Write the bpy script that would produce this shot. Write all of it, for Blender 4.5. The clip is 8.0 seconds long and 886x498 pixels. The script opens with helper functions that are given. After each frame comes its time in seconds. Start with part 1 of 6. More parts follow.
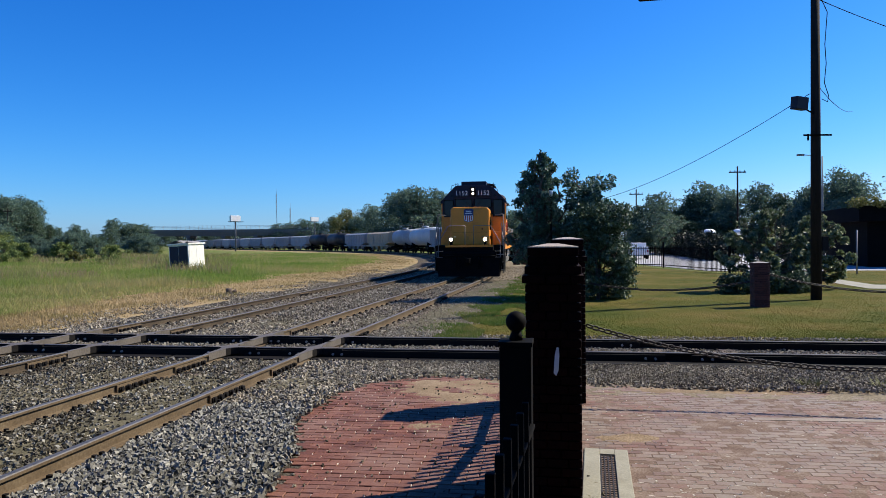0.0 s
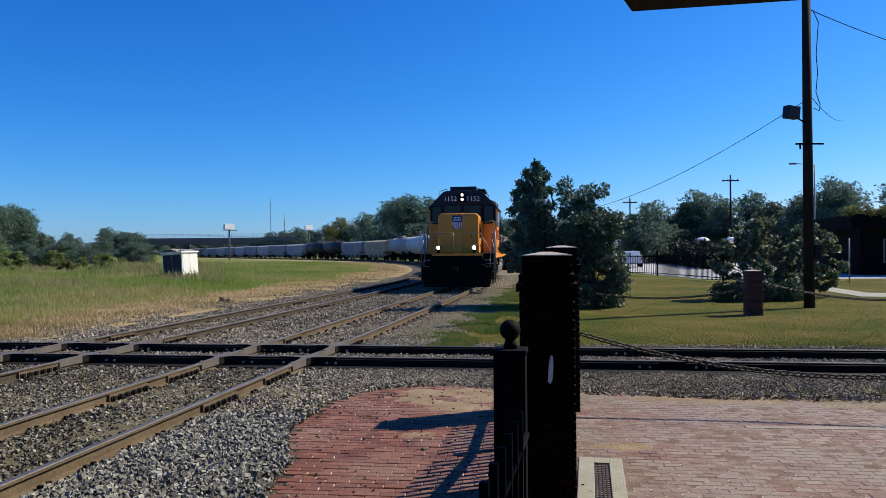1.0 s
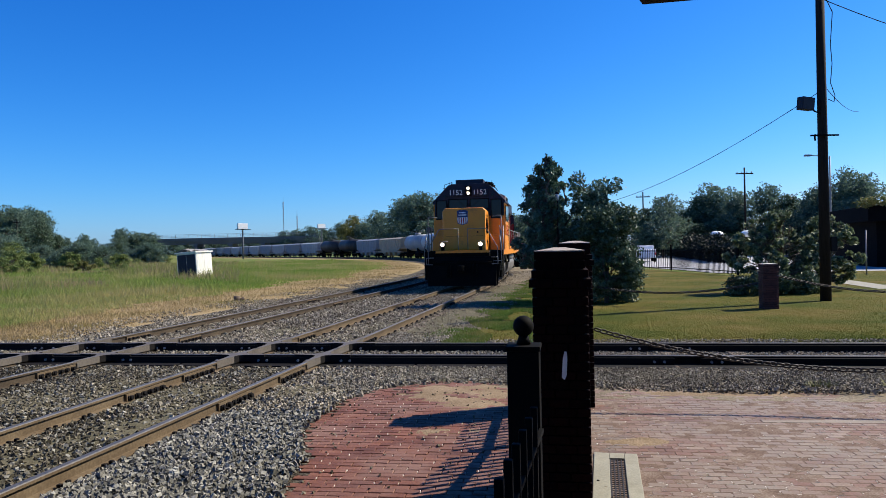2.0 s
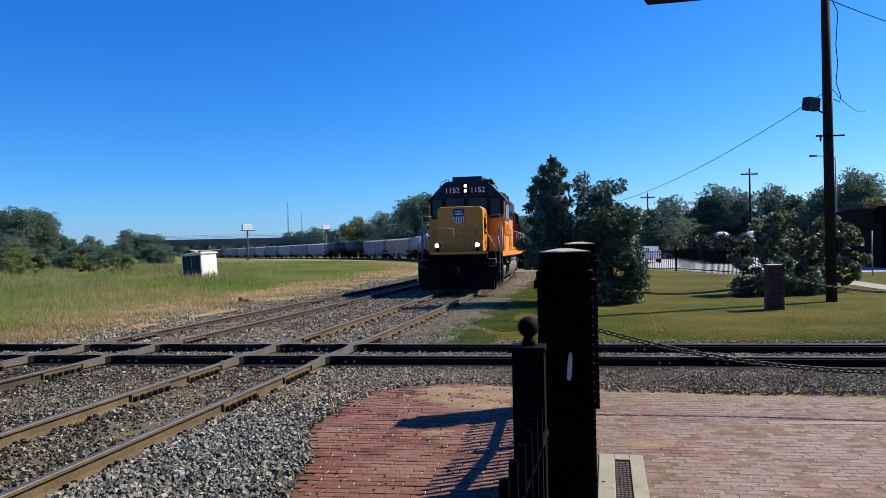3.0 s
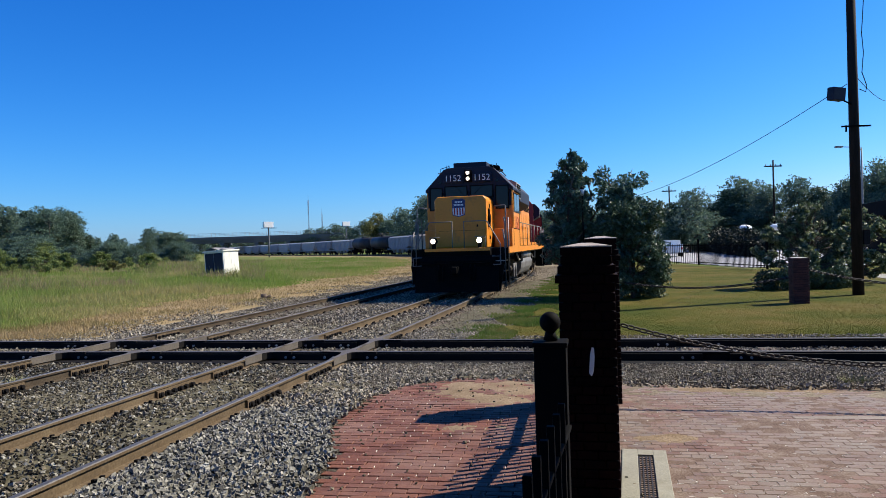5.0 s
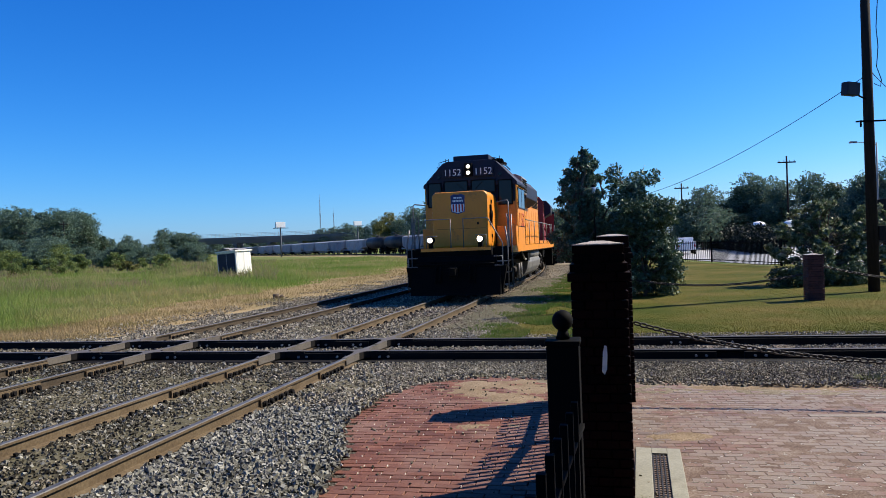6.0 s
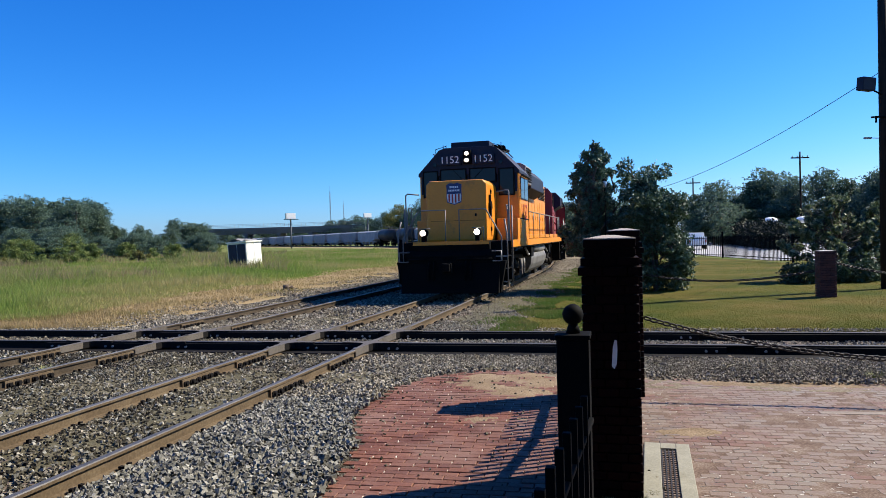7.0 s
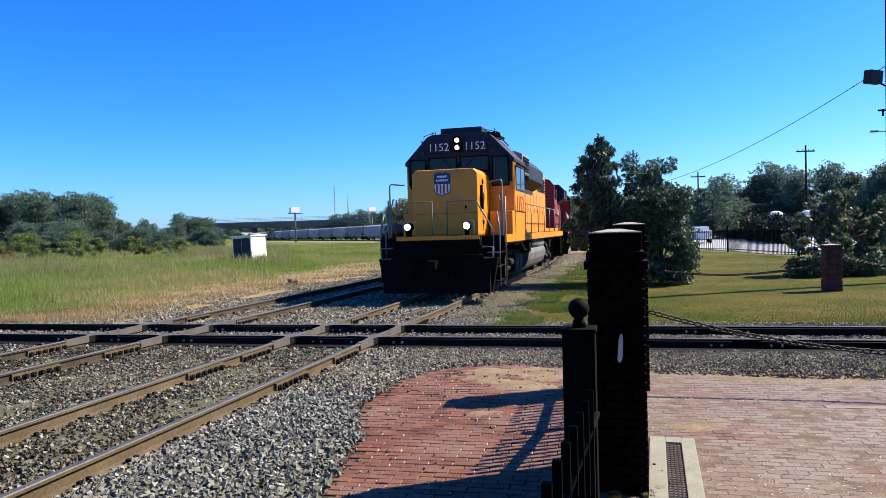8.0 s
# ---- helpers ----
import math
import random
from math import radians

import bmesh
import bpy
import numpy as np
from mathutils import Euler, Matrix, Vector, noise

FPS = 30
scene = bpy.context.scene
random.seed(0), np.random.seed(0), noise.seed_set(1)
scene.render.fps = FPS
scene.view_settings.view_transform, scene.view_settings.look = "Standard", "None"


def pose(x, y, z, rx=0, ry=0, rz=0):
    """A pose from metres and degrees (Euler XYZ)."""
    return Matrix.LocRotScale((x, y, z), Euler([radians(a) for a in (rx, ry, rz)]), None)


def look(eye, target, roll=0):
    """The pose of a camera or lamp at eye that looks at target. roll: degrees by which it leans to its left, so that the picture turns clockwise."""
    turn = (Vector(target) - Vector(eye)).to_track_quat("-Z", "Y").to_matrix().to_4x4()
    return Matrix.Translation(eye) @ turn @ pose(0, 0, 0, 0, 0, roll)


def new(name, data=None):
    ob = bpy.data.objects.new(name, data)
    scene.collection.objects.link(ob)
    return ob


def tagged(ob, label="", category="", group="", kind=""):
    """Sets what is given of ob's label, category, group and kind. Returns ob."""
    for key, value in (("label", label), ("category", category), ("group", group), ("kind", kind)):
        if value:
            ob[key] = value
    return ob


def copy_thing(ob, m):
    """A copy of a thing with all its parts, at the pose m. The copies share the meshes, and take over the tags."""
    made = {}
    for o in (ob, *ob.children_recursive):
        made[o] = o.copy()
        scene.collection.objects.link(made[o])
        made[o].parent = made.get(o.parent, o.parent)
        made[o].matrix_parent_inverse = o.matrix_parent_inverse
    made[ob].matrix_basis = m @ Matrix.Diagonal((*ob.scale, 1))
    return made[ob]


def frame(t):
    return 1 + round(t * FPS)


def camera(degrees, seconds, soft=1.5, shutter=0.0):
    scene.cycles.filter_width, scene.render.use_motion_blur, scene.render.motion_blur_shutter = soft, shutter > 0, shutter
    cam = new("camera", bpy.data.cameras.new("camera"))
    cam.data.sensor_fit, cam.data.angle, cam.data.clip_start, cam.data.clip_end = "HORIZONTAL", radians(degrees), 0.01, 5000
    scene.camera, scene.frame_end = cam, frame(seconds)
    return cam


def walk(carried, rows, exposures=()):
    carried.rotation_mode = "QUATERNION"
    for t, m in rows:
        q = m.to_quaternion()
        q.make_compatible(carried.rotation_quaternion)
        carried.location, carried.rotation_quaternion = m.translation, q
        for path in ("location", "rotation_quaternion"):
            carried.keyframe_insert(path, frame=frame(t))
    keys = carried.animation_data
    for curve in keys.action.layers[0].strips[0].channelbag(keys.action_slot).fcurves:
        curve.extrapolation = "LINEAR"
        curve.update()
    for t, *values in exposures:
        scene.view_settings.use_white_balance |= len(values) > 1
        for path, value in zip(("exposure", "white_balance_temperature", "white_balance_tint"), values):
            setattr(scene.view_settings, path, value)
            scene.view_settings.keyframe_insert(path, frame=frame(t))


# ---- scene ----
# ------------------------------------------------------------------ camera
cam = camera(64.0, 8.0, 0.85)
EYE = (0.0, 0.0, 1.9)
PATH = [
    (0.0, 0.00, -0.50, 0.50), (0.5, -0.70, -0.19, 0.27), (1.0, -0.46, 0.17, 0.52),
    (1.5, 0.10, -0.10, 0.96), (3.0, 0.91, 0.02, 1.23), (3.5, 0.87, -0.11, 1.13),
    (4.0, 1.23, -0.39, 0.93), (4.5, 1.92, -0.20, 1.19), (5.0, 2.52, -0.29, 1.70),
    (6.5, 3.84, -0.45, 1.87), (7.0, 4.22, -0.91, 1.52), (7.5, 4.75, -1.24, 1.69),
    (8.0, 4.56, -1.39, 1.53),
]
DRIFT = {0.0: 0.004, 0.5: 0.006, 1.0: 0.006, 1.5: 0.008, 3.0: 0.005, 6.5: -0.005, 7.0: -0.010, 7.5: -0.015, 8.0: -0.020}
walk(cam, [(t, pose(EYE[0] + DRIFT.get(t, 0.0), EYE[1], EYE[2], 90 + p, r, y)) for t, y, p, r in PATH],
     [(0.0, 0.70), (0.5, 0.55), (1.0, 0.54), (2.0, 0.70), (6.5, 0.72), (7.0, 0.86), (7.5, 0.96), (8.0, 1.10)])

# ------------------------------------------------------------------ light
SUN_EL = radians(42.0)
SUN_AZ = math.atan2(0.93, 0.37)          # clockwise from +y
world = bpy.data.worlds.new("sky")
scene.world = world
world.use_nodes = True
wn = world.node_tree.nodes
sky = wn.new("ShaderNodeTexSky")
sky.sky_type = "NISHITA"
sky.sun_disc = False
sky.sun_elevation = SUN_EL
sky.sun_rotation = SUN_AZ
sky.air_density = 1.0
sky.dust_density = 0.3
sky.ozone_density = 2.0
split = wn.new("ShaderNodeSeparateColor")          # deep blue autumn sky
join = wn.new("ShaderNodeCombineColor")
wl = world.node_tree.links
wl.new(sky.outputs[0], split.inputs[0])
for ch, power, gain in ((0, 2.1, 0.066), (1, 1.25, 0.52), (2, 0.92, 1.72)):
    pw = wn.new("ShaderNodeMath")
    pw.operation = "POWER"
    pw.inputs[1].default_value = power
    gn = wn.new("ShaderNodeMath")
    gn.operation = "MULTIPLY"
    gn.inputs[1].default_value = gain
    wl.new(split.outputs[ch], pw.inputs[0])
    wl.new(pw.outputs[0], gn.inputs[0])
    wl.new(gn.outputs[0], join.inputs[ch])
wn["Background"].inputs["Strength"].default_value = 0.068
wl.new(join.outputs[0], wn["Background"].inputs["Color"])
to_sun = Vector((0.93, 0.37, 0)).normalized() * math.cos(SUN_EL) + Vector((0, 0, math.sin(SUN_EL)))
sun = new("sun", bpy.data.lights.new("sun", "SUN"))
sun.data.energy = 5.0
sun.data.angle = radians(0.5)
sun.data.color = (1.0, 0.92, 0.78)
sun.matrix_world = look((30, 10, 40), Vector((30, 10, 40)) - to_sun)
scene.view_settings.exposure = 0.0

# ------------------------------------------------------------------ materials
def shader(name, rough=0.6, metal=0.0):
    m = bpy.data.materials.new(name)
    m.use_nodes = True
    b = m.node_tree.nodes["Principled BSDF"]
    b.inputs["Roughness"].default_value = rough
    b.inputs["Metallic"].default_value = metal
    return m, m.node_tree.nodes, m.node_tree.links, b


def surface(name, stops, rough=0.7, metal=0.0, scale=6.0, fine=60.0, bump=0.3, size=0.01,
            vary="none", spread=0.25, mottled=0.5, stretch=(1, 1, 1), shine=0.5, dust=None, dust_at=(0.5, 0.62), dust_scale=0.9):
    """Procedural surface: colour ramp over noise at two scales, bump, and variation by object or island."""
    m, n, l, b = shader(name, rough, metal)
    co = n.new("ShaderNodeTexCoord")
    mp = n.new("ShaderNodeMapping")
    mp.inputs["Scale"].default_value = stretch
    if vary == "none":
        l.new(co.outputs["Object"], mp.inputs["Vector"])
    else:
        l.new(n.new("ShaderNodeNewGeometry").outputs["Position"], mp.inputs["Vector"])
    b.inputs["Specular IOR Level"].default_value = shine
    big = n.new("ShaderNodeTexNoise")
    big.inputs["Scale"].default_value = scale
    big.inputs["Detail"].default_value = 6
    small = n.new("ShaderNodeTexNoise")
    small.inputs["Scale"].default_value = fine
    small.inputs["Detail"].default_value = 4
    l.new(mp.outputs[0], big.inputs["Vector"])
    l.new(mp.outputs[0], small.inputs["Vector"])
    mix = n.new("ShaderNodeMath")
    mix.operation = "MULTIPLY_ADD"
    mix.inputs[1].default_value = mottled
    l.new(small.outputs["Fac"], mix.inputs[0])
    half = n.new("ShaderNodeMath")
    half.operation = "MULTIPLY"
    half.inputs[1].default_value = 1 - mottled
    l.new(big.outputs["Fac"], half.inputs[0])
    l.new(half.outputs[0], mix.inputs[2])
    fac = mix.outputs[0]
    if vary != "none":
        if vary == "object":
            src = n.new("ShaderNodeObjectInfo").outputs["Random"]
        else:
            src = n.new("ShaderNodeNewGeometry").outputs["Random Per Island"]
        off = n.new("ShaderNodeMath")
        off.operation = "MULTIPLY_ADD"
        off.inputs[1].default_value = spread
        off.inputs[2].default_value = -spread / 2
        l.new(src, off.inputs[0])
        add = n.new("ShaderNodeMath")
        l.new(off.outputs[0], add.inputs[0])
        l.new(fac, add.inputs[1])
        fac = add.outputs[0]
    ramp = n.new("ShaderNodeValToRGB")
    el = ramp.color_ramp.elements
    while len(el) < len(stops):
        el.new(0.5)
    for e, (p, c) in zip(el, stops):
        e.position, e.color = p, (*c, 1)
    l.new(fac, ramp.inputs["Fac"])
    colour = ramp.outputs["Color"]
    if dust:
        patch = n.new("ShaderNodeTexNoise")
        patch.inputs["Scale"].default_value = dust_scale
        patch.inputs["Detail"].default_value = 7
        patch.inputs["Roughness"].default_value = 0.65
        l.new(mp.outputs[0], patch.inputs["Vector"])
        edge = n.new("ShaderNodeMapRange")
        edge.inputs["From Min"].default_value, edge.inputs["From Max"].default_value = dust_at
        edge.inputs["To Max"].default_value = 0.85
        l.new(patch.outputs["Fac"], edge.inputs["Value"])
        mx = n.new("ShaderNodeMix")
        mx.data_type = "RGBA"
        l.new(edge.outputs[0], mx.inputs["Factor"])
        l.new(colour, mx.inputs["A"])
        mx.inputs["B"].default_value = (*dust, 1)
        colour = mx.outputs["Result"]
    l.new(colour, b.inputs["Base Color"])
    if bump:
        bp = n.new("ShaderNodeBump")
        bp.inputs["Strength"].default_value = bump
        bp.inputs["Distance"].default_value = size
        l.new(small.outputs["Fac"], bp.inputs["Height"])
        l.new(bp.outputs[0], b.inputs["Normal"])
    return m


def leafy(name, stops, rough=0.6, patch=0.0, through_light=0.3, gloss=0.25):
    """Leaves or blades: tone by island, and by broad patches of the ground where patch is a noise scale."""
    m, n, l, b = shader(name, rough)
    b.inputs["Specular IOR Level"].default_value = gloss
    geo = n.new("ShaderNodeNewGeometry")
    ramp = n.new("ShaderNodeValToRGB")
    el = ramp.color_ramp.elements
    while len(el) < len(stops):
        el.new(0.5)
    for e, (p, c) in zip(el, stops):
        e.position, e.color = p, (*c, 1)
    if patch:
        tx = n.new("ShaderNodeTexNoise")
        tx.inputs["Scale"].default_value = patch
        tx.inputs["Detail"].default_value = 5
        l.new(geo.outputs["Position"], tx.inputs["Vector"])
        wide = n.new("ShaderNodeMapRange")
        wide.inputs["From Min"].default_value, wide.inputs["From Max"].default_value = 0.37, 0.63
        l.new(tx.outputs["Fac"], wide.inputs["Value"])
        own = n.new("ShaderNodeMath")
        own.operation = "MULTIPLY"
        own.inputs[1].default_value = 0.3
        l.new(geo.outputs["Random Per Island"], own.inputs[0])
        both = n.new("ShaderNodeMath")
        both.operation = "MULTIPLY_ADD"
        both.inputs[1].default_value = 0.7
        l.new(wide.outputs[0], both.inputs[0])
        l.new(own.outputs[0], both.inputs[2])
        l.new(both.outputs[0], ramp.inputs["Fac"])
    else:
        l.new(geo.outputs["Random Per Island"], ramp.inputs["Fac"])
    l.new(ramp.outputs["Color"], b.inputs["Base Color"])
    tr = n.new("ShaderNodeBsdfTranslucent")
    l.new(ramp.outputs["Color"], tr.inputs["Color"])
    ms = n.new("ShaderNodeMixShader")
    ms.inputs[0].default_value = through_light
    l.new(b.outputs[0], ms.inputs[1])
    l.new(tr.outputs[0], ms.inputs[2])
    l.new(ms.outputs[0], n["Material Output"].inputs["Surface"])
    return m


def glow(name, color, strength):
    m, n, l, b = shader(name)
    b.inputs["Emission Color"].default_value = (*color, 1)
    b.inputs["Emission Strength"].default_value = strength
    return m


M_FIELD = surface("field_grass", [(0.34, (0.075, 0.12, 0.021)), (0.45, (0.105, 0.14, 0.03)), (0.55, (0.15, 0.155, 0.05)), (0.68, (0.20, 0.17, 0.075))], 0.95, scale=0.10, fine=3, bump=0.3, size=0.06, mottled=0.2, shine=0.08)
M_DRY = surface("dry_grass_soil", [(0.32, (0.16, 0.135, 0.05)), (0.43, (0.235, 0.18, 0.085)), (0.58, (0.30, 0.22, 0.115)), (0.75, (0.36, 0.28, 0.175))], 0.95, scale=0.3, fine=9, bump=0.4, size=0.03, mottled=0.3, shine=0.08)
M_LAWN = surface("lawn_soil", [(0.32, (0.042, 0.058, 0.007)), (0.48, (0.077, 0.077, 0.012)), (0.62, (0.122, 0.094, 0.024)), (0.75, (0.17, 0.12, 0.058))], 0.95, scale=0.4, fine=14, bump=0.4, size=0.02, mottled=0.25, shine=0.08)
M_BALLAST = surface("ballast_bed", [(0.3, (0.027, 0.022, 0.017)), (0.5, (0.074, 0.062, 0.047)), (0.7, (0.144, 0.124, 0.097))], 0.95, scale=1.2, fine=26, bump=1.0, size=0.05, mottled=0.75, shine=0.1)
M_STONE = surface("ballast_stone", [(0.15, (0.056, 0.054, 0.045)), (0.5, (0.155, 0.148, 0.122)), (0.9, (0.35, 0.335, 0.285))], 0.85, scale=8, fine=60, vary="island", spread=0.6, bump=0.4, shine=0.2)
M_STONE_OIL = surface("ballast_stone_oiled", [(0.15, (0.011, 0.009, 0.006)), (0.5, (0.033, 0.029, 0.018)), (0.9, (0.095, 0.085, 0.06))], 0.85, scale=0.9, fine=60, vary="island", spread=0.6, bump=0.4, shine=0.2)
M_STONE_OLD = surface("ballast_stone_worn", [(0.15, (0.036, 0.031, 0.019)), (0.5, (0.10, 0.087, 0.057)), (0.9, (0.235, 0.21, 0.158))], 0.9, scale=0.9, fine=60, vary="island", spread=0.6, bump=0.4, shine=0.2)
M_STONE_FAR = surface("ballast_stone_sunned", [(0.15, (0.06, 0.05, 0.034)), (0.5, (0.175, 0.15, 0.105)), (0.9, (0.40, 0.36, 0.28))], 0.9, scale=0.9, fine=60, vary="island", spread=0.6, bump=0.4, shine=0.2)
BRICK_STOPS = [(0.2, (0.045, 0.02, 0.014)), (0.4, (0.105, 0.041, 0.027)), (0.6, (0.175, 0.07, 0.043)), (0.85, (0.28, 0.145, 0.098))]
M_BRICK = surface("paving_brick", BRICK_STOPS, 0.7, shine=0.2, scale=2.5, fine=50, vary="object", spread=0.22, bump=0.5, size=0.006, dust=(0.20, 0.115, 0.085), dust_at=(0.44, 0.66), dust_scale=1.1)
M_BRICK_RED = surface("paving_brick_red", BRICK_STOPS, 0.7, shine=0.2, scale=2.5, fine=50, vary="island", spread=0.22, bump=0.5, size=0.006, dust=(0.20, 0.115, 0.085), dust_at=(0.44, 0.66), dust_scale=1.1)
M_BRICKS = surface("paving_bricks", [(0.25, (0.105, 0.066, 0.05)), (0.42, (0.18, 0.092, 0.060)), (0.55, (0.19, 0.122, 0.086)), (0.78, (0.27, 0.205, 0.155))], 0.6, shine=0.3, scale=1.1, fine=45, vary="island", spread=0.34, bump=0.6, size=0.006, mottled=0.4, dust=(0.215, 0.18, 0.142), dust_at=(0.44, 0.62), dust_scale=0.75)
M_SAND = surface("joint_sand", [(0.35, (0.0432, 0.0252, 0.018)), (0.5, (0.1584, 0.1008, 0.0648)), (0.65, (0.432, 0.3456, 0.2664))], 0.95, scale=1.6, fine=40)
# pale colour for joint mortar and for sun glints painted on brick edges
M_MORTAR_GLINT = surface("pale_mortar_and_glint", [(0.3, (0.36, 0.31, 0.25)), (0.6, (0.62, 0.57, 0.50))], 0.8, fine=60, bump=0)
M_FINES = surface("track_fines", [(0.3, (0.05, 0.044, 0.025)), (0.5, (0.10, 0.088, 0.052)), (0.7, (0.165, 0.145, 0.098))], 0.95, scale=3, fine=50, bump=0.5, size=0.008, shine=0.1)
M_SANDPALE = surface("joint_sand_pale", [(0.36, (0.09, 0.058, 0.044)), (0.5, (0.16, 0.112, 0.086)), (0.68, (0.30, 0.245, 0.20))], 0.95, scale=5, fine=60, shine=0.1)
M_GRAVEL = surface("tan_gravel", [(0.3, (0.10, 0.08, 0.052)), (0.5, (0.19, 0.155, 0.105)), (0.7, (0.28, 0.24, 0.175))], 0.95, scale=0.9, fine=18, bump=0.8, size=0.03, shine=0.1)
M_STONE_TAN = surface("gravel_stone_tan", [(0.15, (0.085, 0.068, 0.046)), (0.5, (0.19, 0.16, 0.115)), (0.9, (0.38, 0.34, 0.265))], 0.9, scale=0.9, fine=60, vary="island", spread=0.6, bump=0.4, shine=0.2)
# near-black: the shade on the tall posts is put into the brick colour
M_POSTBRICK_SHADED = surface("post_brick", [(0.3, (0.0026, 0.0009, 0.0008)), (0.6, (0.010, 0.0019, 0.0016))], 0.9, shine=0.1, scale=6, fine=70, vary="object", spread=0.3, bump=0.4, size=0.005)
M_POSTBRICK2 = surface("small_post_brick", [(0.3, (0.04, 0.013, 0.010)), (0.6, (0.09, 0.029, 0.021))], 0.85, scale=6, fine=70, vary="object", spread=0.3)
# post mortar, darkened with the same shade in its colour
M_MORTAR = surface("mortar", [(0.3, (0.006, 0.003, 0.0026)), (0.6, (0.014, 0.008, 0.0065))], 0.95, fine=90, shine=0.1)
M_SLAB = surface("worn_slab", [(0.3, (0.15, 0.115, 0.09)), (0.6, (0.25, 0.205, 0.165))], 0.9, scale=2, fine=40)
M_DIRT = surface("sandy_dirt", [(0.3, (0.13, 0.09, 0.052)), (0.5, (0.215, 0.155, 0.095)), (0.7, (0.31, 0.235, 0.155))], 0.95, scale=2.5, fine=40, bump=0.8, size=0.012, shine=0.1)
M_CAP = surface("concrete_cap", [(0.3, (0.24, 0.195, 0.17)), (0.6, (0.36, 0.31, 0.28))], 0.85, fine=60)
M_CONCRETE = surface("concrete", [(0.3, (0.185, 0.175, 0.135)), (0.6, (0.29, 0.275, 0.215))], 0.9, scale=2, fine=60, dust=(0.15, 0.135, 0.095), dust_at=(0.52, 0.75), dust_scale=2.2)
M_ASPHALT = surface("road_asphalt", [(0.3, (0.24, 0.24, 0.245)), (0.6, (0.36, 0.36, 0.365))], 0.9, scale=0.6, fine=20)
M_IRON = surface("black_iron", [(0.3, (0.0014, 0.0014, 0.0016)), (0.7, (0.0038, 0.0038, 0.0042))], 0.75, 0.0, fine=90, bump=0.15, size=0.002, shine=0.08)
M_CHAIN = surface("chain_steel", [(0.3, (0.008, 0.007, 0.006)), (0.7, (0.03, 0.023, 0.018))], 0.6, 0.2, fine=90)
M_RUST = surface("rail_rust", [(0.3, (0.055, 0.038, 0.021)), (0.5, (0.10, 0.07, 0.04)), (0.7, (0.15, 0.112, 0.066))], 0.85, 0.0, scale=2, fine=40, shine=0.2, bump=0.3, size=0.004)
M_RUST_DARK = surface("rail_rust_dark", [(0.3, (0.03, 0.022, 0.014)), (0.5, (0.056, 0.041, 0.026)), (0.7, (0.095, 0.072, 0.046))], 0.85, 0.0, scale=2, fine=40, shine=0.2, bump=0.3, size=0.004)
M_RAILTOP = surface("rail_head_steel", [(0.3, (0.06, 0.055, 0.05)), (0.6, (0.12, 0.112, 0.105))], 0.55, 0.4, scale=3, fine=30, bump=0.05, shine=0.35)
M_TARRED = surface("oiled_rail_steel", [(0.3, (0.0036, 0.003, 0.003)), (0.7, (0.0108, 0.009, 0.0078))], 0.8, 0.0, scale=4, fine=50, shine=0.15)
M_TIE = surface("tie_wood", [(0.3, (0.05, 0.035, 0.025)), (0.6, (0.14, 0.10, 0.07))], 0.95, scale=4, fine=40, stretch=(1, 6, 6))
M_POLE = surface("pole_wood", [(0.3, (0.010, 0.008, 0.007)), (0.6, (0.028, 0.022, 0.019))], 0.9, shine=0.15, scale=3, fine=30, stretch=(6, 6, 0.6))
M_BARK = surface("bark", [(0.3, (0.05, 0.04, 0.03)), (0.6, (0.12, 0.09, 0.07))], 0.95, scale=5, fine=30)
M_YELLOW = surface("loco_yellow", [(0.25, (0.53, 0.178, 0.011)), (0.5, (0.69, 0.240, 0.013)), (0.75, (0.74, 0.272, 0.016))], 0.42, scale=1.1, fine=14, bump=0.06, size=0.004, mottled=0.4, dust=(0.25, 0.105, 0.028), dust_at=(0.56, 0.78), dust_scale=2.5)
M_GREY = surface("loco_grey", [(0.3, (0.005, 0.0078, 0.020)), (0.7, (0.011, 0.016, 0.036))], 0.6, scale=1.5, fine=20, bump=0.08, size=0.004, shine=0.3)
M_BLACK = surface("loco_underframe_black", [(0.3, (0.0018, 0.0018, 0.0018)), (0.7, (0.006, 0.0055, 0.005))], 0.85, scale=3, fine=25, shine=0.08)
M_TANKDIRT = surface("dirty_fuel_tank", [(0.3, (0.085, 0.08, 0.072)), (0.7, (0.17, 0.158, 0.14))], 0.65, scale=1.5, fine=16, dust=(0.05, 0.042, 0.034), dust_at=(0.5, 0.7), dust_scale=1.6)
M_TRUCK = surface("dusty_running_gear", [(0.3, (0.009, 0.0075, 0.006)), (0.55, (0.032, 0.026, 0.02)), (0.75, (0.09, 0.072, 0.054))], 0.85, scale=3, fine=25, shine=0.15)
M_TANKGREY = surface("fuel_tank_grey", [(0.3, (0.20, 0.19, 0.175)), (0.7, (0.30, 0.28, 0.26))], 0.6, scale=1.5, fine=16)
M_RED = surface("loco_red", [(0.3, (0.30, 0.02, 0.015)), (0.7, (0.50, 0.045, 0.03))], 0.5, scale=2, fine=20, bump=0.05)
M_MAROON = surface("loco_faded_maroon", [(0.3, (0.16, 0.010, 0.012)), (0.7, (0.28, 0.019, 0.022))], 0.6, scale=2, fine=20, bump=0.05)
M_BLUE = surface("shield_blue", [(0.3, (0.012, 0.018, 0.09)), (0.7, (0.02, 0.03, 0.14))], 0.45, bump=0)
M_WHITE = surface("white_paint", [(0.3, (0.70, 0.70, 0.68)), (0.7, (0.84, 0.84, 0.82))], 0.5, scale=2, fine=20, bump=0.05)
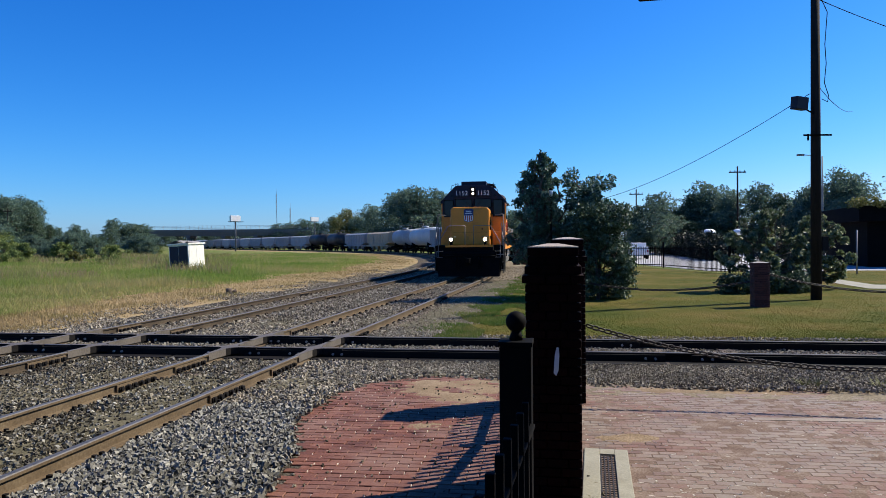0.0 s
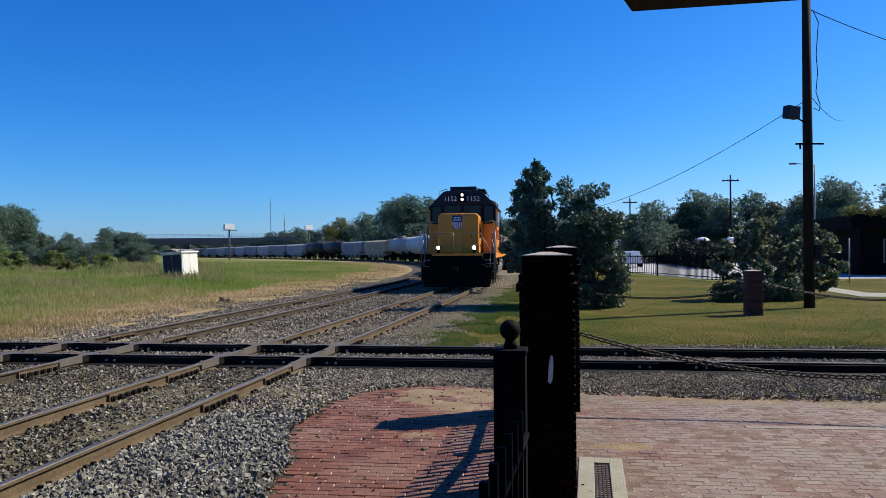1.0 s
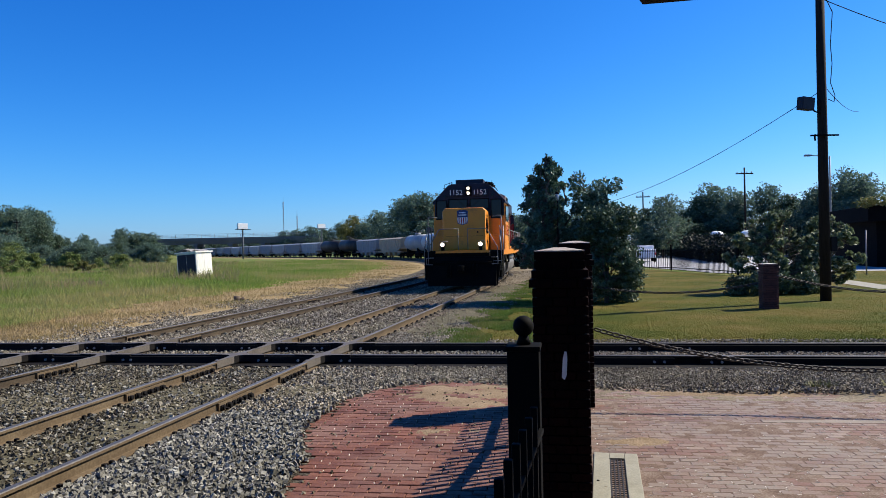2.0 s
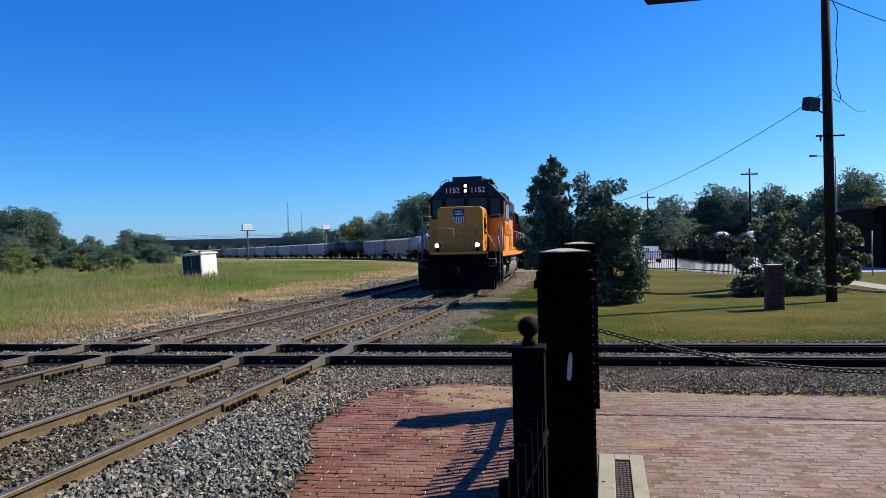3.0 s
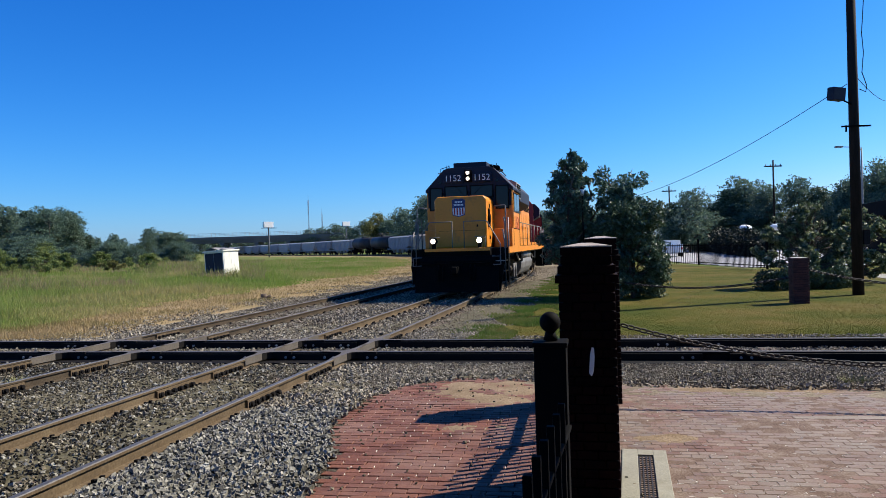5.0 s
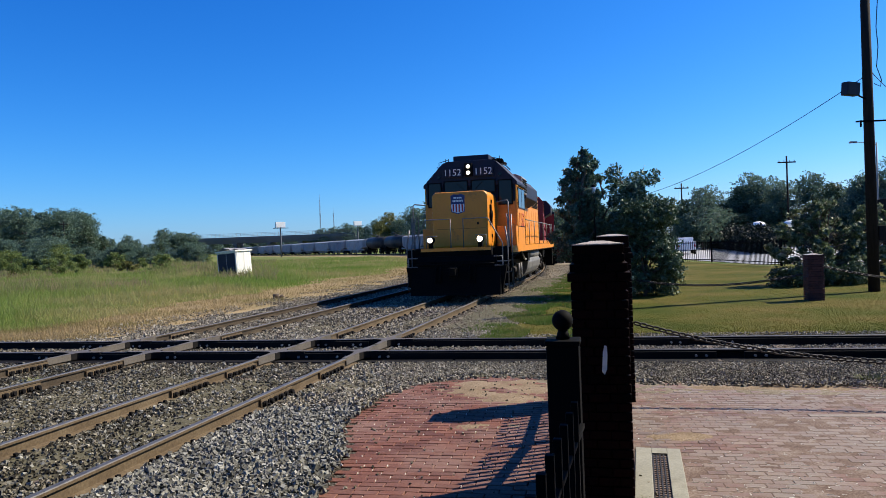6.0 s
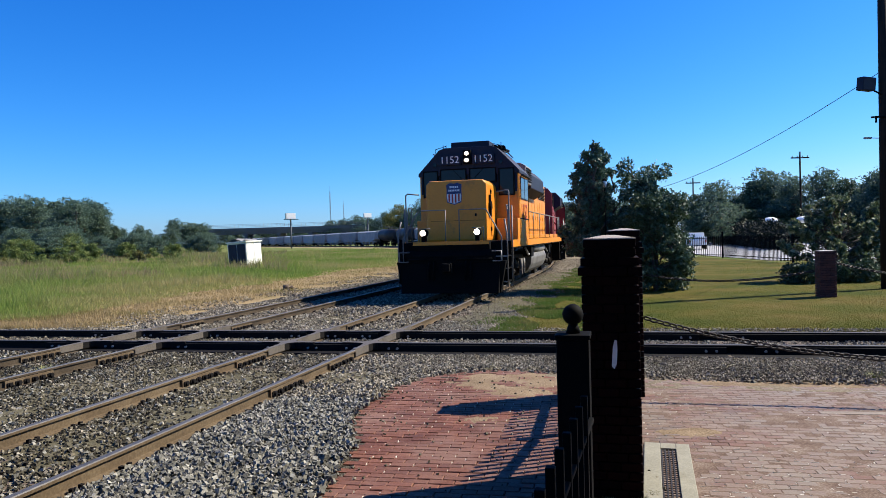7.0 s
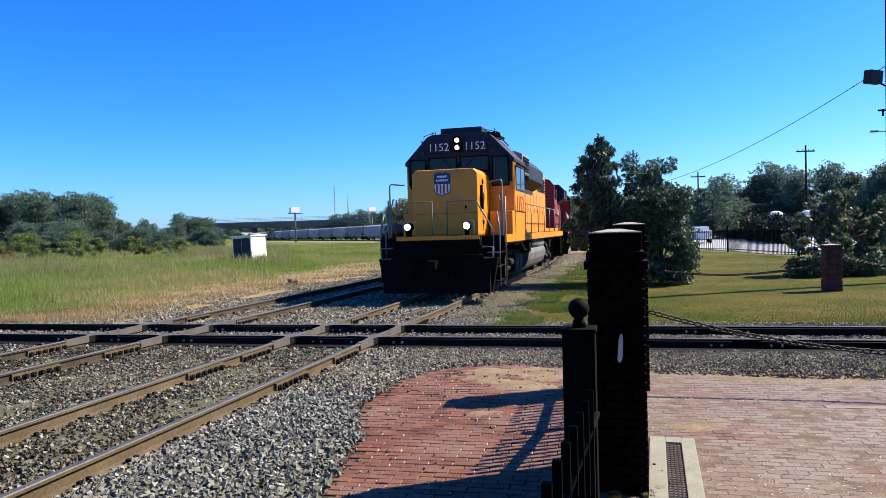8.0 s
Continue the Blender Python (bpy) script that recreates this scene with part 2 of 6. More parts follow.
M_STEELRAIL = surface("handrail_steel", [(0.3, (0.095, 0.09, 0.085)), (0.7, (0.19, 0.18, 0.17))], 0.5, 0.2, fine=30, bump=0)
M_LAMP = glow("lit_lamp", (1.0, 0.86, 0.66), 1.8)
M_LAMP_HOT = glow("lit_lamp_bright", (1.0, 0.82, 0.52), 9.0)
M_SHED = surface("shed_white_metal", [(0.3, (0.56, 0.54, 0.46)), (0.65, (0.80, 0.78, 0.70))], 0.6, scale=1.5, fine=14, stretch=(2.5, 2.5, 0.5), dust=(0.33, 0.30, 0.23), dust_at=(0.56, 0.72), dust_scale=1.6)
M_BRIDGE = surface("bridge_concrete", [(0.3, (0.085, 0.09, 0.097)), (0.7, (0.14, 0.147, 0.155))], 0.9, scale=0.3, fine=3)


def glass(name):
    m, n, l, b = shader(name, 0.06)
    b.inputs["Base Color"].default_value = (0.006, 0.009, 0.015, 1)
    b.inputs["Specular IOR Level"].default_value = 0.22
    return m


M_GLASS = glass("cab_glass")
CAR_GREYS = [surface("car_paint_" + k, [(0.3, a), (0.7, c)], 0.65, scale=0.6, fine=5, bump=0.05) for k, a, c in (
    ("light", (0.27, 0.28, 0.285), (0.40, 0.41, 0.41)), ("mid", (0.19, 0.20, 0.215), (0.28, 0.29, 0.305)),
    ("tan", (0.30, 0.24, 0.16), (0.42, 0.34, 0.24)), ("black", (0.012, 0.012, 0.013), (0.035, 0.035, 0.035)),
    ("white", (0.44, 0.45, 0.45), (0.60, 0.61, 0.60)))]


# ------------------------------------------------------------------ mesh helpers
def meshed(bm, name, mats):
    me = bpy.data.meshes.new(name)
    bm.normal_update()
    bm.to_mesh(me)
    bm.free()
    for m in (mats if isinstance(mats, (list, tuple)) else [mats]):
        me.materials.append(m)
    return me


def part(name, bm, material, parent=None, label=""):
    ob = new(name, meshed(bm, name, material))
    if parent:
        ob.parent = parent
    return tagged(ob, label)


def thing(name, label, category, group="", at=None):
    ob = new(name)
    ob.empty_display_size = 0.2
    if at is not None:
        ob.matrix_basis = at
    return tagged(ob, label, category, group)


def raw(name, verts, faces, mats, parent=None, smooth=False, slots=None):
    me = bpy.data.meshes.new(name)
    me.from_pydata(verts, [], faces)
    for m in (mats if isinstance(mats, (list, tuple)) else [mats]):
        me.materials.append(m)
    if slots is not None:
        me.polygons.foreach_set("material_index", slots)
    if smooth:
        me.polygons.foreach_set("use_smooth", [True] * len(me.polygons))
    me.update()
    ob = new(name, me)
    if parent:
        ob.parent = parent
    return ob


def box(bm, x0, x1, y0, y1, z0, z1, bevel=0.0, m=None, slot=0):
    vs = [bm.verts.new((x, y, z)) for x in (x0, x1) for y in (y0, y1) for z in (z0, z1)]
    fs = [bm.faces.new([vs[i] for i in q]) for q in
          ((0, 1, 3, 2), (4, 6, 7, 5), (0, 4, 5, 1), (2, 3, 7, 6), (0, 2, 6, 4), (1, 5, 7, 3))]
    for f in fs:
        f.material_index = slot
    if bevel:
        es = list({e for f in fs for e in f.edges})
        r = bmesh.ops.bevel(bm, geom=es, offset=bevel, segments=2, affect="EDGES", profile=0.6)
        vs = list({v for f in r["faces"] for v in f.verts} | {v for v in vs if v.is_valid})
    if m is not None:
        bmesh.ops.transform(bm, matrix=m, verts=vs)
    return bm


def rod(bm, a, b, r, sides=8, r2=None, slot=0, smooth=True):
    a, b = Vector(a), Vector(b)
    d = b - a
    if d.length < 1e-6:
        return bm
    q = d.to_track_quat("Z", "Y").to_matrix()
    r2 = r if r2 is None else r2
    lo, hi = [], []
    for i in range(sides):
        w = 2 * math.pi * i / sides
        u = Vector((math.cos(w), math.sin(w), 0))
        lo.append(bm.verts.new(a + q @ (u * r)))
        hi.append(bm.verts.new(b + q @ (u * r2)))
    for i in range(sides):
        j = (i + 1) % sides
        f = bm.faces.new((lo[i], lo[j], hi[j], hi[i]))
        f.smooth, f.material_index = smooth, slot
    for ring in (lo[::-1], hi):
        bm.faces.new(ring).material_index = slot
    return bm


def tube(bm, pts, r, sides=8, closed=False):
    """One connected bent tube."""
    pts = [Vector(p) for p in pts]
    n = len(pts)
    rings, ref = [], None
    for i, p in enumerate(pts):
        a = pts[i - 1] if i or closed else p
        b = pts[(i + 1) % n] if i < n - 1 or closed else p
        d = (b - a).normalized()
        if ref is None:
            ref = Vector((0, 0, 1)) if abs(d.z) < 0.9 else Vector((1, 0, 0))
        u = (ref - d * ref.dot(d)).normalized()
        ref = u
        v = d.cross(u)
        rings.append([bm.verts.new(p + (u * math.cos(w) + v * math.sin(w)) * r) for w in (2 * math.pi * k / sides for k in range(sides))])
    for i in range(n if closed else n - 1):
        lo, hi = rings[i], rings[(i + 1) % n]
        for k in range(sides):
            f = bm.faces.new((lo[k], lo[(k + 1) % sides], hi[(k + 1) % sides], hi[k]))
            f.smooth = True
    if not closed:
        bm.faces.new(rings[0][::-1])
        bm.faces.new(rings[-1])
    return bm


def prism(bm, poly, lo, hi, axis="x", bevel=0.0, slot=0):
    """A polygon extruded along an axis: poly is (y, z) for x, (x, z) for y, (x, y) for z."""
    def p(u, v, w):
        return {"x": (w, u, v), "y": (u, w, v), "z": (u, v, w)}[axis]
    a = [bm.verts.new(p(u, v, lo)) for u, v in poly]
    b = [bm.verts.new(p(u, v, hi)) for u, v in poly]
    n = len(poly)
    fs = [bm.faces.new((a[i], a[(i + 1) % n], b[(i + 1) % n], b[i])) for i in range(n)]
    fs += [bm.faces.new(a[::-1]), bm.faces.new(b)]
    for f in fs:
        f.material_index = slot
    bmesh.ops.recalc_face_normals(bm, faces=fs)
    if bevel:
        es = list({e for f in fs for e in f.edges})
        bmesh.ops.bevel(bm, geom=es, offset=bevel, segments=2, affect="EDGES", profile=0.6)
    return bm


def ball(bm, c, r, u=12, v=8, scale=(1, 1, 1)):
    res = bmesh.ops.create_uvsphere(bm, u_segments=u, v_segments=v, radius=r)
    for w in res["verts"]:
        w.co = Vector((w.co.x * scale[0], w.co.y * scale[1], w.co.z * scale[2])) + Vector(c)
        for f in w.link_faces:
            f.smooth = True
    return bm


def B():
    return bmesh.new()


# ------------------------------------------------------------------ track line
HEAD = radians(10.4)
T0 = Vector((-2.92, 12.0, 0))
BENDS = ((21.0, 1e9), (106.5, 197.0), (60.0, 450.0), (4000.0, 1e9))      # lengths and radii
RAIL_Z = 0.15


def line(s, off=0.0):
    """Point and heading (clockwise from +y) of the main track at distance s beyond the crossing; off to the right."""
    p, a = T0.copy(), HEAD
    if s <= 0:
        p += Vector((math.sin(a), math.cos(a), 0)) * s
    for length, radius in BENDS:
        if s <= 0:
            break
        d = min(s, length)
        b = a - d / radius
        if radius > 1e6:
            p += Vector((math.sin(a), math.cos(a), 0)) * d
        else:
            p += radius * Vector((math.cos(b) - math.cos(a), math.sin(a) - math.sin(b), 0))
        a, s = b, s - length
    return p + Vector((math.cos(a), -math.sin(a), 0)) * off, a


def sweep(name, profile, offs, ss, z, mats, slots, parent=None):
    """Sweep a closed (across, up) profile along the track line."""
    vs, fs, ms = [], [], []
    k = len(profile)
    for s in ss:
        p, a = line(s, offs)
        r = Vector((math.cos(a), -math.sin(a), 0))
        for u, v in profile:
            q = p + r * u
            vs.append((q.x, q.y, z + v))
    for i in range(len(ss) - 1):
        for j in range(k):
            j2 = (j + 1) % k
            fs.append((i * k + j, i * k + j2, (i + 1) * k + j2, (i + 1) * k + j))
            ms.append(slots[j])
    fs.append(tuple(range(k)))
    fs.append(tuple(range((len(ss) - 1) * k, len(ss) * k))[::-1])
    ms += [0, 0]
    return raw(name, vs, fs, mats, parent, slots=ms)


RAIL_PROFILE = [(-0.07, 0), (0.07, 0), (0.07, 0.012), (0.012, 0.03), (0.010, 0.115), (0.036, 0.125), (0.036, 0.150),
                (0.028, 0.158), (-0.028, 0.158), (-0.036, 0.150), (-0.036, 0.125), (-0.010, 0.115), (-0.012, 0.03), (-0.07, 0.012)]
RAIL_SLOTS = [0, 0, 0, 0, 0, 0, 1, 1, 1, 0, 0, 0, 0, 0]
# ------------------------------------------------------------------ ground
def sheet(name, poly, z, mat, label, category="ground"):
    ob = raw(name, [(x, y, z) for x, y in poly], [tuple(range(len(poly)))], mat)
    return tagged(ob, label, category, kind="structure")


def ribbon(name, edges, z, mat, label, category="ground"):
    """A strip between pairs of points."""
    vs, fs = [], []
    for a, b in edges:
        vs += [(a[0], a[1], z), (b[0], b[1], z)]
    for i in range(len(edges) - 1):
        fs.append((2 * i, 2 * i + 1, 2 * i + 3, 2 * i + 2))
    return tagged(raw(name, vs, fs, mat), label, category, kind="structure")


def bed(name, lo, hi, z, mat, label, ss):
    e = []
    for k, s in enumerate(ss):
        w = 0.25 * noise.noise(Vector((s * 0.35, 3.1, 0))), 0.25 * noise.noise(Vector((s * 0.35, 9.1, 0)))
        e.append((line(s, lo + w[0])[0], line(s, hi + w[1])[0]))
    return ribbon(name, e, z, mat, label)


sheet("ground", [(-2500, -300), (2500, -300), (2500, 4000), (-2500, 4000)], -0.03, M_FIELD, "green and yellowing rough grass of a wide field")
NEAR_S = [i * 1.0 for i in range(-22, 30)] + [30 + i * 4.0 for i in range(0, 100)]
bed("ground_dry_verge", -13.5, 0, -0.022, M_DRY, "dry tan grass and bare soil beside the tracks", NEAR_S)
bed("ballast_bed", -6.6, 3.0, -0.012, M_BALLAST, "grey crushed stone ballast under the tracks", NEAR_S)
bed("gravel_verge", 1.05, 2.95, -0.006, M_GRAVEL, "pale tan gravel shoulder beside the track", [1.9 + i for i in range(60)])
CROSS_SLOPE = -0.145


def cross_y(x):
    return 12.33 + CROSS_SLOPE * x


ribbon("cross_ballast_bed", [((x, cross_y(x) - 3.4), (x, cross_y(x) + 1.9 - max(0.0, min(1.0, (x - 0.5) / 2)) * 0.75)) for x in range(-40, 41, 1)], -0.004, M_BALLAST,
       "crushed stone ballast along the crossing track")
ribbon("gravel_strip", [((x, cross_y(x) - 3.3), (x, cross_y(x) - 0.8)) for x in [0.2 + 0.8 * k for k in range(50)]], -0.001, M_GRAVEL, "tan gravel and dirt along the crossing track")
LAWN_EDGE = [tuple(line(s, 2.75 + 0.45 * noise.noise(Vector((s * 0.45, 7.0, 0))))[0][:2]) for s in [2.2 + 0.8 * k for k in range(48)]]
sheet("lawn", [(3.0, 13.75), (40, 8.6), (70, 20), (70, 60), (16, 41), (14, 60)] + LAWN_EDGE[::-1], 0.002, M_LAWN, "short green lawn with dry brown patches", "lawn")
sheet("road", [(16.5, 44), (70, 36), (90, 70), (60, 140), (44, 150), (19, 90), (16, 56)], 0.012, M_ASPHALT, "sunlit pale asphalt street and parking lot", "road")
sheet("pavement_walk", [(16.2, 27.0), (30, 21.5), (30, 23.5), (17.8, 29.3), (18.6, 33.2), (17.4, 33.2)], 0.02, M_CONCRETE, "pale concrete footpath across the lawn", "pavement")


# ------------------------------------------------------------------ tracks
def track(off, label, rust=M_RUST):
    t = thing("railway_track", label, "track", "parallel tracks")
    t["kind"] = "structure"
    ss = [-20 + 2.0 * i for i in range(0, 21)] + [22 + 3 * i for i in range(0, 130)]
    for side in (-1, 1):
        sweep("rail", RAIL_PROFILE, off + side * 0.7535, ss, -0.008, [rust, M_RAILTOP], RAIL_SLOTS, t)
    tie = B()
    box(tie, -1.3, 1.3, -0.115, 0.115, -0.16, 0.0, 0.008)
    tie = meshed(tie, "tie", M_TIE)
    plate = B()
    for sx in (-1, 1):
        box(plate, sx * 0.7535 - 0.16, sx * 0.7535 + 0.16, -0.09, 0.09, 0.0, 0.012)
        for ox in (-0.085, 0.085):
            for oy in (-0.05, 0.05):
                box(plate, sx * 0.7535 + ox - 0.017, sx * 0.7535 + ox + 0.017, oy - 0.017, oy + 0.017, 0.012, 0.045)
    plate = meshed(plate, "tie_plate", M_TARRED)
    for i in range(-34, 110):
        s = i * 0.56
        if -1.6 < s < 1.6:
            continue
        p, a = line(s, off)
        m = pose(p.x, p.y, -0.005 + 0.012 * noise.noise(Vector((s, off, 1))), 0, 0, -math.degrees(a) + random.uniform(-1.5, 1.5))
        for nm, me in (("tie", tie), ("tie_plate", plate)):
            o = new(nm, me)
            o.parent = t
            o.matrix_basis = m
    bar = B()
    for sx in (-1, 1):
        box(bar, sx * 0.03 - 0.016, sx * 0.03 + 0.016, -0.42, 0.42, 0.02, 0.115, 0.004)
        for k in range(6):
            y = -0.35 + 0.14 * k
            rod(bar, (sx * 0.045, y, 0.062), (sx * (0.085 + 0.012 * (k % 2)), y, 0.06), 0.03, 6, slot=1)
            box(bar, sx * 0.045, sx * 0.062, y - 0.045, y + 0.045, 0.022, 0.085, slot=1)
    bar = meshed(bar, "joint_bar", [M_RUST, M_TARRED])
    for s, side in ((-3.1, 1), (-2.7, -1), (2.6, 1), (3.0, -1), (12.0, 1), (13.4, -1), (-1.35, 1), (-1.35, -1)):
        p, a = line(s, off + side * 0.7535)
        o = new("joint_bar", bar)
        o.parent = t
        o.matrix_basis = pose(p.x, p.y, -0.008, 0, 0, -math.degrees(a))
    return t


track(0.0, "rusty steel railway track with worn shiny rail heads in ballast")
track(-3.98, "rusty steel second railway track lying in grey ballast", M_RUST_DARK)


bm = B()
rod(bm, (0, 0.004, 0), (0, -0.03, 0), 0.021, 6)
BOLT = meshed(bm, "bolt", M_TANKGREY)


def cross_track():
    t = thing("crossing_track", "dark oiled steel rails of a level diamond crossing", "track")
    t["kind"] = "structure"
    ang = math.degrees(math.atan(CROSS_SLOPE))
    for k, side in enumerate((-1, 1)):
        bm = B()
        prof = [(u * 1.0, v + 0.003) for u, v in RAIL_PROFILE]
        prism(bm, prof, -42, 42, "x")
        for f in bm.faces:
            f.material_index = 1 if f.calc_center_median().z > 0.155 else 0
        o = part("rail", bm, [M_TARRED, M_RAILTOP], t)
        o.matrix_basis = pose(0, cross_y(0) + side * 0.726, -0.008, 0, 0, ang)
        # heavy filler bars bolted along the rail at the diamond
        for x0, x1 in ((-8.6, -7.75), (-7.45, -6.2), (-5.95, -3.75), (-3.45, -2.3), (-2.0, 3.5), (3.9, 9.5)):
            bm = B()
            box(bm, x0, x1, -0.075, -0.0135, 0.0, 0.128, 0.006)
            o = part("filler_bar", bm, M_TARRED, t)
            for c in (x0 + 0.15, x0 + 0.30, x1 - 0.30, x1 - 0.15):
                q = new("bolt", BOLT)
                q.parent = t
                q.matrix_basis = pose(0, cross_y(0) + side * 0.726, -0.008, 0, 0, ang) @ pose(c, -0.075, 0.07)
            o.matrix_basis = pose(0, cross_y(0) + side * 0.726, -0.008, 0, 0, ang)
    # added dark strips that deepen the black side face of the near rail
    for x0, x1 in ((-13.0, -8.85), (-8.8, -4.7), (-4.65, -0.6), (-0.55, 3.5), (3.55, 7.6), (7.65, 11.7)):
        bm = B()
        box(bm, x0, x1, -0.36, -0.082, -0.1, 0.026, 0.008)
        part("timber", bm, M_TARRED, t, "added black strip continuing the dark side of the near rail").matrix_basis = pose(0, cross_y(0) - 0.726, -0.008, 0, 0, ang)
    tie = B()
    box(tie, -0.115, 0.115, -1.3, 1.3, -0.15, 0.004, 0.008)
    tie = meshed(tie, "tie", M_TIE)
    for k in range(-20, 32):
        x = 0.3 + k * 0.56
        if -8.5 < x < -1.6:
            continue
        o = new("tie", tie)
        o.parent = t
        o.matrix_basis = pose(x, cross_y(x) + random.uniform(-0.08, 0.08), random.uniform(-0.012, 0.012), 0, 0, ang + random.uniform(-2, 2))
    # cast crossing blocks where the rails meet
    for off in (0.0, -3.98):
        for side in (-1, 1):
            for cs in (-1, 1):
                s = 0.0
                for _ in range(4):
                    p, a = line(s, off + side * 0.7535)
                    s += (cross_y(p.x) + cs * 0.733 - p.y) / math.cos(a)
                p, a = line(s, off + side * 0.7535)
                bm = B()
                arm = [(0.037, 0.78), (0.040, 0.45), (0.055, 0.25), (0.085, 0.13), (0.16, 0.075), (0.28, 0.055), (0.50, 0.044)]
                star = arm + [(x, -y) for x, y in arm[::-1]] + [(-x, -y) for x, y in arm] + [(-x, y) for x, y in arm[::-1]]
                prism(bm, star, 0.05, 0.1655, "z")
                for f in bm.faces:
                    c = f.calc_center_median()
                    f.material_index = 1 if abs(f.normal.z) < 0.5 and abs(c.x) > 0.05 else 0
                o = part("crossing_frog", bm, [M_RAILWORN, M_TARRED], t, "worn cast steel crossing block")
                o.matrix_basis = pose(p.x, p.y, -0.008, 0, 0, -math.degrees(a))
    return t


M_RAILWORN = surface("frog_steel", [(0.3, (0.05, 0.041, 0.03)), (0.6, (0.115, 0.096, 0.074))], 0.65, 0.1, scale=5, fine=40, bump=0.1)
cross_track()

# ------------------------------------------------------------------ ballast stones
def stones(name, spots, lo, hi, mat, label, z=0.0):
    """Many small angular stones as one mesh."""
    base = [Vector(v) * 0.62 for v in ((-1, -1, -0.8), (1, -0.9, -0.9), (0.9, 1, -0.8), (-1, 0.9, -0.9), (-0.8, -0.7, 0.8), (0.9, -0.8, 0.7), (0.6, 0.8, 0.9), (-0.8, 0.7, 0.7))]
    tri = [(0, 2, 1), (0, 3, 2), (4, 5, 6), (4, 6, 7), (0, 1, 5), (0, 5, 4), (1, 2, 6), (1, 6, 5), (2, 3, 7), (2, 7, 6), (3, 0, 4), (3, 4, 7)]
    n = len(spots)
    rng = np.random.default_rng(len(spots))
    b = np.array([tuple(v) for v in base])
    r = rng.uniform(lo, hi, (n, 1, 1)) * rng.uniform(0.65, 1.35, (n, 8, 1))
    v = b[None] * r * rng.uniform(0.7, 1.3, (n, 1, 3))
    q = rng.normal(size=(n, 4))
    q /= np.linalg.norm(q, axis=1, keepdims=True)
    w, x, y, zz = q.T
    R = np.stack([1 - 2 * (y * y + zz * zz), 2 * (x * y - zz * w), 2 * (x * zz + y * w),
                  2 * (x * y + zz * w), 1 - 2 * (x * x + zz * zz), 2 * (y * zz - x * w),
                  2 * (x * zz - y * w), 2 * (y * zz + x * w), 1 - 2 * (x * x + y * y)], 1).reshape(n, 3, 3)
    v = np.einsum("nij,nkj->nki", R, v)
    c = np.array(spots)
    v[:, :, 0] += c[:, None, 0]
    v[:, :, 1] += c[:, None, 1]
    v[:, :, 2] += z + c[:, None, 2]
    f = (np.array(tri)[None] + (np.arange(n) * 8)[:, None, None]).reshape(-1, 3)
    return tagged(raw(name, v.reshape(-1, 3).tolist(), f.tolist(), mat), label, "ballast", kind="stuff")


BRICK_EDGE = [(-1.42, 3.0), (-1.46, 5.3), (-1.42, 6.4), (-1.62, 7.2), (-1.66, 7.8), (-1.45, 9.0), (-1.1, 9.7), (-0.5, 10.1), (0.1, 10.1), (2.0, 9.4), (3.7, 9.0), (5.6, 8.75), (12, 7.8)]


def brick_limit(x, y):
    """True where the brick paving lies."""
    if y > 9.0 and x < -1.45 or x < -1.7 or y > 10.1:
        return False
    for (x0, y0), (x1, y1) in zip(BRICK_EDGE, BRICK_EDGE[1:]):
        if y1 > y0 and y0 <= y < y1 and y < 10.1 and x < 0:
            if x < x0 + (x1 - x0) * (y - y0) / (y1 - y0):
                return False
    for (x0, y0), (x1, y1) in zip(BRICK_EDGE[7:], BRICK_EDGE[8:]):
        if x0 <= x < x1 and y > y0 + (y1 - y0) * (x - x0) / (x1 - x0):
            return False
    return True


rng = random.Random(5)
near_grey, worn, oiled, far_worn, side_tan, sunned = [], [], [], [], [], []
for _ in range(330000):
    x, y = rng.uniform(-13, 9), rng.uniform(4.2, 16)
    if rng.random() > min(1.0, 70.0 / (y * y)) + 0.10:
        continue
    u = x - (T0.x + math.tan(HEAD) * (y - 12))          # across the main track
    on_cross = -3.8 < y - cross_y(x) < 2.3
    if u > 3.3 and not on_cross:
        continue
    if brick_limit(x, y) and brick_limit(x - 0.14 * rng.random(), y + 0.2 * rng.random()):
        continue
    if (abs(abs(u) - 0.765) < 0.10 or abs(abs(u + 4.04) - 0.765) < 0.10):
        continue
    d = abs(y - cross_y(x))
    if abs(d - 0.735) < 0.11 or -1.13 < y - cross_y(x) < -0.7:
        continue
    if y > cross_y(x) + 2.4 and u > 2.4:
        continue
    z = rng.uniform(-0.012, 0.02)
    if u < 0.7 and rng.random() < 0.3 + 0.3 * noise.noise(Vector((x * 0.8, y * 0.8, 4))):
        continue
    (side_tan if x > 0.7 and u > 0.85 and rng.random() < 0.96 else near_grey if u > 0.85 and y < 8.3 + 0.5 * noise.noise(Vector((x, y, 9))) or rng.random() < 0.12 else sunned if u > 0.75 or y > 13 or rng.random() < 0.15 else oiled if u < -3.0 + 0.8 * noise.noise(Vector((x, y, 6))) or rng.random() < (0.65 if y < 8.4 and u < 0.7 else 0.15) else worn).append((x, y, z + (0.03 if u > 1.0 and y < 9 else 0)))
for _ in range(42000):
    s = 1.9 + 42 * rng.random() ** 1.6
    u = rng.uniform(-6.4, 2.9)
    if min(abs(abs(u) - 0.7535), abs(abs(u + 3.98) - 0.7535)) < 0.1:
        continue
    p, a = line(s, u)
    (side_tan if u > 0.95 else far_worn).append((p.x, p.y, rng.uniform(-0.015, 0.02)))
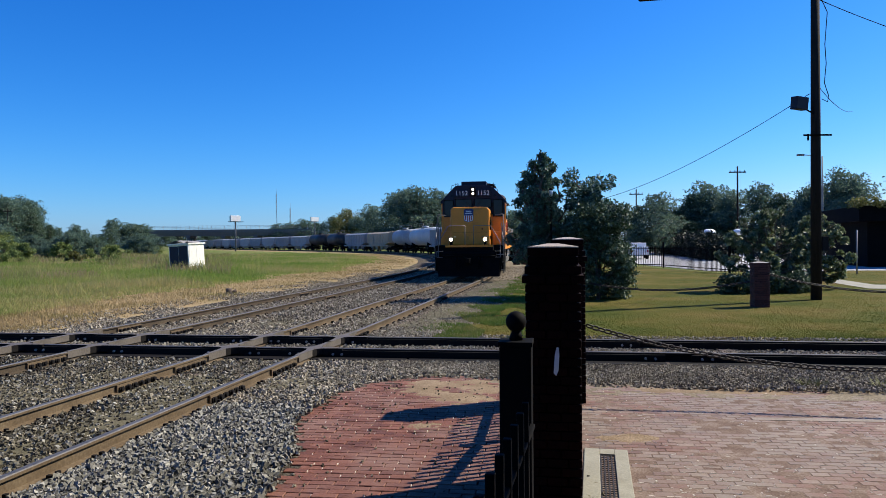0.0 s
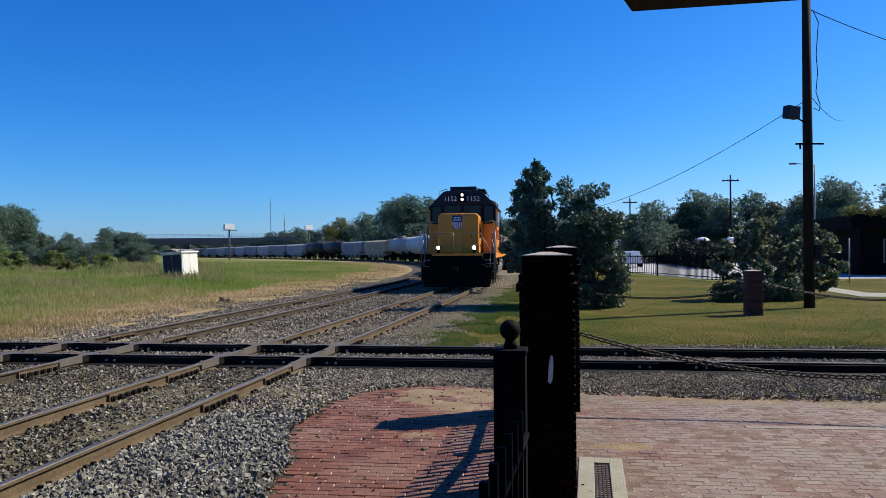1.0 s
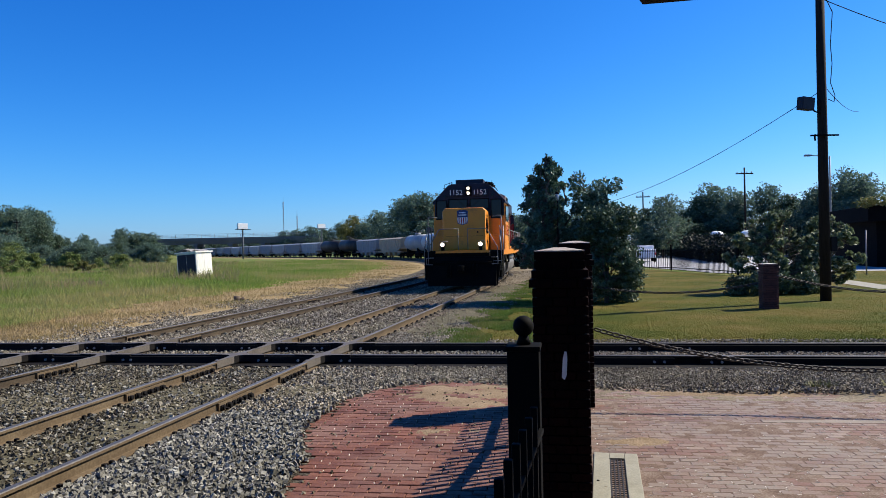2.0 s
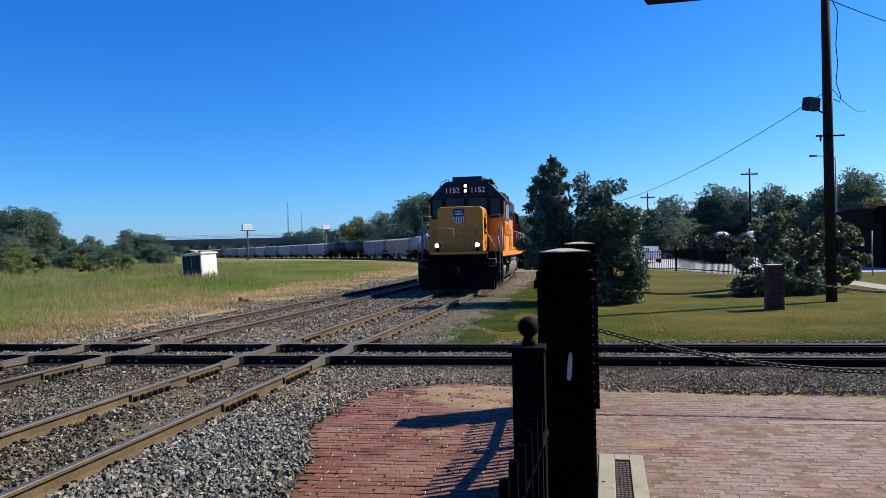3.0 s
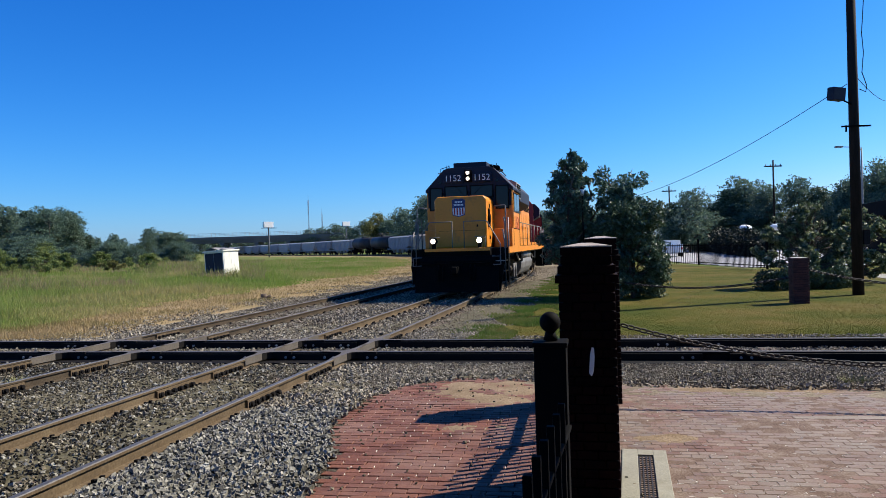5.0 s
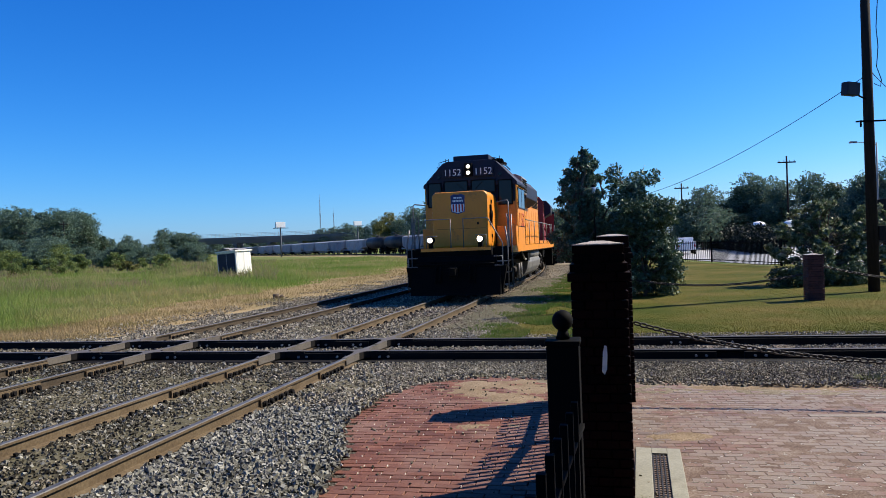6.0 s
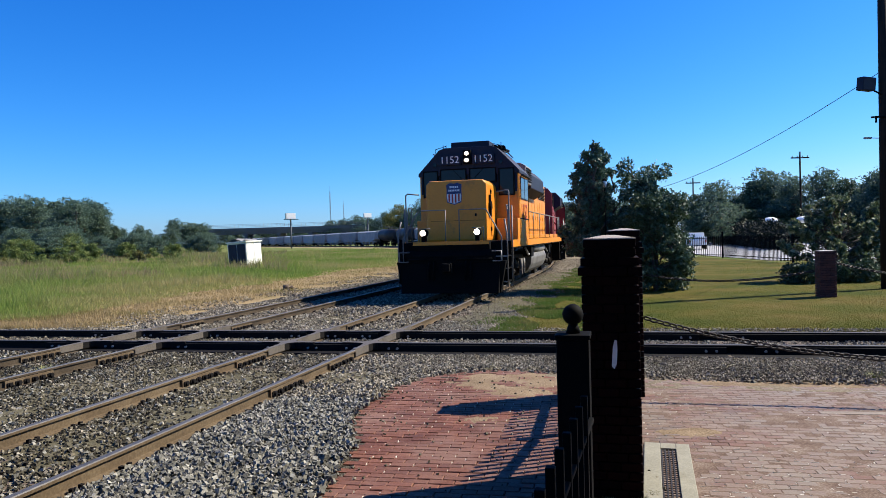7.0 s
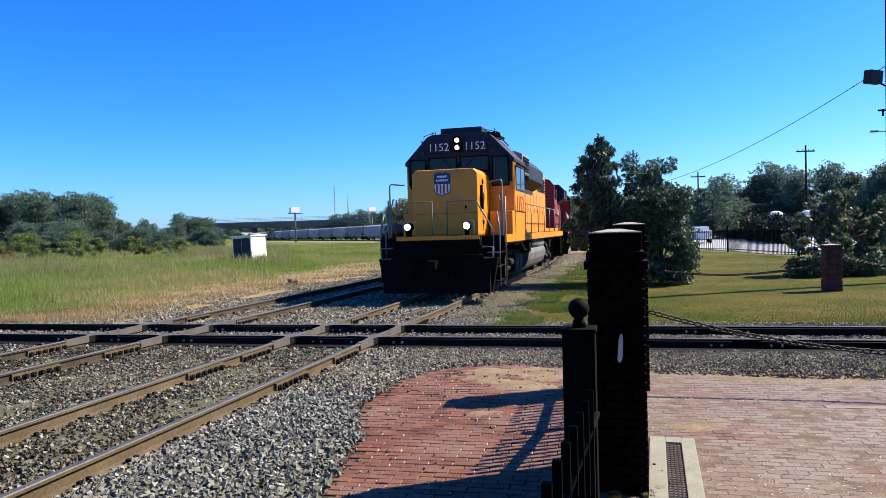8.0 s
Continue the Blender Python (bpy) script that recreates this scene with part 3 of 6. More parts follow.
for _ in range(15000):      # stones strewn over the dry verge
    s = -9 + 50 * rng.random() ** 1.4
    u = -6.2 - 2.3 * rng.random() ** 2.4
    p, a = line(s, u)
    if noise.noise(Vector((p.x * 0.6, p.y * 0.6, 3))) > -0.15 and abs(p.y - cross_y(p.x)) > 0.9:
        far_worn.append((p.x, p.y, -0.02 + 0.02 * rng.random()))
pebbles = []
for _ in range(26000):
    x = rng.uniform(-1.5, 9)
    y = cross_y(x) - 1.13 - 2.0 * rng.random()
    if not brick_limit(x, y - 0.12):
        pebbles.append((x, y, 0.012 + 0.02 * rng.random()))
stones("gravel_stones_small", pebbles, 0.008, 0.019, M_STONE_FAR, "small pale gravel along the edge of the paving")
stones("ballast_stones_sunned", sunned, 0.014, 0.031, M_STONE_FAR, "pale sunlit ballast stones by the crossing")
stones("ballast_stones", near_grey, 0.017, 0.034, M_STONE, "loose angular grey ballast stones beside the rails")
loose = []
for _ in range(420):
    x, y = rng.uniform(-1.6, 1.2), rng.uniform(5.0, 10.0)
    if brick_limit(x, y) and rng.random() < 0.25 + 0.15 * (y - 5) + (0.4 if x < -1.0 else 0):
        loose.append((x, y, 0.008))
stones("loose_stones", loose, 0.005, 0.019, M_STONE_OLD, "small loose stones scattered on the brick paving")


def dirt_patch(cx, cy, rx, ry, turn, seed, label, z=0.0, mat=M_DIRT):
    """A thin uneven drift of sand that thins out into the joints."""
    n = 34
    vs, fs = [], []
    for i in range(n):
        for j in range(n):
            u, v = (i / (n - 1) - 0.5) * 2, (j / (n - 1) - 0.5) * 2
            x, y = u * rx, v * ry
            r = math.hypot(u, v) + 0.55 * noise.noise(Vector((x * 2.1, y * 2.1, seed))) + 0.25 * noise.noise(Vector((x * 7, y * 7, seed)))
            vs.append((x, y, 0.006 - 0.022 * max(0.0, r - 0.25) + 0.004 * noise.noise(Vector((x * 16, y * 16, seed)))))
    for i in range(n - 1):
        for j in range(n - 1):
            fs.append((i * n + j, (i + 1) * n + j, (i + 1) * n + j + 1, i * n + j + 1))
    o = raw("sand_drift", vs, fs, mat, smooth=True)
    o.matrix_basis = pose(cx, cy, z, 0, 0, turn)
    return tagged(o, label, "sand", "sand drifts")


dirt_patch(0.25, 9.35, 1.3, 0.75, -6, 2.0, "thin tan sand drift over brick paving beside gravel")
dirt_patch(0.35, 8.75, 0.95, 0.5, -6, 3.0, "yellowish sand drift over brick paving near a post")
dirt_patch(-0.1, 7.35, 0.8, 0.28, -6, 5.0, "thin tan sand drift in a hollow of the paving", -0.004)
for s, off, ln, sd in ((-4.4, 0.15, 0.9, 21.0), (-2.6, -0.3, 0.7, 22.0), (-3.2, -3.9, 0.9, 24.0), (-2.2, 1.35, 0.5, 25.0), (-5.0, -2.0, 1.0, 26.0)):
    p, a = line(s, off)
    dirt_patch(p.x, p.y, 0.5, ln, -math.degrees(a), sd, "grey-brown fines settled between the ballast stones", 0.014, M_FINES)
for s, off, wd, ln, sd in ((-5.6, -0.25, 0.6, 0.8, 51.0), (-3.6, 0.2, 0.55, 1.0, 52.0), (-2.3, -0.1, 0.5, 0.6, 53.0), (-4.4, -4.1, 0.6, 0.9, 54.0), (-2.6, -3.8, 0.6, 0.8, 55.0),
                           (-3.4, -2.1, 0.8, 0.9, 56.0), (-2.0, -1.7, 0.6, 0.5, 57.0), (3.2, -0.1, 0.5, 1.0, 58.0), (5.6, 0.2, 0.5, 1.4, 59.0), (4.6, -2.0, 0.7, 1.2, 60.0)):
    p, a = line(s, off)
    dirt_patch(p.x, p.y, wd, ln, -math.degrees(a), sd, "olive-brown fines lying over the ballast stones", 0.008, M_FINES)
for cx, cy, rx, ry, sd in ((2.6, 10.15, 2.2, 0.5, 31.0), (6.2, 9.65, 2.4, 0.5, 32.0), (0.1, 10.5, 1.3, 0.45, 33.0)):
    dirt_patch(cx, cy, rx, ry, -8.2, sd, "tan dirt and fines among the gravel by the crossing rails", 0.012, M_FINES)
for s, ln, sd in ((4.2, 1.6, 41.0), (8.0, 2.4, 42.0), (13.5, 3.2, 43.0), (20.5, 4.0, 44.0)):
    p, a = line(s, 1.85)
    dirt_patch(p.x, p.y, 0.75, ln, -math.degrees(a), sd, "tan dirt and fines on the gravel shoulder", 0.012, M_FINES)
dirt_patch(3.4, 8.9, 2.6, 0.3, -9, 8.0, "thin tan sand drift along the edge of the paving", -0.003)
dirt_patch(1.75, 6.9, 0.5, 0.35, 0, 11.0, "yellowish sand drift beside the drain", -0.0035)
stones("ballast_stones_worn", worn, 0.013, 0.028, M_STONE_OLD, "weathered brown-grey ballast stones between the rails")
stones("ballast_stones_oiled", oiled, 0.013, 0.028, M_STONE_OIL, "dark oil-stained ballast stones along the second track")
side_far = far_worn[::3]
stones("gravel_stones", side_far, 0.02, 0.04, M_STONE_TAN, "pale tan stones among the ballast of the far tracks")
del far_worn[::3]
stones("ballast_stones_worn", far_worn, 0.022, 0.045, M_STONE_FAR, "weathered brown-grey ballast stones along the tracks")
stones("gravel_stones", side_tan, 0.012, 0.026, M_STONE_TAN, "pale tan gravel stones along the side of the track")

# ------------------------------------------------------------------ brick posts, fence, chains
def brick_post(name, label, w, courses, mat, at, cap=True, group="brick posts", deep=None):
    """A brick pier with corbelled head: every brick is a part."""
    t = thing(name, label, "post", group, at)
    deep = deep or w
    ch, gap, bw = 0.0667, 0.0097, 0.092
    core = B()
    box(core, -w / 2 + 0.03, w / 2 - 0.03, -deep / 2 + 0.03, deep / 2 - 0.03, 0, courses * ch)
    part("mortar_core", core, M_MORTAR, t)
    lay = {}
    for c in range(courses):
        top = courses - 1 - c
        grow = 0.0 if not cap or top > 4 else (-0.018, -0.018, 0.004, 0.022, 0.0)[top]
        for q in range(4):
            along, across = (w, deep) if q % 2 == 0 else (deep, w)
            along, across = along + 2 * grow, across + 2 * grow
            n = max(2, round(along / 0.22))
            hl = (along - bw - n * gap) / n
            key = round(hl, 4)
            if key not in lay:
                bm = B()
                box(bm, -hl / 2, hl / 2, -bw / 2, bw / 2, 0, ch - gap, 0.004)
                lay[key] = meshed(bm, "brick", mat)
            for k in range(n):
                o = new("brick", lay[key])
                o.parent = t
                cx = -along / 2 + hl / 2 + k * (hl + gap)
                o.matrix_basis = Matrix.Rotation(math.pi / 2 * q, 4, "Z") @ Matrix.Translation((cx if c % 2 == 0 else -cx, -across / 2 + bw / 2, c * ch))
    h = courses * ch
    bm = B()
    e = 0.016 if cap else 0.008
    hw, hd = w / 2 - e, deep / 2 - e
    for z0, z1, k0, k1 in ((h - gap, h - 0.003, 1.0, 1.0), (h - 0.003, h + 0.02, 1.0, 0.25)):
        lo = [bm.verts.new((x * hw * k0, y * hd * k0, z0)) for x, y in ((-1, -1), (1, -1), (1, 1), (-1, 1))]
        hi = [bm.verts.new((x * hw * k1, y * hd * k1, z1)) for x, y in ((-1, -1), (1, -1), (1, 1), (-1, 1))]
        for a in range(4):
            bm.faces.new((lo[a], lo[(a + 1) % 4], hi[(a + 1) % 4], hi[a]))
        bm.faces.new(hi)
    part("cap", bm, M_CAP, t, "pale crowned mortar cap")
    return t


POST_A = pose(0.849, 5.456, 0, 0, 0, -9)
POST_B = pose(1.500, 8.53, 0, 0, 0, -9)
brick_post("brick_post", "tall dark red brick post with a corbelled head, shade put into its colour", 0.40, 28, M_POSTBRICK_SHADED, POST_A, deep=0.68)
brick_post("brick_post", "tall dark red brick post with a corbelled head, behind another, shade put into its colour", 0.40, 29, M_POSTBRICK_SHADED, POST_B)

bm = B()
prism(bm, [(-0.016, -0.085), (0.004, -0.105), (0.018, -0.065), (0.017, 0.04), (0.010, 0.10), (-0.006, 0.105), (-0.016, 0.05)], -0.002, 0.002, "y")
stick = part("sticker", bm, M_WHITE)
stick.matrix_basis = pose(0.817, 5.112, 1.036, 0, 4, -9)
tagged(stick, "small weathered white paper sticker on the brick post", "sticker")


def iron_fence(a, b, label, height=1.0, pitch=0.115, top=0.03, wide=0.011, drop=0.0):
    a, b = Vector(a), Vector(b)
    d = b - a
    L = d.length
    t = thing("iron_fence", label, "fence", "iron fences", pose(a.x, a.y, 0, 0, 0, math.degrees(math.atan2(d.y, d.x))))
    for z in (0.14,):
        bm = B()
        box(bm, 0, L, -0.02, 0.02, z - 0.02, z + 0.02, 0.004)
        part("rail", bm, M_IRON, t)
    bm = B()
    box(bm, 0, L, -top / 2, top / 2, height - 0.03 - drop, height - 0.002 - drop, 0.006)
    part("top_rail", bm, M_IRON, t)
    pk = B()
    box(pk, -wide, wide, -wide, wide, 0.05, height + 0.012, 0.005)
    pk = meshed(pk, "picket", M_IRON)
    for i in range(int(L / pitch)):
        o = new("picket", pk)
        o.parent = t
        o.matrix_basis = pose(0.06 + i * pitch, 0, 0)
    return t


iron_fence((0.0, 1.95), (0.54, 4.30), "black iron picket fence running up to a brick post", pitch=0.245, wide=0.019, drop=0.2)
iron_fence((0.90, 5.82), (1.25, 7.0), "black iron picket fence between two brick posts", height=1.22, top=0.09, wide=0.016, drop=0.30)
iron_fence((1.26, 7.1), (1.44, 8.31), "black iron picket fence section behind a brick post", height=1.22, top=0.09, wide=0.016, drop=0.30)
bm = B()
box(bm, -0.04, 0.04, -0.04, 0.04, 0, 1.02, 0.006)
box(bm, -0.05, 0.05, -0.05, 0.05, 1.02, 1.04, 0.004)
o = part("fence_post", bm, M_IRON)
o.matrix_basis = pose(1.255, 7.05, 0, 0, 0, -10)
tagged(o, "black iron fence post joining two fence sections", "post")


def newel(x, y, label):
    t = thing("newel_post", label, "post", "", pose(x, y, 0, 0, 0, -10))
    bm = B()
    box(bm, -0.098, 0.098, -0.098, 0.098, 0, 1.26, 0.008)
    part("shaft", bm, M_IRON, t)
    bm = B()
    box(bm, -0.106, 0.106, -0.106, 0.106, 1.26, 1.29, 0.006)
    rod(bm, (0, 0, 1.295), (0, 0, 1.35), 0.045, 14, 0.028)
    part("cap", bm, M_IRON, t)
    bm = B()
    ball(bm, (0, 0, 1.405), 0.065, 20, 14)
    part("ball_finial", bm, M_IRON, t)
    return t


newel(0.455, 4.42, "black iron newel post with a round ball finial")


def chain(a, b, sag, label, link=0.10, wire=0.011):
    a, b = Vector(a), Vector(b)
    t = thing("chain", label, "chain", "post chains", Matrix.Translation(a))
    d = b - a
    n = int((d.length + 8 * sag * sag / (3 * d.length)) / (link * 0.72))
    bm = B()
    ring = []
    hl, hw = link / 2 - wire, 0.026
    for k in range(12):
        w = 2 * math.pi * k / 12
        cx = (hl - hw) * (1 if math.cos(w) > 0 else -1) + hw * math.cos(w)
        ring.append(Vector((cx, hw * math.sin(w), 0)))
    tube(bm, ring, wire, 6, True)
    me = meshed(bm, "link", M_CHAIN)
    for i in range(n):
        u = (i + 0.5) / n
        p = d * u - Vector((0, 0, 4 * sag * u * (1 - u)))
        slope = d - Vector((0, 0, 4 * sag * (1 - 2 * u)))
        q = slope.to_track_quat("X", "Z").to_matrix().to_4x4()
        o = new("link", me)
        o.parent = t
        o.matrix_basis = Matrix.Translation(p) @ q @ Matrix.Rotation(math.radians(45 if i % 2 else -45), 4, "X")
    return t


chain((1.71, 8.46, 0.90), (7.4, 7.12, 0.9), 0.43, "heavy rusty steel chain hanging between posts")

# low posts on the lawn with chains between them
LOW = [(9.0, 20.15), (3.7, 23.0), (14.6, 17.2)]
for x, y in LOW:
    brick_post("low_brick_post", "low red brick post standing on the lawn", 0.42, 19, M_POSTBRICK2, pose(x, y, 0, 0, 0, -6), False, "low brick posts")
chain((8.7, 20.15, 0.72), (3.9, 22.9, 0.75), 0.32, "rusty steel chain between low brick posts", 0.13, 0.016)
chain((9.16, 20.05, 0.95), (14.4, 17.3, 0.95), 0.45, "rusty steel chain between low brick posts", 0.13, 0.016)


# ------------------------------------------------------------------ drain and slabs in the paving
def drain():
    t = thing("drain_channel", "pale concrete drain strip with a dark slotted grating", "drain", "", pose(1.47, 6.44, 0, 0, 0, -12))
    bm = B()
    box(bm, -0.19, -0.055, -4, 0, -0.1, 0.012, 0.006)
    box(bm, 0.075, 0.19, -4, 0, -0.1, 0.012, 0.006)
    box(bm, -0.055, 0.075, -0.16, 0, -0.1, 0.012, 0.006)
    part("concrete_edge", bm, M_CONCRETE, t)
    bm = B()
    box(bm, -0.053, 0.073, -4, -0.162, -0.1, -0.03)
    part("trough", bm, M_TARRED, t, "dark channel under the grating")
    bm = B()
    for i in range(5):
        x = -0.052 + i * 0.0305
        box(bm, x, x + 0.011, -4, -0.165, -0.012, 0.004)
    for i in range(60):
        y = -0.18 - i * 0.05
        box(bm, -0.052, 0.073, y - 0.009, y, -0.014, 0.003)
    part("grating", bm, M_CHAIN, t, "rusty slotted iron grating")
    return t


drain()
bm = B()
box(bm, 0, 5.2, -0.06, 0.06, -0.06, 0.003, 0.006)
o = part("concrete_slab", bm, M_SLAB)
o.matrix_basis = pose(3.27, 7.53, 0, 0, 0, -6)
tagged(o, "narrow pale concrete strip set flush in the brick paving", "slab")


def weed(x, y, r, seed, name="weed"):
    g = np.random.default_rng(seed)
    n = 160
    a, q = g.uniform(0, 2 * np.pi, n), r * np.sqrt(g.random(n))
    h = g.uniform(0.4, 1.0, n) * r * 0.8
    c = np.stack([np.cos(a) * q, np.sin(a) * q, np.zeros(n)], 1)
    t = c * 1.5 + np.stack([g.normal(0, 0.01, n), g.normal(0, 0.01, n), h], 1)
    w = np.stack([-np.sin(a), np.cos(a), np.zeros(n)], 1) * 0.006
    v = np.stack([c - w, c + w, t], 1).reshape(-1, 3)
    o = raw(name, v.tolist(), np.arange(n * 3).reshape(-1, 3).tolist(), G_WEED)
    o.matrix_basis = pose(x, y, -0.005)
    return tagged(o, "small yellow-green weed tuft growing in the gravel", "weed", "weeds")


G_WEED = surface("weed_leaf", [(0.3, (0.10, 0.12, 0.03)), (0.7, (0.28, 0.26, 0.10))], 0.8, bump=0)
for k, (x, y, r) in enumerate(((4.75, 9.15, 0.16), (5.65, 8.95, 0.2), (0.98, 5.06, 0.05), (0.74, 5.04, 0.05), (1.08, 5.2, 0.035), (-6.9, 10.4, 0.15))):
    weed(x, y, r, 60 + k)
# ------------------------------------------------------------------ locomotive
GAUGE_HALF = 0.7535
WHEEL_R = 0.51


def text_mesh(body, size, depth=0.006):
    c = bpy.data.curves.new("writing", "FONT")
    c.body, c.size, c.extrude, c.align_x, c.align_y = body, size, depth, "CENTER", "CENTER"
    c.offset = -0.006 * size
    o = new("writing", c)
    bpy.context.view_layer.update()
    me = bpy.data.meshes.new_from_object(o.evaluated_get(bpy.context.evaluated_depsgraph_get()))
    bpy.data.objects.remove(o)
    return me


def lettering(body, size, m, parent, mat, name="number"):
    me = text_mesh(body, size)
    me.materials.clear()
    me.materials.append(mat)
    o = new(name, me)
    o.parent = parent
    o.matrix_basis = m
    return o


FACE_FRONT = Matrix.Rotation(math.pi / 2, 4, "Z") @ Matrix.Rotation(math.pi / 2, 4, "X")      # reads from ahead of the train
AXLES = []


def bogie(parent, x, spread, mat=M_BLACK, keyed=False, r=WHEEL_R):
    bm = B()
    for sy in (-1, 1):
        y = sy * 1.02
        prism(bm, [(x - spread - 0.55, 0.42), (x - spread - 0.2, 0.86), (x + spread + 0.2, 0.86), (x + spread + 0.55, 0.42), (x + spread + 0.2, 0.36), (x + spread - 0.35, 0.62), (x - spread + 0.35, 0.62), (x - spread - 0.2, 0.36)],
              y - 0.07, y + 0.07, "y", 0.01)
        for ax in (-spread, spread):
            box(bm, x + ax - 0.17, x + ax + 0.17, y - 0.12, y + 0.12, 0.34, 0.70, 0.02)
            rod(bm, (x + ax, y + sy * 0.12, r), (x + ax, y + sy * 0.22, r), 0.12, 10)
            for k in (-0.35, 0.35):
                rod(bm, (x + ax + k, y + sy * 0.05, 0.62), (x + ax + k, y + sy * 0.05, 0.95), 0.075, 8)
        rod(bm, (x - 0.25, y + sy * 0.12, 0.55), (x + 0.25, y + sy * 0.12, 0.50), 0.10, 10)
    box(bm, x - 0.25, x + 0.25, -1.0, 1.0, 0.6, 0.95)
    bog = part("bogie", bm, mat, parent, "dark greasy bogie frame")
    for ax in (-spread, spread):
        bm = B()
        rod(bm, (0, -0.95, 0), (0, 0.95, 0), 0.08, 10)
        for sy in (-1, 1):
            rod(bm, (0, sy * 0.69, 0), (0, sy * 0.82, 0), r, 28, smooth=False)
            rod(bm, (0, sy * 0.655, 0), (0, sy * 0.69, 0), r + 0.03, 28, smooth=False)
            rod(bm, (0, sy * 0.82, 0), (0, sy * 0.835, 0), r * 0.4, 12)
            for k in range(5):
                w = k * 2 * math.pi / 5
                rod(bm, (0.33 * math.cos(w), sy * 0.82, 0.33 * math.sin(w)), (0.33 * math.cos(w), sy * 0.83, 0.33 * math.sin(w)), 0.05, 8)
        o = part("wheelset", bm, mat, parent)
        o.matrix_basis = pose(x + ax, 0, r)
        if keyed:
            AXLES.append((o, x + ax, r))
    return bog


def railing(parent, pts, r=0.019, name="handrail"):
    bm = B()
    tube(bm, pts, r, 7)
    return part(name, bm, M_STEELRAIL, parent)


def locomotive(name, label, hull, roof, lit=True):
    """Forward is +x, z from the rail head; x = 0 at the front lamps."""
    t = thing(name, label, "locomotive", "locomotives")
    W = 1.58
    REAR = -17.6
    # frame and walkway
    bm = B()
    box(bm, REAR, -0.75, -W, W, 1.36, 1.60, 0.015)
    box(bm, -0.75, 0.12, -1.09, 1.09, 1.36, 1.60, 0.015)
    part("walkway", bm, M_BLACK, t)
    for sy in (-1, 1):
        bm = B()
        box(bm, REAR, -0.76, sy * (W + 0.001) - 0.012, sy * (W + 0.001) + 0.012, 1.40, 1.61)
        part("side_sill", bm, hull, t)
    bm = B()
    box(bm, 0.121, 0.15, -1.09, 1.09, 1.51, 1.61, 0.006)
    part("front_sill", bm, hull, t, "yellow front edge of the walkway")
    bm = B()
    prism(bm, [(-0.6, 1.36), (0.12, 1.36), (0.22, 1.2), (0.15, 0.62), (-0.2, 0.55), (-0.6, 0.7)], -1.25, 1.25, "y", 0.02)
    part("pilot", bm, M_BLACK, t)
    bm = B()      # snow plough
    prism(bm, [(-1.56, 1.05), (1.56, 1.05), (1.40, 0.14), (-1.40, 0.14)], -0.05, 0.22, "x", 0.01)
    prism(bm, [(0.2, 1.0), (0.22, 1.0), (0.46, 0.14), (0.2, 0.14)], -1.38, 1.38, "y", 0.005)
    part("plough", bm, M_BLACK, t)
    bm = B()
    box(bm, 0.1, 0.75, -0.09, 0.09, 0.78, 1.0, 0.03)
    box(bm, 0.42, 0.62, -0.16, 0.12, 0.72, 1.02, 0.04)
    part("coupler", bm, M_BLACK, t)
    for y in (-0.6, -0.45, 0.45, 0.6):
        bm = B()
        tube(bm, [(0.2, y, 1.05), (0.34, y, 0.9), (0.38, y, 0.62), (0.3, y, 0.42)], 0.03, 7)
        part("air_hose", bm, M_BLACK, t)
    # corner steps
    for sx, x0 in ((1, -0.72), (-1, REAR + 0.02)):
        for sy in (-1, 1):
            st = B()
            xa, xb = (x0, x0 + 0.72) if sx > 0 else (x0 - 0.72, x0)
            for k, z in enumerate((0.42, 0.80, 1.15)):
                box(st, xa, xb, sy * 1.12 - 0.0 if sy > 0 else -W, sy * W if sy > 0 else -1.12, z, z + 0.035)
            for xx in (xa, xb - 0.02):
                box(st, xx, xx + 0.02, min(sy * 1.12, sy * W), max(sy * 1.12, sy * W), 0.4, 1.58)
            part("stair", st, M_BLACK, t)
            e = B()
            for k, z in enumerate((0.42, 0.80, 1.15)):
                xe = xb + 0.002 if sx > 0 else xa - 0.012
                box(e, xe, xe + 0.01, min(sy * 1.13, sy * W), max(sy * 1.13, sy * W), z, z + 0.035)
            part("step_edge", e, M_TANKGREY if sy > 0 else M_BLACK, t)
    # short hood (nose)
    bm = B()
    prism(bm, [(-0.94, 1.6), (0.87, 1.6), (0.87, 3.26), (0.76, 3.39), (-0.83, 3.39), (-0.94, 3.28)], -2.95, -0.85, "x", 0.06)
    nose = part("nose", bm, hull, t, "yellow short nose hood")
    for y0, y1 in ((0.871, 0.885), (-0.955, -0.941)):
        bm = B()
        box(bm, -2.4, -1.5, y0, y1, 1.75, 3.15, 0.005)
        part("nose_door", bm, hull, nose)
    for z in (1.95, 2.5, 3.05):
        bm = B()
        box(bm, -1.52, -1.44, 0.872, 0.905, z - 0.06, z + 0.06)
        part("hinge", bm, M_BLACK, nose)
    bm = B()
    rod(bm, (-1.25, 0.87, 2.62), (-1.25, 0.95, 2.62), 0.13, 14)
    box(bm, -1.33, -1.17, 0.87, 0.94, 2.3, 2.56, 0.01)
    box(bm, -1.3, -1.2, 0.87, 0.93, 2.7, 2.95, 0.01)
    part("hand_brake", bm, M_BLACK, nose)
    # shield emblem, a little off the middle
    sh = B()
    pts = [(-0.23, 3.26), (-0.11, 3.31), (0, 3.29), (0.11, 3.31), (0.23, 3.26), (0.22, 3.1), (0.23, 2.88), (0.21, 2.74), (0, 2.67), (-0.21, 2.74), (-0.23, 2.88), (-0.22, 3.1)]
    prism(sh, pts, -0.848, -0.838, "x")
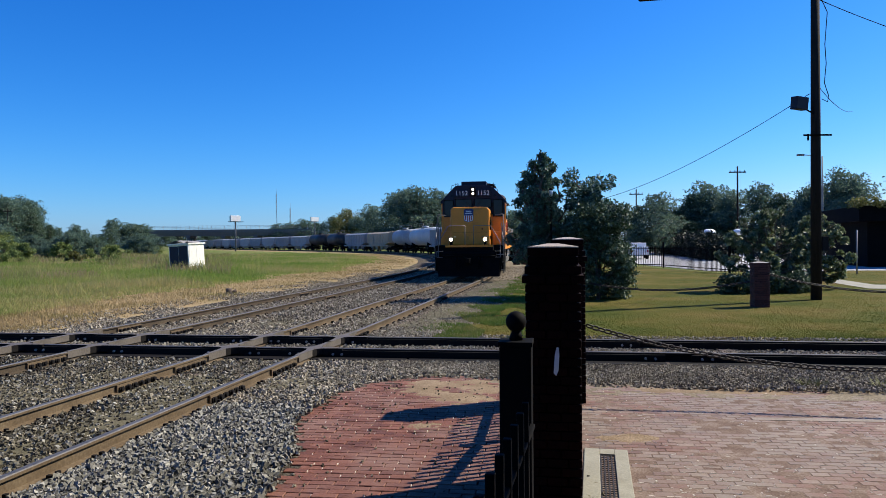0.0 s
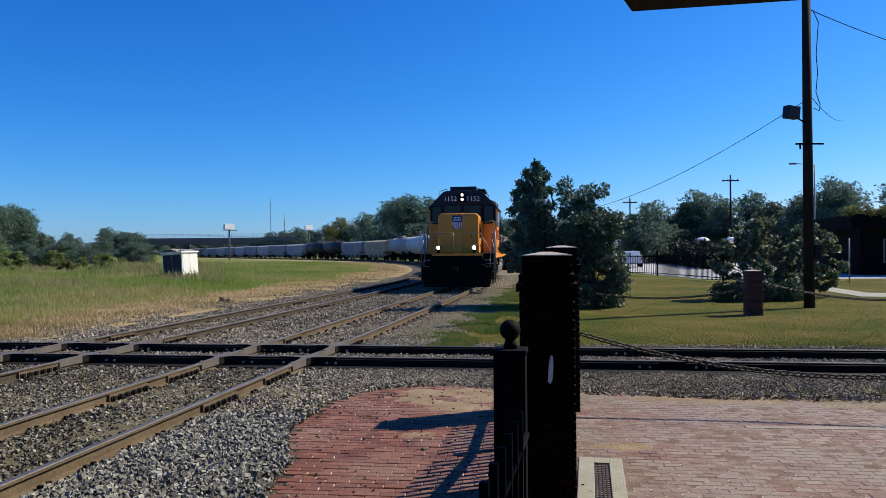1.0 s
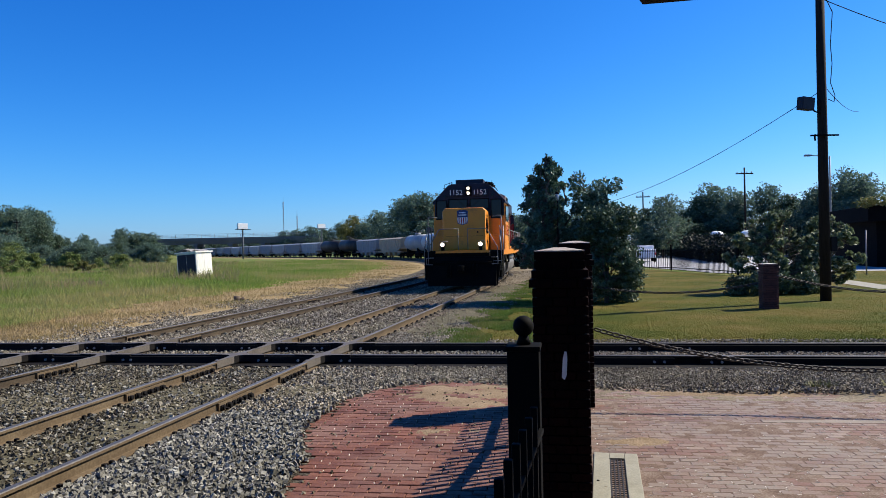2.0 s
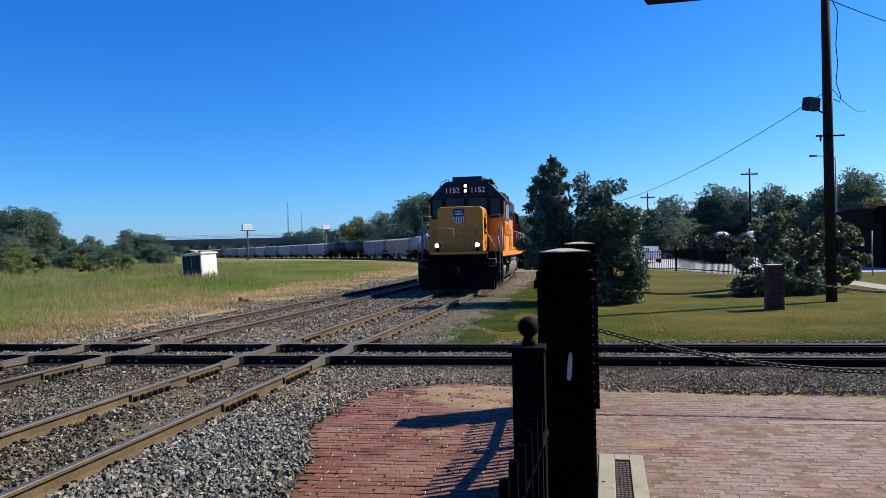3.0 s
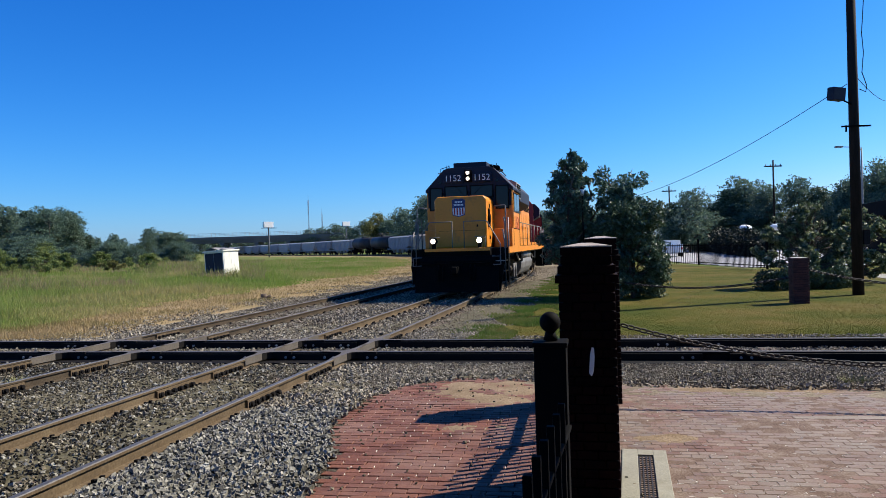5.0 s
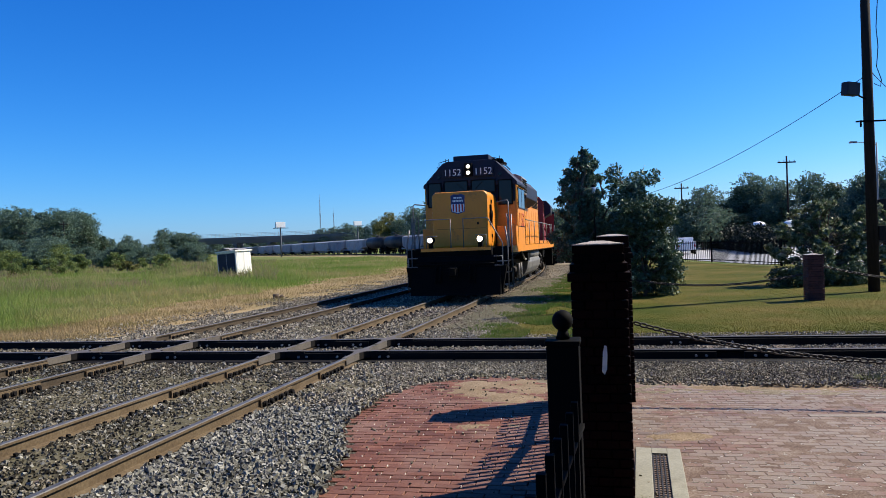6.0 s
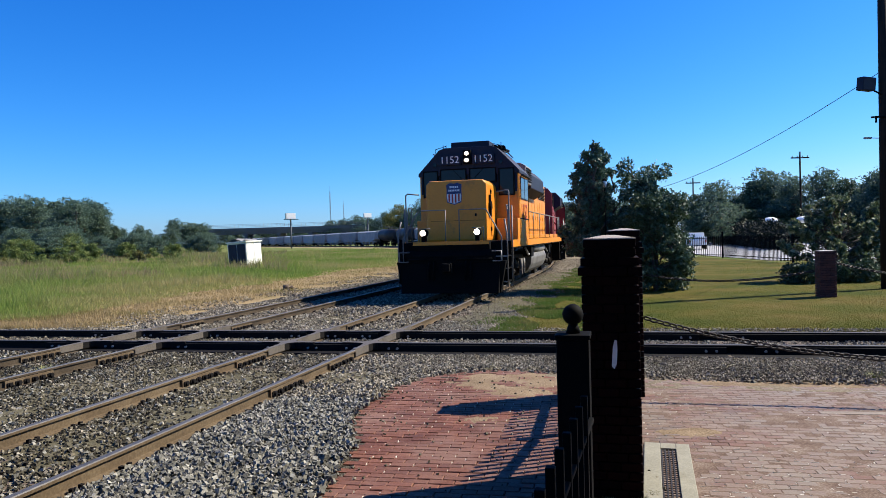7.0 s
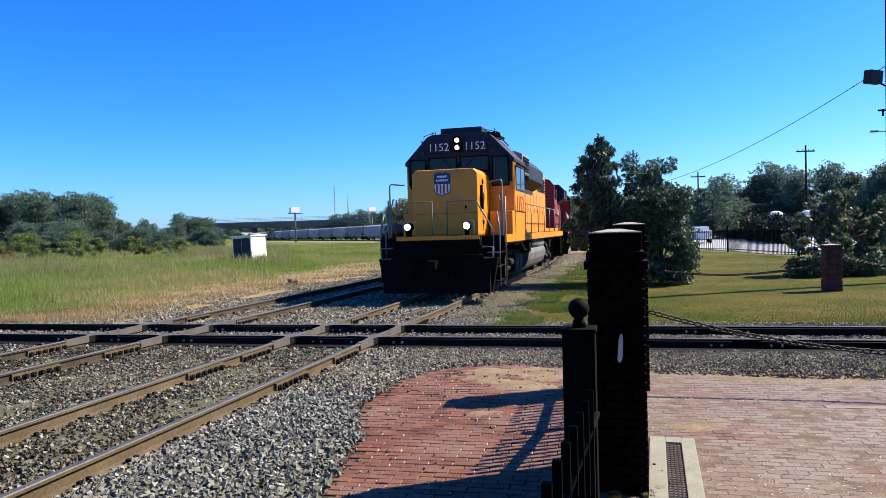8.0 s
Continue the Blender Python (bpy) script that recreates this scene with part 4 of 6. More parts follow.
    emblem = part("shield_emblem", sh, M_BLUE, nose, "blue, white and red shield emblem")
    sh = B()
    prism(sh, [(-0.21, 2.99), (0.21, 2.99), (0.212, 2.90), (0.19, 2.765), (0, 2.70), (-0.19, 2.765), (-0.212, 2.90)], -0.838, -0.834, "x")
    part("shield_field", sh, M_WHITE, emblem)
    for k in range(4):
        y = -0.144 + 0.096 * k
        sh = B()
        zb = 2.70 + abs(y) * 0.33
        box(sh, -0.834, -0.830, y - 0.024, y + 0.024, zb + 0.015, 2.985)
        part("shield_stripe", sh, M_RED, emblem)
    for z, wd, n in ((3.19, 0.135, 5), (3.09, 0.17, 7)):
        for k in range(n):
            sh = B()
            yc = -wd + (k + 0.5) * 2 * wd / n
            box(sh, -0.838, -0.834, yc - wd / n * 0.72, yc + wd / n * 0.72, z - 0.026, z + 0.026)
            part("shield_mark", sh, M_WHITE, emblem)
    for o in [emblem] + list(emblem.children):
        for v in o.data.vertices:
            v.co.y -= 0.085
    # cab
    bm = B()
    prism(bm, [(-W, 1.6), (W, 1.6), (W, 3.72), (-W, 3.72)], -5.05, -2.95, "x", 0.02)
    cab = part("cab", bm, hull, t)
    bm = B()
    prof = [(-W - 0.03, 3.66), (-W - 0.03, 3.76), (-0.92, 4.48), (-0.75, 4.54), (0.75, 4.54), (0.92, 4.48), (W + 0.03, 3.76), (W + 0.03, 3.66)]
    prism(bm, prof, -5.15, -2.88, "x", 0.02)
    roof_p = part("cab_roof", bm, roof, t, "dark grey faceted cab roof")
    bm = B()      # dark front band with the windscreens
    prism(bm, [(-1.53, 3.1), (1.53, 3.1), (1.53, 3.75), (-1.53, 3.75)], -2.949, -2.938, "x")
    part("front_band", bm, roof, cab, "dark grey band around the windscreens")
    for y0, y1, z0, z1 in ((-0.86, -0.08, 3.45, 3.84), (0.08, 0.86, 3.45, 3.84), (-1.42, -1.0, 3.02, 3.80), (1.0, 1.42, 3.02, 3.80)):
        bm = B()
        fr = 0.035
        for a, b, c, d in ((y0 - fr, y1 + fr, z0 - fr, z0), (y0 - fr, y1 + fr, z1, z1 + fr), (y0 - fr, y0, z0, z1), (y1, y1 + fr, z0, z1)):
            box(bm, -2.94, -2.86, a, b, c, d)
        w = part("windscreen_frame", bm, M_BLACK, cab)
        bm = B()
        box(bm, -2.90, -2.875, y0, y1, z0, z1)
        part("windscreen", bm, M_GLASS, w, "dark reflecting glass")
    for sy in (-1, 1):
        for x0, x1 in ((-4.0, -3.25), (-4.85, -4.1)):
            bm = B()
            box(bm, x0 - 0.03, x1 + 0.03, sy * W - 0.015, sy * W + 0.02, 2.87, 3.58)
            w = part("side_window_frame", bm, roof, cab)
            bm = B()
            yy = sy * (W + 0.022)
            box(bm, x0, x1, yy - 0.004, yy + 0.004, 2.9, 3.55)
            part("side_window", bm, M_GLASS, w)
        if sy > 0:
            bm = B()
            box(bm, -4.9, -3.2, sy * (W + 0.02), sy * (W + 0.14), 3.6, 3.63, 0.005)
            part("sunshade", bm, roof, cab)
        m = Matrix.Translation((-4.05, sy * (W + 0.006), 2.45)) @ (Matrix.Rotation(math.pi if sy > 0 else 0, 4, "Z")) @ Matrix.Rotation(math.pi / 2, 4, "X")
        if lit:
            lettering("1152", 0.74, m, cab, M_RED, "side_number")
        bm = B()
        box(bm, -4.4, -2.1, sy * 0.95, sy * 1.585, 1.601, 2.26, 0.02)
        part("battery_box", bm, hull, cab, "bright yellow battery box below the cab")
    # number boards and headlights
    for y in (-0.56, 0.50):
        bm = B()
        box(bm, -2.93, -2.80, y - 0.35, y + 0.35, 3.99, 4.29, 0.01)
        nb = part("number_board", bm, roof, roof_p, "dark number board")
        if lit:
            lettering("1152", 0.33, Matrix.Translation((-2.795, y, 4.14)) @ FACE_FRONT, nb, M_WHITE)
    bm = B()
    box(bm, -2.93, -2.74, -0.13, 0.13, 4.0, 4.44, 0.03)
    hb = part("headlight_housing", bm, M_BLACK, roof_p)
    for z in (4.115, 4.325):
        bm = B()
        rod(bm, (-2.745, 0, z), (-2.725, 0, z), 0.066, 18)
        part("headlight", bm, M_LAMP if lit else M_GLASS, hb, "lit round headlight" if lit else "")
    for y in (-0.83, 0.73):
        bm = B()
        rod(bm, (-0.22, y, 1.86), (0.0, y, 1.86), 0.115, 18)
        box(bm, -0.2, -0.05, y - 0.06, y + 0.06, 1.6, 1.78)
        dl = part("ditch_light", bm, M_BLACK, t)
        bm = B()
        rod(bm, (0.001, y, 1.86), (0.012, y, 1.86), 0.085, 18)
        part("lens", bm, (M_LAMP_HOT if y > 0 else M_LAMP) if lit else M_GLASS, dl, "lit lamp lens" if lit else "")
    # nose, pilot and cab front fittings
    bm = B()
    tube(bm, [(0.3, -1.2, 1.12), (0.34, -0.9, 1.12), (0.34, -0.25, 1.12), (0.42, -0.1, 1.0)], 0.018, 6)
    part("uncoupling_lever", bm, M_BLACK, t)
    bm = B()
    tube(bm, [(0.3, 1.2, 1.12), (0.34, 0.9, 1.12), (0.34, 0.25, 1.12), (0.42, 0.1, 1.0)], 0.018, 6)
    part("uncoupling_lever", bm, M_BLACK, t)
    bm = B()
    box(bm, -0.853, -0.846, -0.8, 0.8, 2.2, 2.208)
    part("panel_seam", bm, M_BLACK, nose)
    for y0, y1 in ((-0.5, -0.2), (0.5, 0.2)):
        bm = B()
        tube(bm, [(-2.87, y0, 3.86), (-2.85, y1, 3.55)], 0.007, 5)
        part("wiper", bm, M_BLACK, cab)
    for y in (-1.05, 1.05):
        bm = B()
        rod(bm, (-2.9, y, 4.02), (-2.84, y, 4.02), 0.06, 12)
        part("marker_lamp", bm, M_GLASS, roof_p)
    for sy in (-1, 1):
        bm = B()
        tube(bm, [(-2.9, sy * 1.1, 4.36), (-4.0, sy * 1.12, 4.4), (-5.1, sy * 1.1, 4.36)], 0.02, 6)
        part("rain_gutter", bm, roof, roof_p)
    for sy in (-1, 1):
        bm = B()
        for x in (-5.08, -3.02):
            box(bm, x - 0.015, x + 0.015, sy * W - 0.004, sy * W + 0.012, 1.65, 3.7)
        box(bm, -5.05, -3.0, sy * W - 0.004, sy * W + 0.012, 2.24, 2.27)
        part("cab_seam", bm, M_BLACK, cab)
        bm = B()
        box(bm, -17.5, -5.2, sy * 1.36, sy * 1.46, 1.62, 1.75, 0.01)
        part("cable_duct", bm, hull, t)
        for x in (-6.6, -12.6):
            bm = B()
            box(bm, x - 0.3, x + 0.3, sy * 1.2, sy * 1.5, 0.98, 1.34, 0.02)
            part("equipment_box", bm, M_BLACK, t)
        bm = B()
        tube(bm, [(-5.3, sy * 1.42, 1.3), (-6.0, sy * 1.42, 1.05), (-7.2, sy * 1.42, 1.12)], 0.035, 7)
        tube(bm, [(-11.6, sy * 1.42, 1.2), (-12.4, sy * 1.42, 1.0), (-13.0, sy * 1.42, 1.25)], 0.035, 7)
        part("pipe", bm, M_TANKGREY, t)
    # roof equipment
    bm = B()
    box(bm, -4.6, -3.3, -0.62, 0.62, 4.54, 4.76, 0.03)
    part("air_conditioner", bm, roof, roof_p)
    bm = B()
    for y in (-0.95, -0.85, 0.95):
        rod(bm, (-3.6, y, 4.45), (-3.6, y, 4.72), 0.012, 6)
    tube(bm, [(-3.2, 0.75, 4.52), (-3.2, 0.75, 4.64), (-3.2, 1.1, 4.55), (-3.2, 1.1, 4.36)], 0.012, 6)
    tube(bm, [(-3.2, -0.75, 4.52), (-3.2, -0.75, 4.64), (-3.2, -1.1, 4.55), (-3.2, -1.1, 4.36)], 0.012, 6)
    part("antenna", bm, M_BLACK, roof_p)
    bm = B()
    for k in range(3):
        rod(bm, (-4.8, 0.9 + 0.05 * k, 4.55), (-4.3 + 0.1 * k, 0.9 - 0.12 * k, 4.62), 0.05, 10, 0.09)
    part("horn", bm, M_BLACK, roof_p)
    # long hood
    bm = B()
    prism(bm, [(-0.92, 1.6), (0.92, 1.6), (0.92, 3.55), (0.92, 4.0), (0.7, 4.3), (-0.7, 4.3), (-0.92, 4.0)], -16.6, -5.05, "x", 0.03)
    hood = part("long_hood", bm, hull, t)
    door = B()
    box(door, -0.44, 0.44, -0.008, 0.012, 1.75, 3.3, 0.006)
    box(door, 0.30, 0.36, 0.012, 0.03, 2.45, 2.6)
    for z in (2.0, 2.5, 3.0):
        box(door, -0.43, -0.38, 0.01, 0.024, z, z + 0.09)
    door = meshed(door, "hood_door", hull)
    for sy in (-1, 1):
        for k in range(11):
            o = new("hood_door", door)
            o.parent = hood
            o.matrix_basis = pose(-6.1 - k * 0.95, sy * 0.922, 0, 0, 0, 0 if sy > 0 else 180)
        bm = B()
        box(bm, -5.0 - 2.0, -5.1, sy * 0.93 - 0.02, sy * 0.93 + 0.02, 3.42, 3.95)
        part("intake_grille", bm, M_BLACK, hood)
        bm = B()
        for k in range(9):
            box(bm, -16.3, -13.6, sy * 0.925 - 0.03, sy * 0.925 + 0.03, 3.35 + k * 0.07, 3.38 + k * 0.07)
        part("radiator_grille", bm, M_BLACK, hood)
    bm = B()
    prism(bm, [(-1.34, 3.5), (-0.95, 3.25), (0.95, 3.25), (1.34, 3.5), (1.34, 4.0), (1.05, 4.3), (-1.05, 4.3), (-1.34, 4.0)], -12.2, -7.9, "x", 0.03)
    part("dynamic_brake_housing", bm, roof, hood, "dark grey flared roof housing")
    bm = B()
    prism(bm, [(-1.42, 3.55), (1.42, 3.55), (1.42, 4.16), (1.2, 4.27), (-1.2, 4.27), (-1.42, 4.16)], -7.4, -5.9, "x", 0.03)
    fil = part("filter_box", bm, M_TANKGREY, hood, "grey roof filter box")
    bm = B()
    for k in range(6):
        for sy in (-1, 1):
            box(bm, -7.3, -6.0, sy * 1.425 - 0.02, sy * 1.425 + 0.02, 3.62 + k * 0.085, 3.67 + k * 0.085)
    part("louvre", bm, M_BLACK, fil)
    for x in (-15.7, -14.3, -12.9):
        bm = B()
        rod(bm, (x, 0, 4.29), (x, 0, 4.42), 0.6, 20)
        part("roof_fan", bm, roof, hood)
    bm = B()
    box(bm, -12.5, -12.1, -0.35, 0.35, 4.28, 4.6, 0.02)
    part("exhaust_stack", bm, M_BLACK, hood)
    # underframe
    bm = B()
    prism(bm, [(-1.46, 0.92), (-1.43, 0.68), (-1.32, 0.47), (-1.12, 0.32), (-0.85, 0.25), (0.85, 0.25), (1.12, 0.32), (1.32, 0.47), (1.43, 0.68), (1.46, 0.92), (1.40, 1.08), (-1.40, 1.08)], -11.4, -6.6, "x", 0.04)
    part("fuel_tank", bm, M_TANKDIRT, t, "weathered grey fuel tank")
    for sy in (-1, 1):
        bm = B()
        rod(bm, (-11.0, sy * 1.30, 1.22), (-7.4, sy * 1.30, 1.22), 0.17, 16)
        part("air_reservoir", bm, M_TANKDIRT, t, "grey air reservoir")
    bogie(t, -3.85, 1.37, M_TRUCK, True)
    bogie(t, -14.1, 1.37, M_TRUCK, True)
    # handrails
    for sy in (-1, 1):
        y = sy * 1.50
        railing(t, [(-0.72, y, 0.5), (-0.72, y, 2.35), (-0.78, y - sy * 0.05, 2.62), (-1.05, y - sy * 0.05, 2.62), (-1.05, y - sy * 0.05, 1.6)])
        railing(t, [(0.0, sy * 1.42, 0.55), (0.0, sy * 1.42, 1.72), (-0.12, sy * 0.98, 2.48), (-0.15, sy * 0.90, 2.5), (-0.15, sy * 0.2, 2.5), (-0.15, sy * 0.2, 1.6)])
        railing(t, [(0.03, sy * 0.93, 1.6), (0.03, sy * 0.93, 1.98), (0.03, sy * 0.6, 1.98)], 0.014)
        pts = [(-5.2 - 1.9 * k, y, 2.55) for k in range(7)]
        railing(t, pts)
        for p in pts:
            railing(t, [p, (p[0], y, 1.6)], 0.016, "stanchion")
        railing(t, [(-0.74, sy * 1.53, 0.5), (-0.74, sy * 1.53, 2.98), (-0.8, sy * 1.5, 3.04), (-0.86, sy * 1.15, 3.0)], 0.021)
        railing(t, [(REAR + 0.1, y, 0.5), (REAR + 0.1, y, 2.6), (REAR + 0.5, y, 2.6), (REAR + 0.5, y, 1.6)])
        railing(t, [(0.12, sy * 1.2, 1.05), (0.3, sy * 1.22, 1.05), (0.3, sy * 1.45, 1.05), (0.3, sy * 1.45, 1.32), (0.3, sy * 1.2, 1.32), (0.12, sy * 1.2, 1.32)], 0.02, "grab_iron")
    # tall grab poles at the front steps, truck hangers and a brake cylinder seen beside them
    for sy in (-1, 1):
        railing(t, [(-0.02, sy * 1.57, 0.28), (-0.02, sy * 1.57, 1.75), (-0.10, sy * 1.5, 2.2)], 0.024, "grab_pole")
        railing(t, [(-0.80, sy * 1.60, 0.30), (-0.80, sy * 1.60, 2.6)], 0.022, "grab_pole")
        for x in (-2.05, -2.75, -4.95, -5.6):
            bm = B()
            rod(bm, (x, sy * 1.3, 0.95), (x, sy * 1.3, 0.42), 0.06, 8)
            box(bm, x - 0.09, x + 0.09, sy * 1.3 - 0.05, sy * 1.3 + 0.05, 0.40, 0.56, 0.01)
            part("brake_hanger", bm, M_TANKDIRT, t)
        bm = B()
        rod(bm, (-3.6, sy * 1.32, 0.78), (-3.05, sy * 1.32, 0.78), 0.11, 12)
        part("brake_cylinder", bm, M_TRUCK, t)
    # rows of rivets and a latch on the nose face
    bm = B()
    for z in (1.72, 2.15):
        for k in range(13):
            y = -0.72 + 0.12 * k
            box(bm, -0.853, -0.842, y - 0.008, y + 0.008, z - 0.008, z + 0.008)
    part("rivet_row", bm, hull, nose)
    bm = B()
    box(bm, -0.853, -0.82, 0.52, 0.57, 2.32, 2.40, 0.006)
    part("latch", bm, M_BLACK, nose)
    # true outer size: widen and raise everything above the bogies
    for o in t.children_recursive:
        if o.name.split(".")[0] in ("bogie", "wheelset"):
            continue
        if o.matrix_basis == Matrix.Identity(4):
            for v in o.data.vertices:
                v.co.x += 0.4 if v.co.x < -2.6 else 0.0
                v.co.y *= 1.05
                v.co.z = v.co.z if v.co.z < 1.0 else 1.0 + (v.co.z - 1.0) * 1.045
        else:
            m = o.matrix_basis.copy()
            m.translation.y *= 1.05
            m.translation.x += 0.4 if m.translation.x < -2.6 else 0.0
            if m.translation.z > 1.0:
                m.translation.z = 1.0 + (m.translation.z - 1.0) * 1.045
            o.matrix_basis = m
    return t
# ------------------------------------------------------------------ freight cars
def covered_hopper(label, paint, length=16.0):
    t = thing("hopper_car", label, "freight car", "freight cars")
    h, W = length / 2, 1.52
    bm = B()
    prism(bm, [(-h + 0.6, 1.9), (-h + 0.35, 4.1), (h - 0.35, 4.1), (h - 0.6, 1.9), (h - 3.0, 1.35), (-h + 3.0, 1.35)], -W, W, "y", 0.05)
    body = part("body", bm, paint, t)
    bm = B()
    prism(bm, [(-W, 4.1), (W, 4.1), (0.9, 4.42), (-0.9, 4.42)], -h + 0.35, h - 0.35, "x", 0.03)
    part("roof", bm, paint, t)
    rib = B()
    box(rib, -0.06, 0.06, -0.03, 0.03, 1.6, 4.05)
    rib = meshed(rib, "side_rib", paint)
    for sy in (-1, 1):
        for k in range(11):
            o = new("side_rib", rib)
            o.parent = body
            o.matrix_basis = pose(-h + 1.6 + k * (length - 3.2) / 10, sy * (W + 0.02), 0)
        bm = B()
        box(bm, -h, h, sy * W - 0.08, sy * W + 0.06, 1.15, 1.42)
        part("side_sill", bm, paint, t)
    for k in range(4):
        bm = B()
        x = -h + 3.0 + k * (length - 6) / 3
        prism(bm, [(x - 1.3, 1.4), (x + 1.3, 1.4), (x + 0.4, 0.45), (x - 0.4, 0.45)], -1.1, 1.1, "y")
        part("discharge_hopper", bm, paint, t)
    for k in range(8):
        bm = B()
        rod(bm, (-h + 1.3 + k * (length - 2.6) / 7, 0, 4.4), (-h + 1.3 + k * (length - 2.6) / 7, 0, 4.5), 0.35, 10)
        part("roof_hatch", bm, paint, t)
    for sx in (-1, 1):
        bm = B()
        for k in range(7):
            box(bm, sx * (h - 0.15) - 0.02, sx * (h - 0.15) + 0.02, 0.9, 1.35, 1.4 + k * 0.4, 1.44 + k * 0.4)
        box(bm, sx * (h - 0.17), sx * (h - 0.13), 0.88, 0.92, 1.2, 4.2)
        box(bm, sx * (h - 0.17), sx * (h - 0.13), 1.34, 1.38, 1.2, 4.2)
        part("end_ladder", bm, M_BLACK, t)
        bogie(t, sx * (h - 2.0), 0.87, r=0.46)
    for o in t.children_recursive:      # low-cubic type
        if o.matrix_basis == Matrix.Identity(4) and o.name.split(".")[0] not in ("bogie", "wheelset"):
            for v in o.data.vertices:
                v.co.z = v.co.z if v.co.z < 1.2 else 1.2 + (v.co.z - 1.2) * 0.88
    for v in rib.vertices:
        v.co.z = 1.2 + (v.co.z - 1.2) * 0.88
    return t


def tank_car(label, paint, length=15.0, tall=1.48):
    t = thing("tank_car", label, "freight car", "freight cars")
    h = length / 2
    bm = B()
    zc = 1.35 + tall
    rod(bm, (-h + 0.9, 0, zc), (h - 0.9, 0, zc), tall, 32)
    for sx in (-1, 1):
        ball(bm, (sx * (h - 0.92), 0, zc), tall * 0.998, 32, 16, (0.36, 1, 1))
    part("tank", bm, paint, t)
    bm = B()
    rod(bm, (0, 0, zc + tall - 0.05), (0, 0, zc + tall + 0.32), 0.55, 16)
    part("dome", bm, paint, t)
    bm = B()
    for sy in (-1, 1):
        tube(bm, [(-1.6, sy * 0.75, zc + 1.2), (-1.6, sy * 0.75, zc + tall + 0.75), (1.6, sy * 0.75, zc + tall + 0.75), (1.6, sy * 0.75, zc + 1.2)], 0.03, 6)
        rod(bm, (-1.6, sy * 0.75, zc + tall + 0.4), (1.6, sy * 0.75, zc + tall + 0.4), 0.03, 6)
    box(bm, -1.6, 1.6, -0.75, 0.75, zc + tall + 0.0, zc + tall + 0.04)
    part("platform", bm, M_STEELRAIL, t)
    for sx in (-1, 1):
        bm = B()
        box(bm, sx * (h - 1.2) - 1.1, sx * (h - 1.2) + 1.1, -1.4, 1.4, 0.98, 1.25)
        box(bm, sx * (h - 1.8) - 0.4, sx * (h - 1.8) + 0.4, -1.1, 1.1, 1.2, 1.9)
        part("bolster", bm, M_BLACK, t)
        bogie(t, sx * (h - 1.9), 0.87, r=0.46)
    return t


# ------------------------------------------------------------------ plants
def leaf_cloud(blobs, count, size, seed, shell=0.55, droop=0.0, floor=None):
    """Leaf quads scattered through ellipsoids, denser towards the outside, with gaps."""
    g = np.random.default_rng(seed)
    vol = np.array([b[3] * b[4] * b[5] for b in blobs]) ** 0.75
    pick = g.choice(len(blobs), count, p=vol / vol.sum())
    bl = np.array(blobs)[pick]
    d = g.normal(size=(count, 3))
    d /= np.linalg.norm(d, axis=1, keepdims=True)
    rr = shell + (1 - shell) * g.random(count) ** 0.7
    bump = 1 + 0.22 * np.sin(d[:, 0] * 5 + pick * 1.7) * np.sin(d[:, 1] * 6 + pick) + 0.16 * np.sin(d[:, 2] * 9 + pick * 2.3)
    c = bl[:, :3] + d * bl[:, 3:6] * (rr * bump)[:, None]
    keep = (np.sin(c[:, 0] * 3.1 / max(0.3, size * 6) + seed) + np.sin(c[:, 1] * 3.7 / max(0.3, size * 6)) + np.sin(c[:, 2] * 4.1 / max(0.3, size * 6))) > -1.1
    if floor is not None:
        keep &= c[:, 2] > floor
    c = c[keep]
    n = len(c)
    u = g.normal(size=(n, 3))
    u[:, 2] -= droop
    u /= np.linalg.norm(u, axis=1, keepdims=True)
    w = np.cross(u, g.normal(size=(n, 3)))
    w /= np.linalg.norm(w, axis=1, keepdims=True)
    s = size * g.uniform(0.6, 1.3, (n, 1))
    v = np.stack([c - u * s, c + w * s * 0.45, c + u * s, c - w * s * 0.45], 1).reshape(-1, 3)
    f = np.arange(n * 4).reshape(-1, 4)
    return v.tolist(), f.tolist()


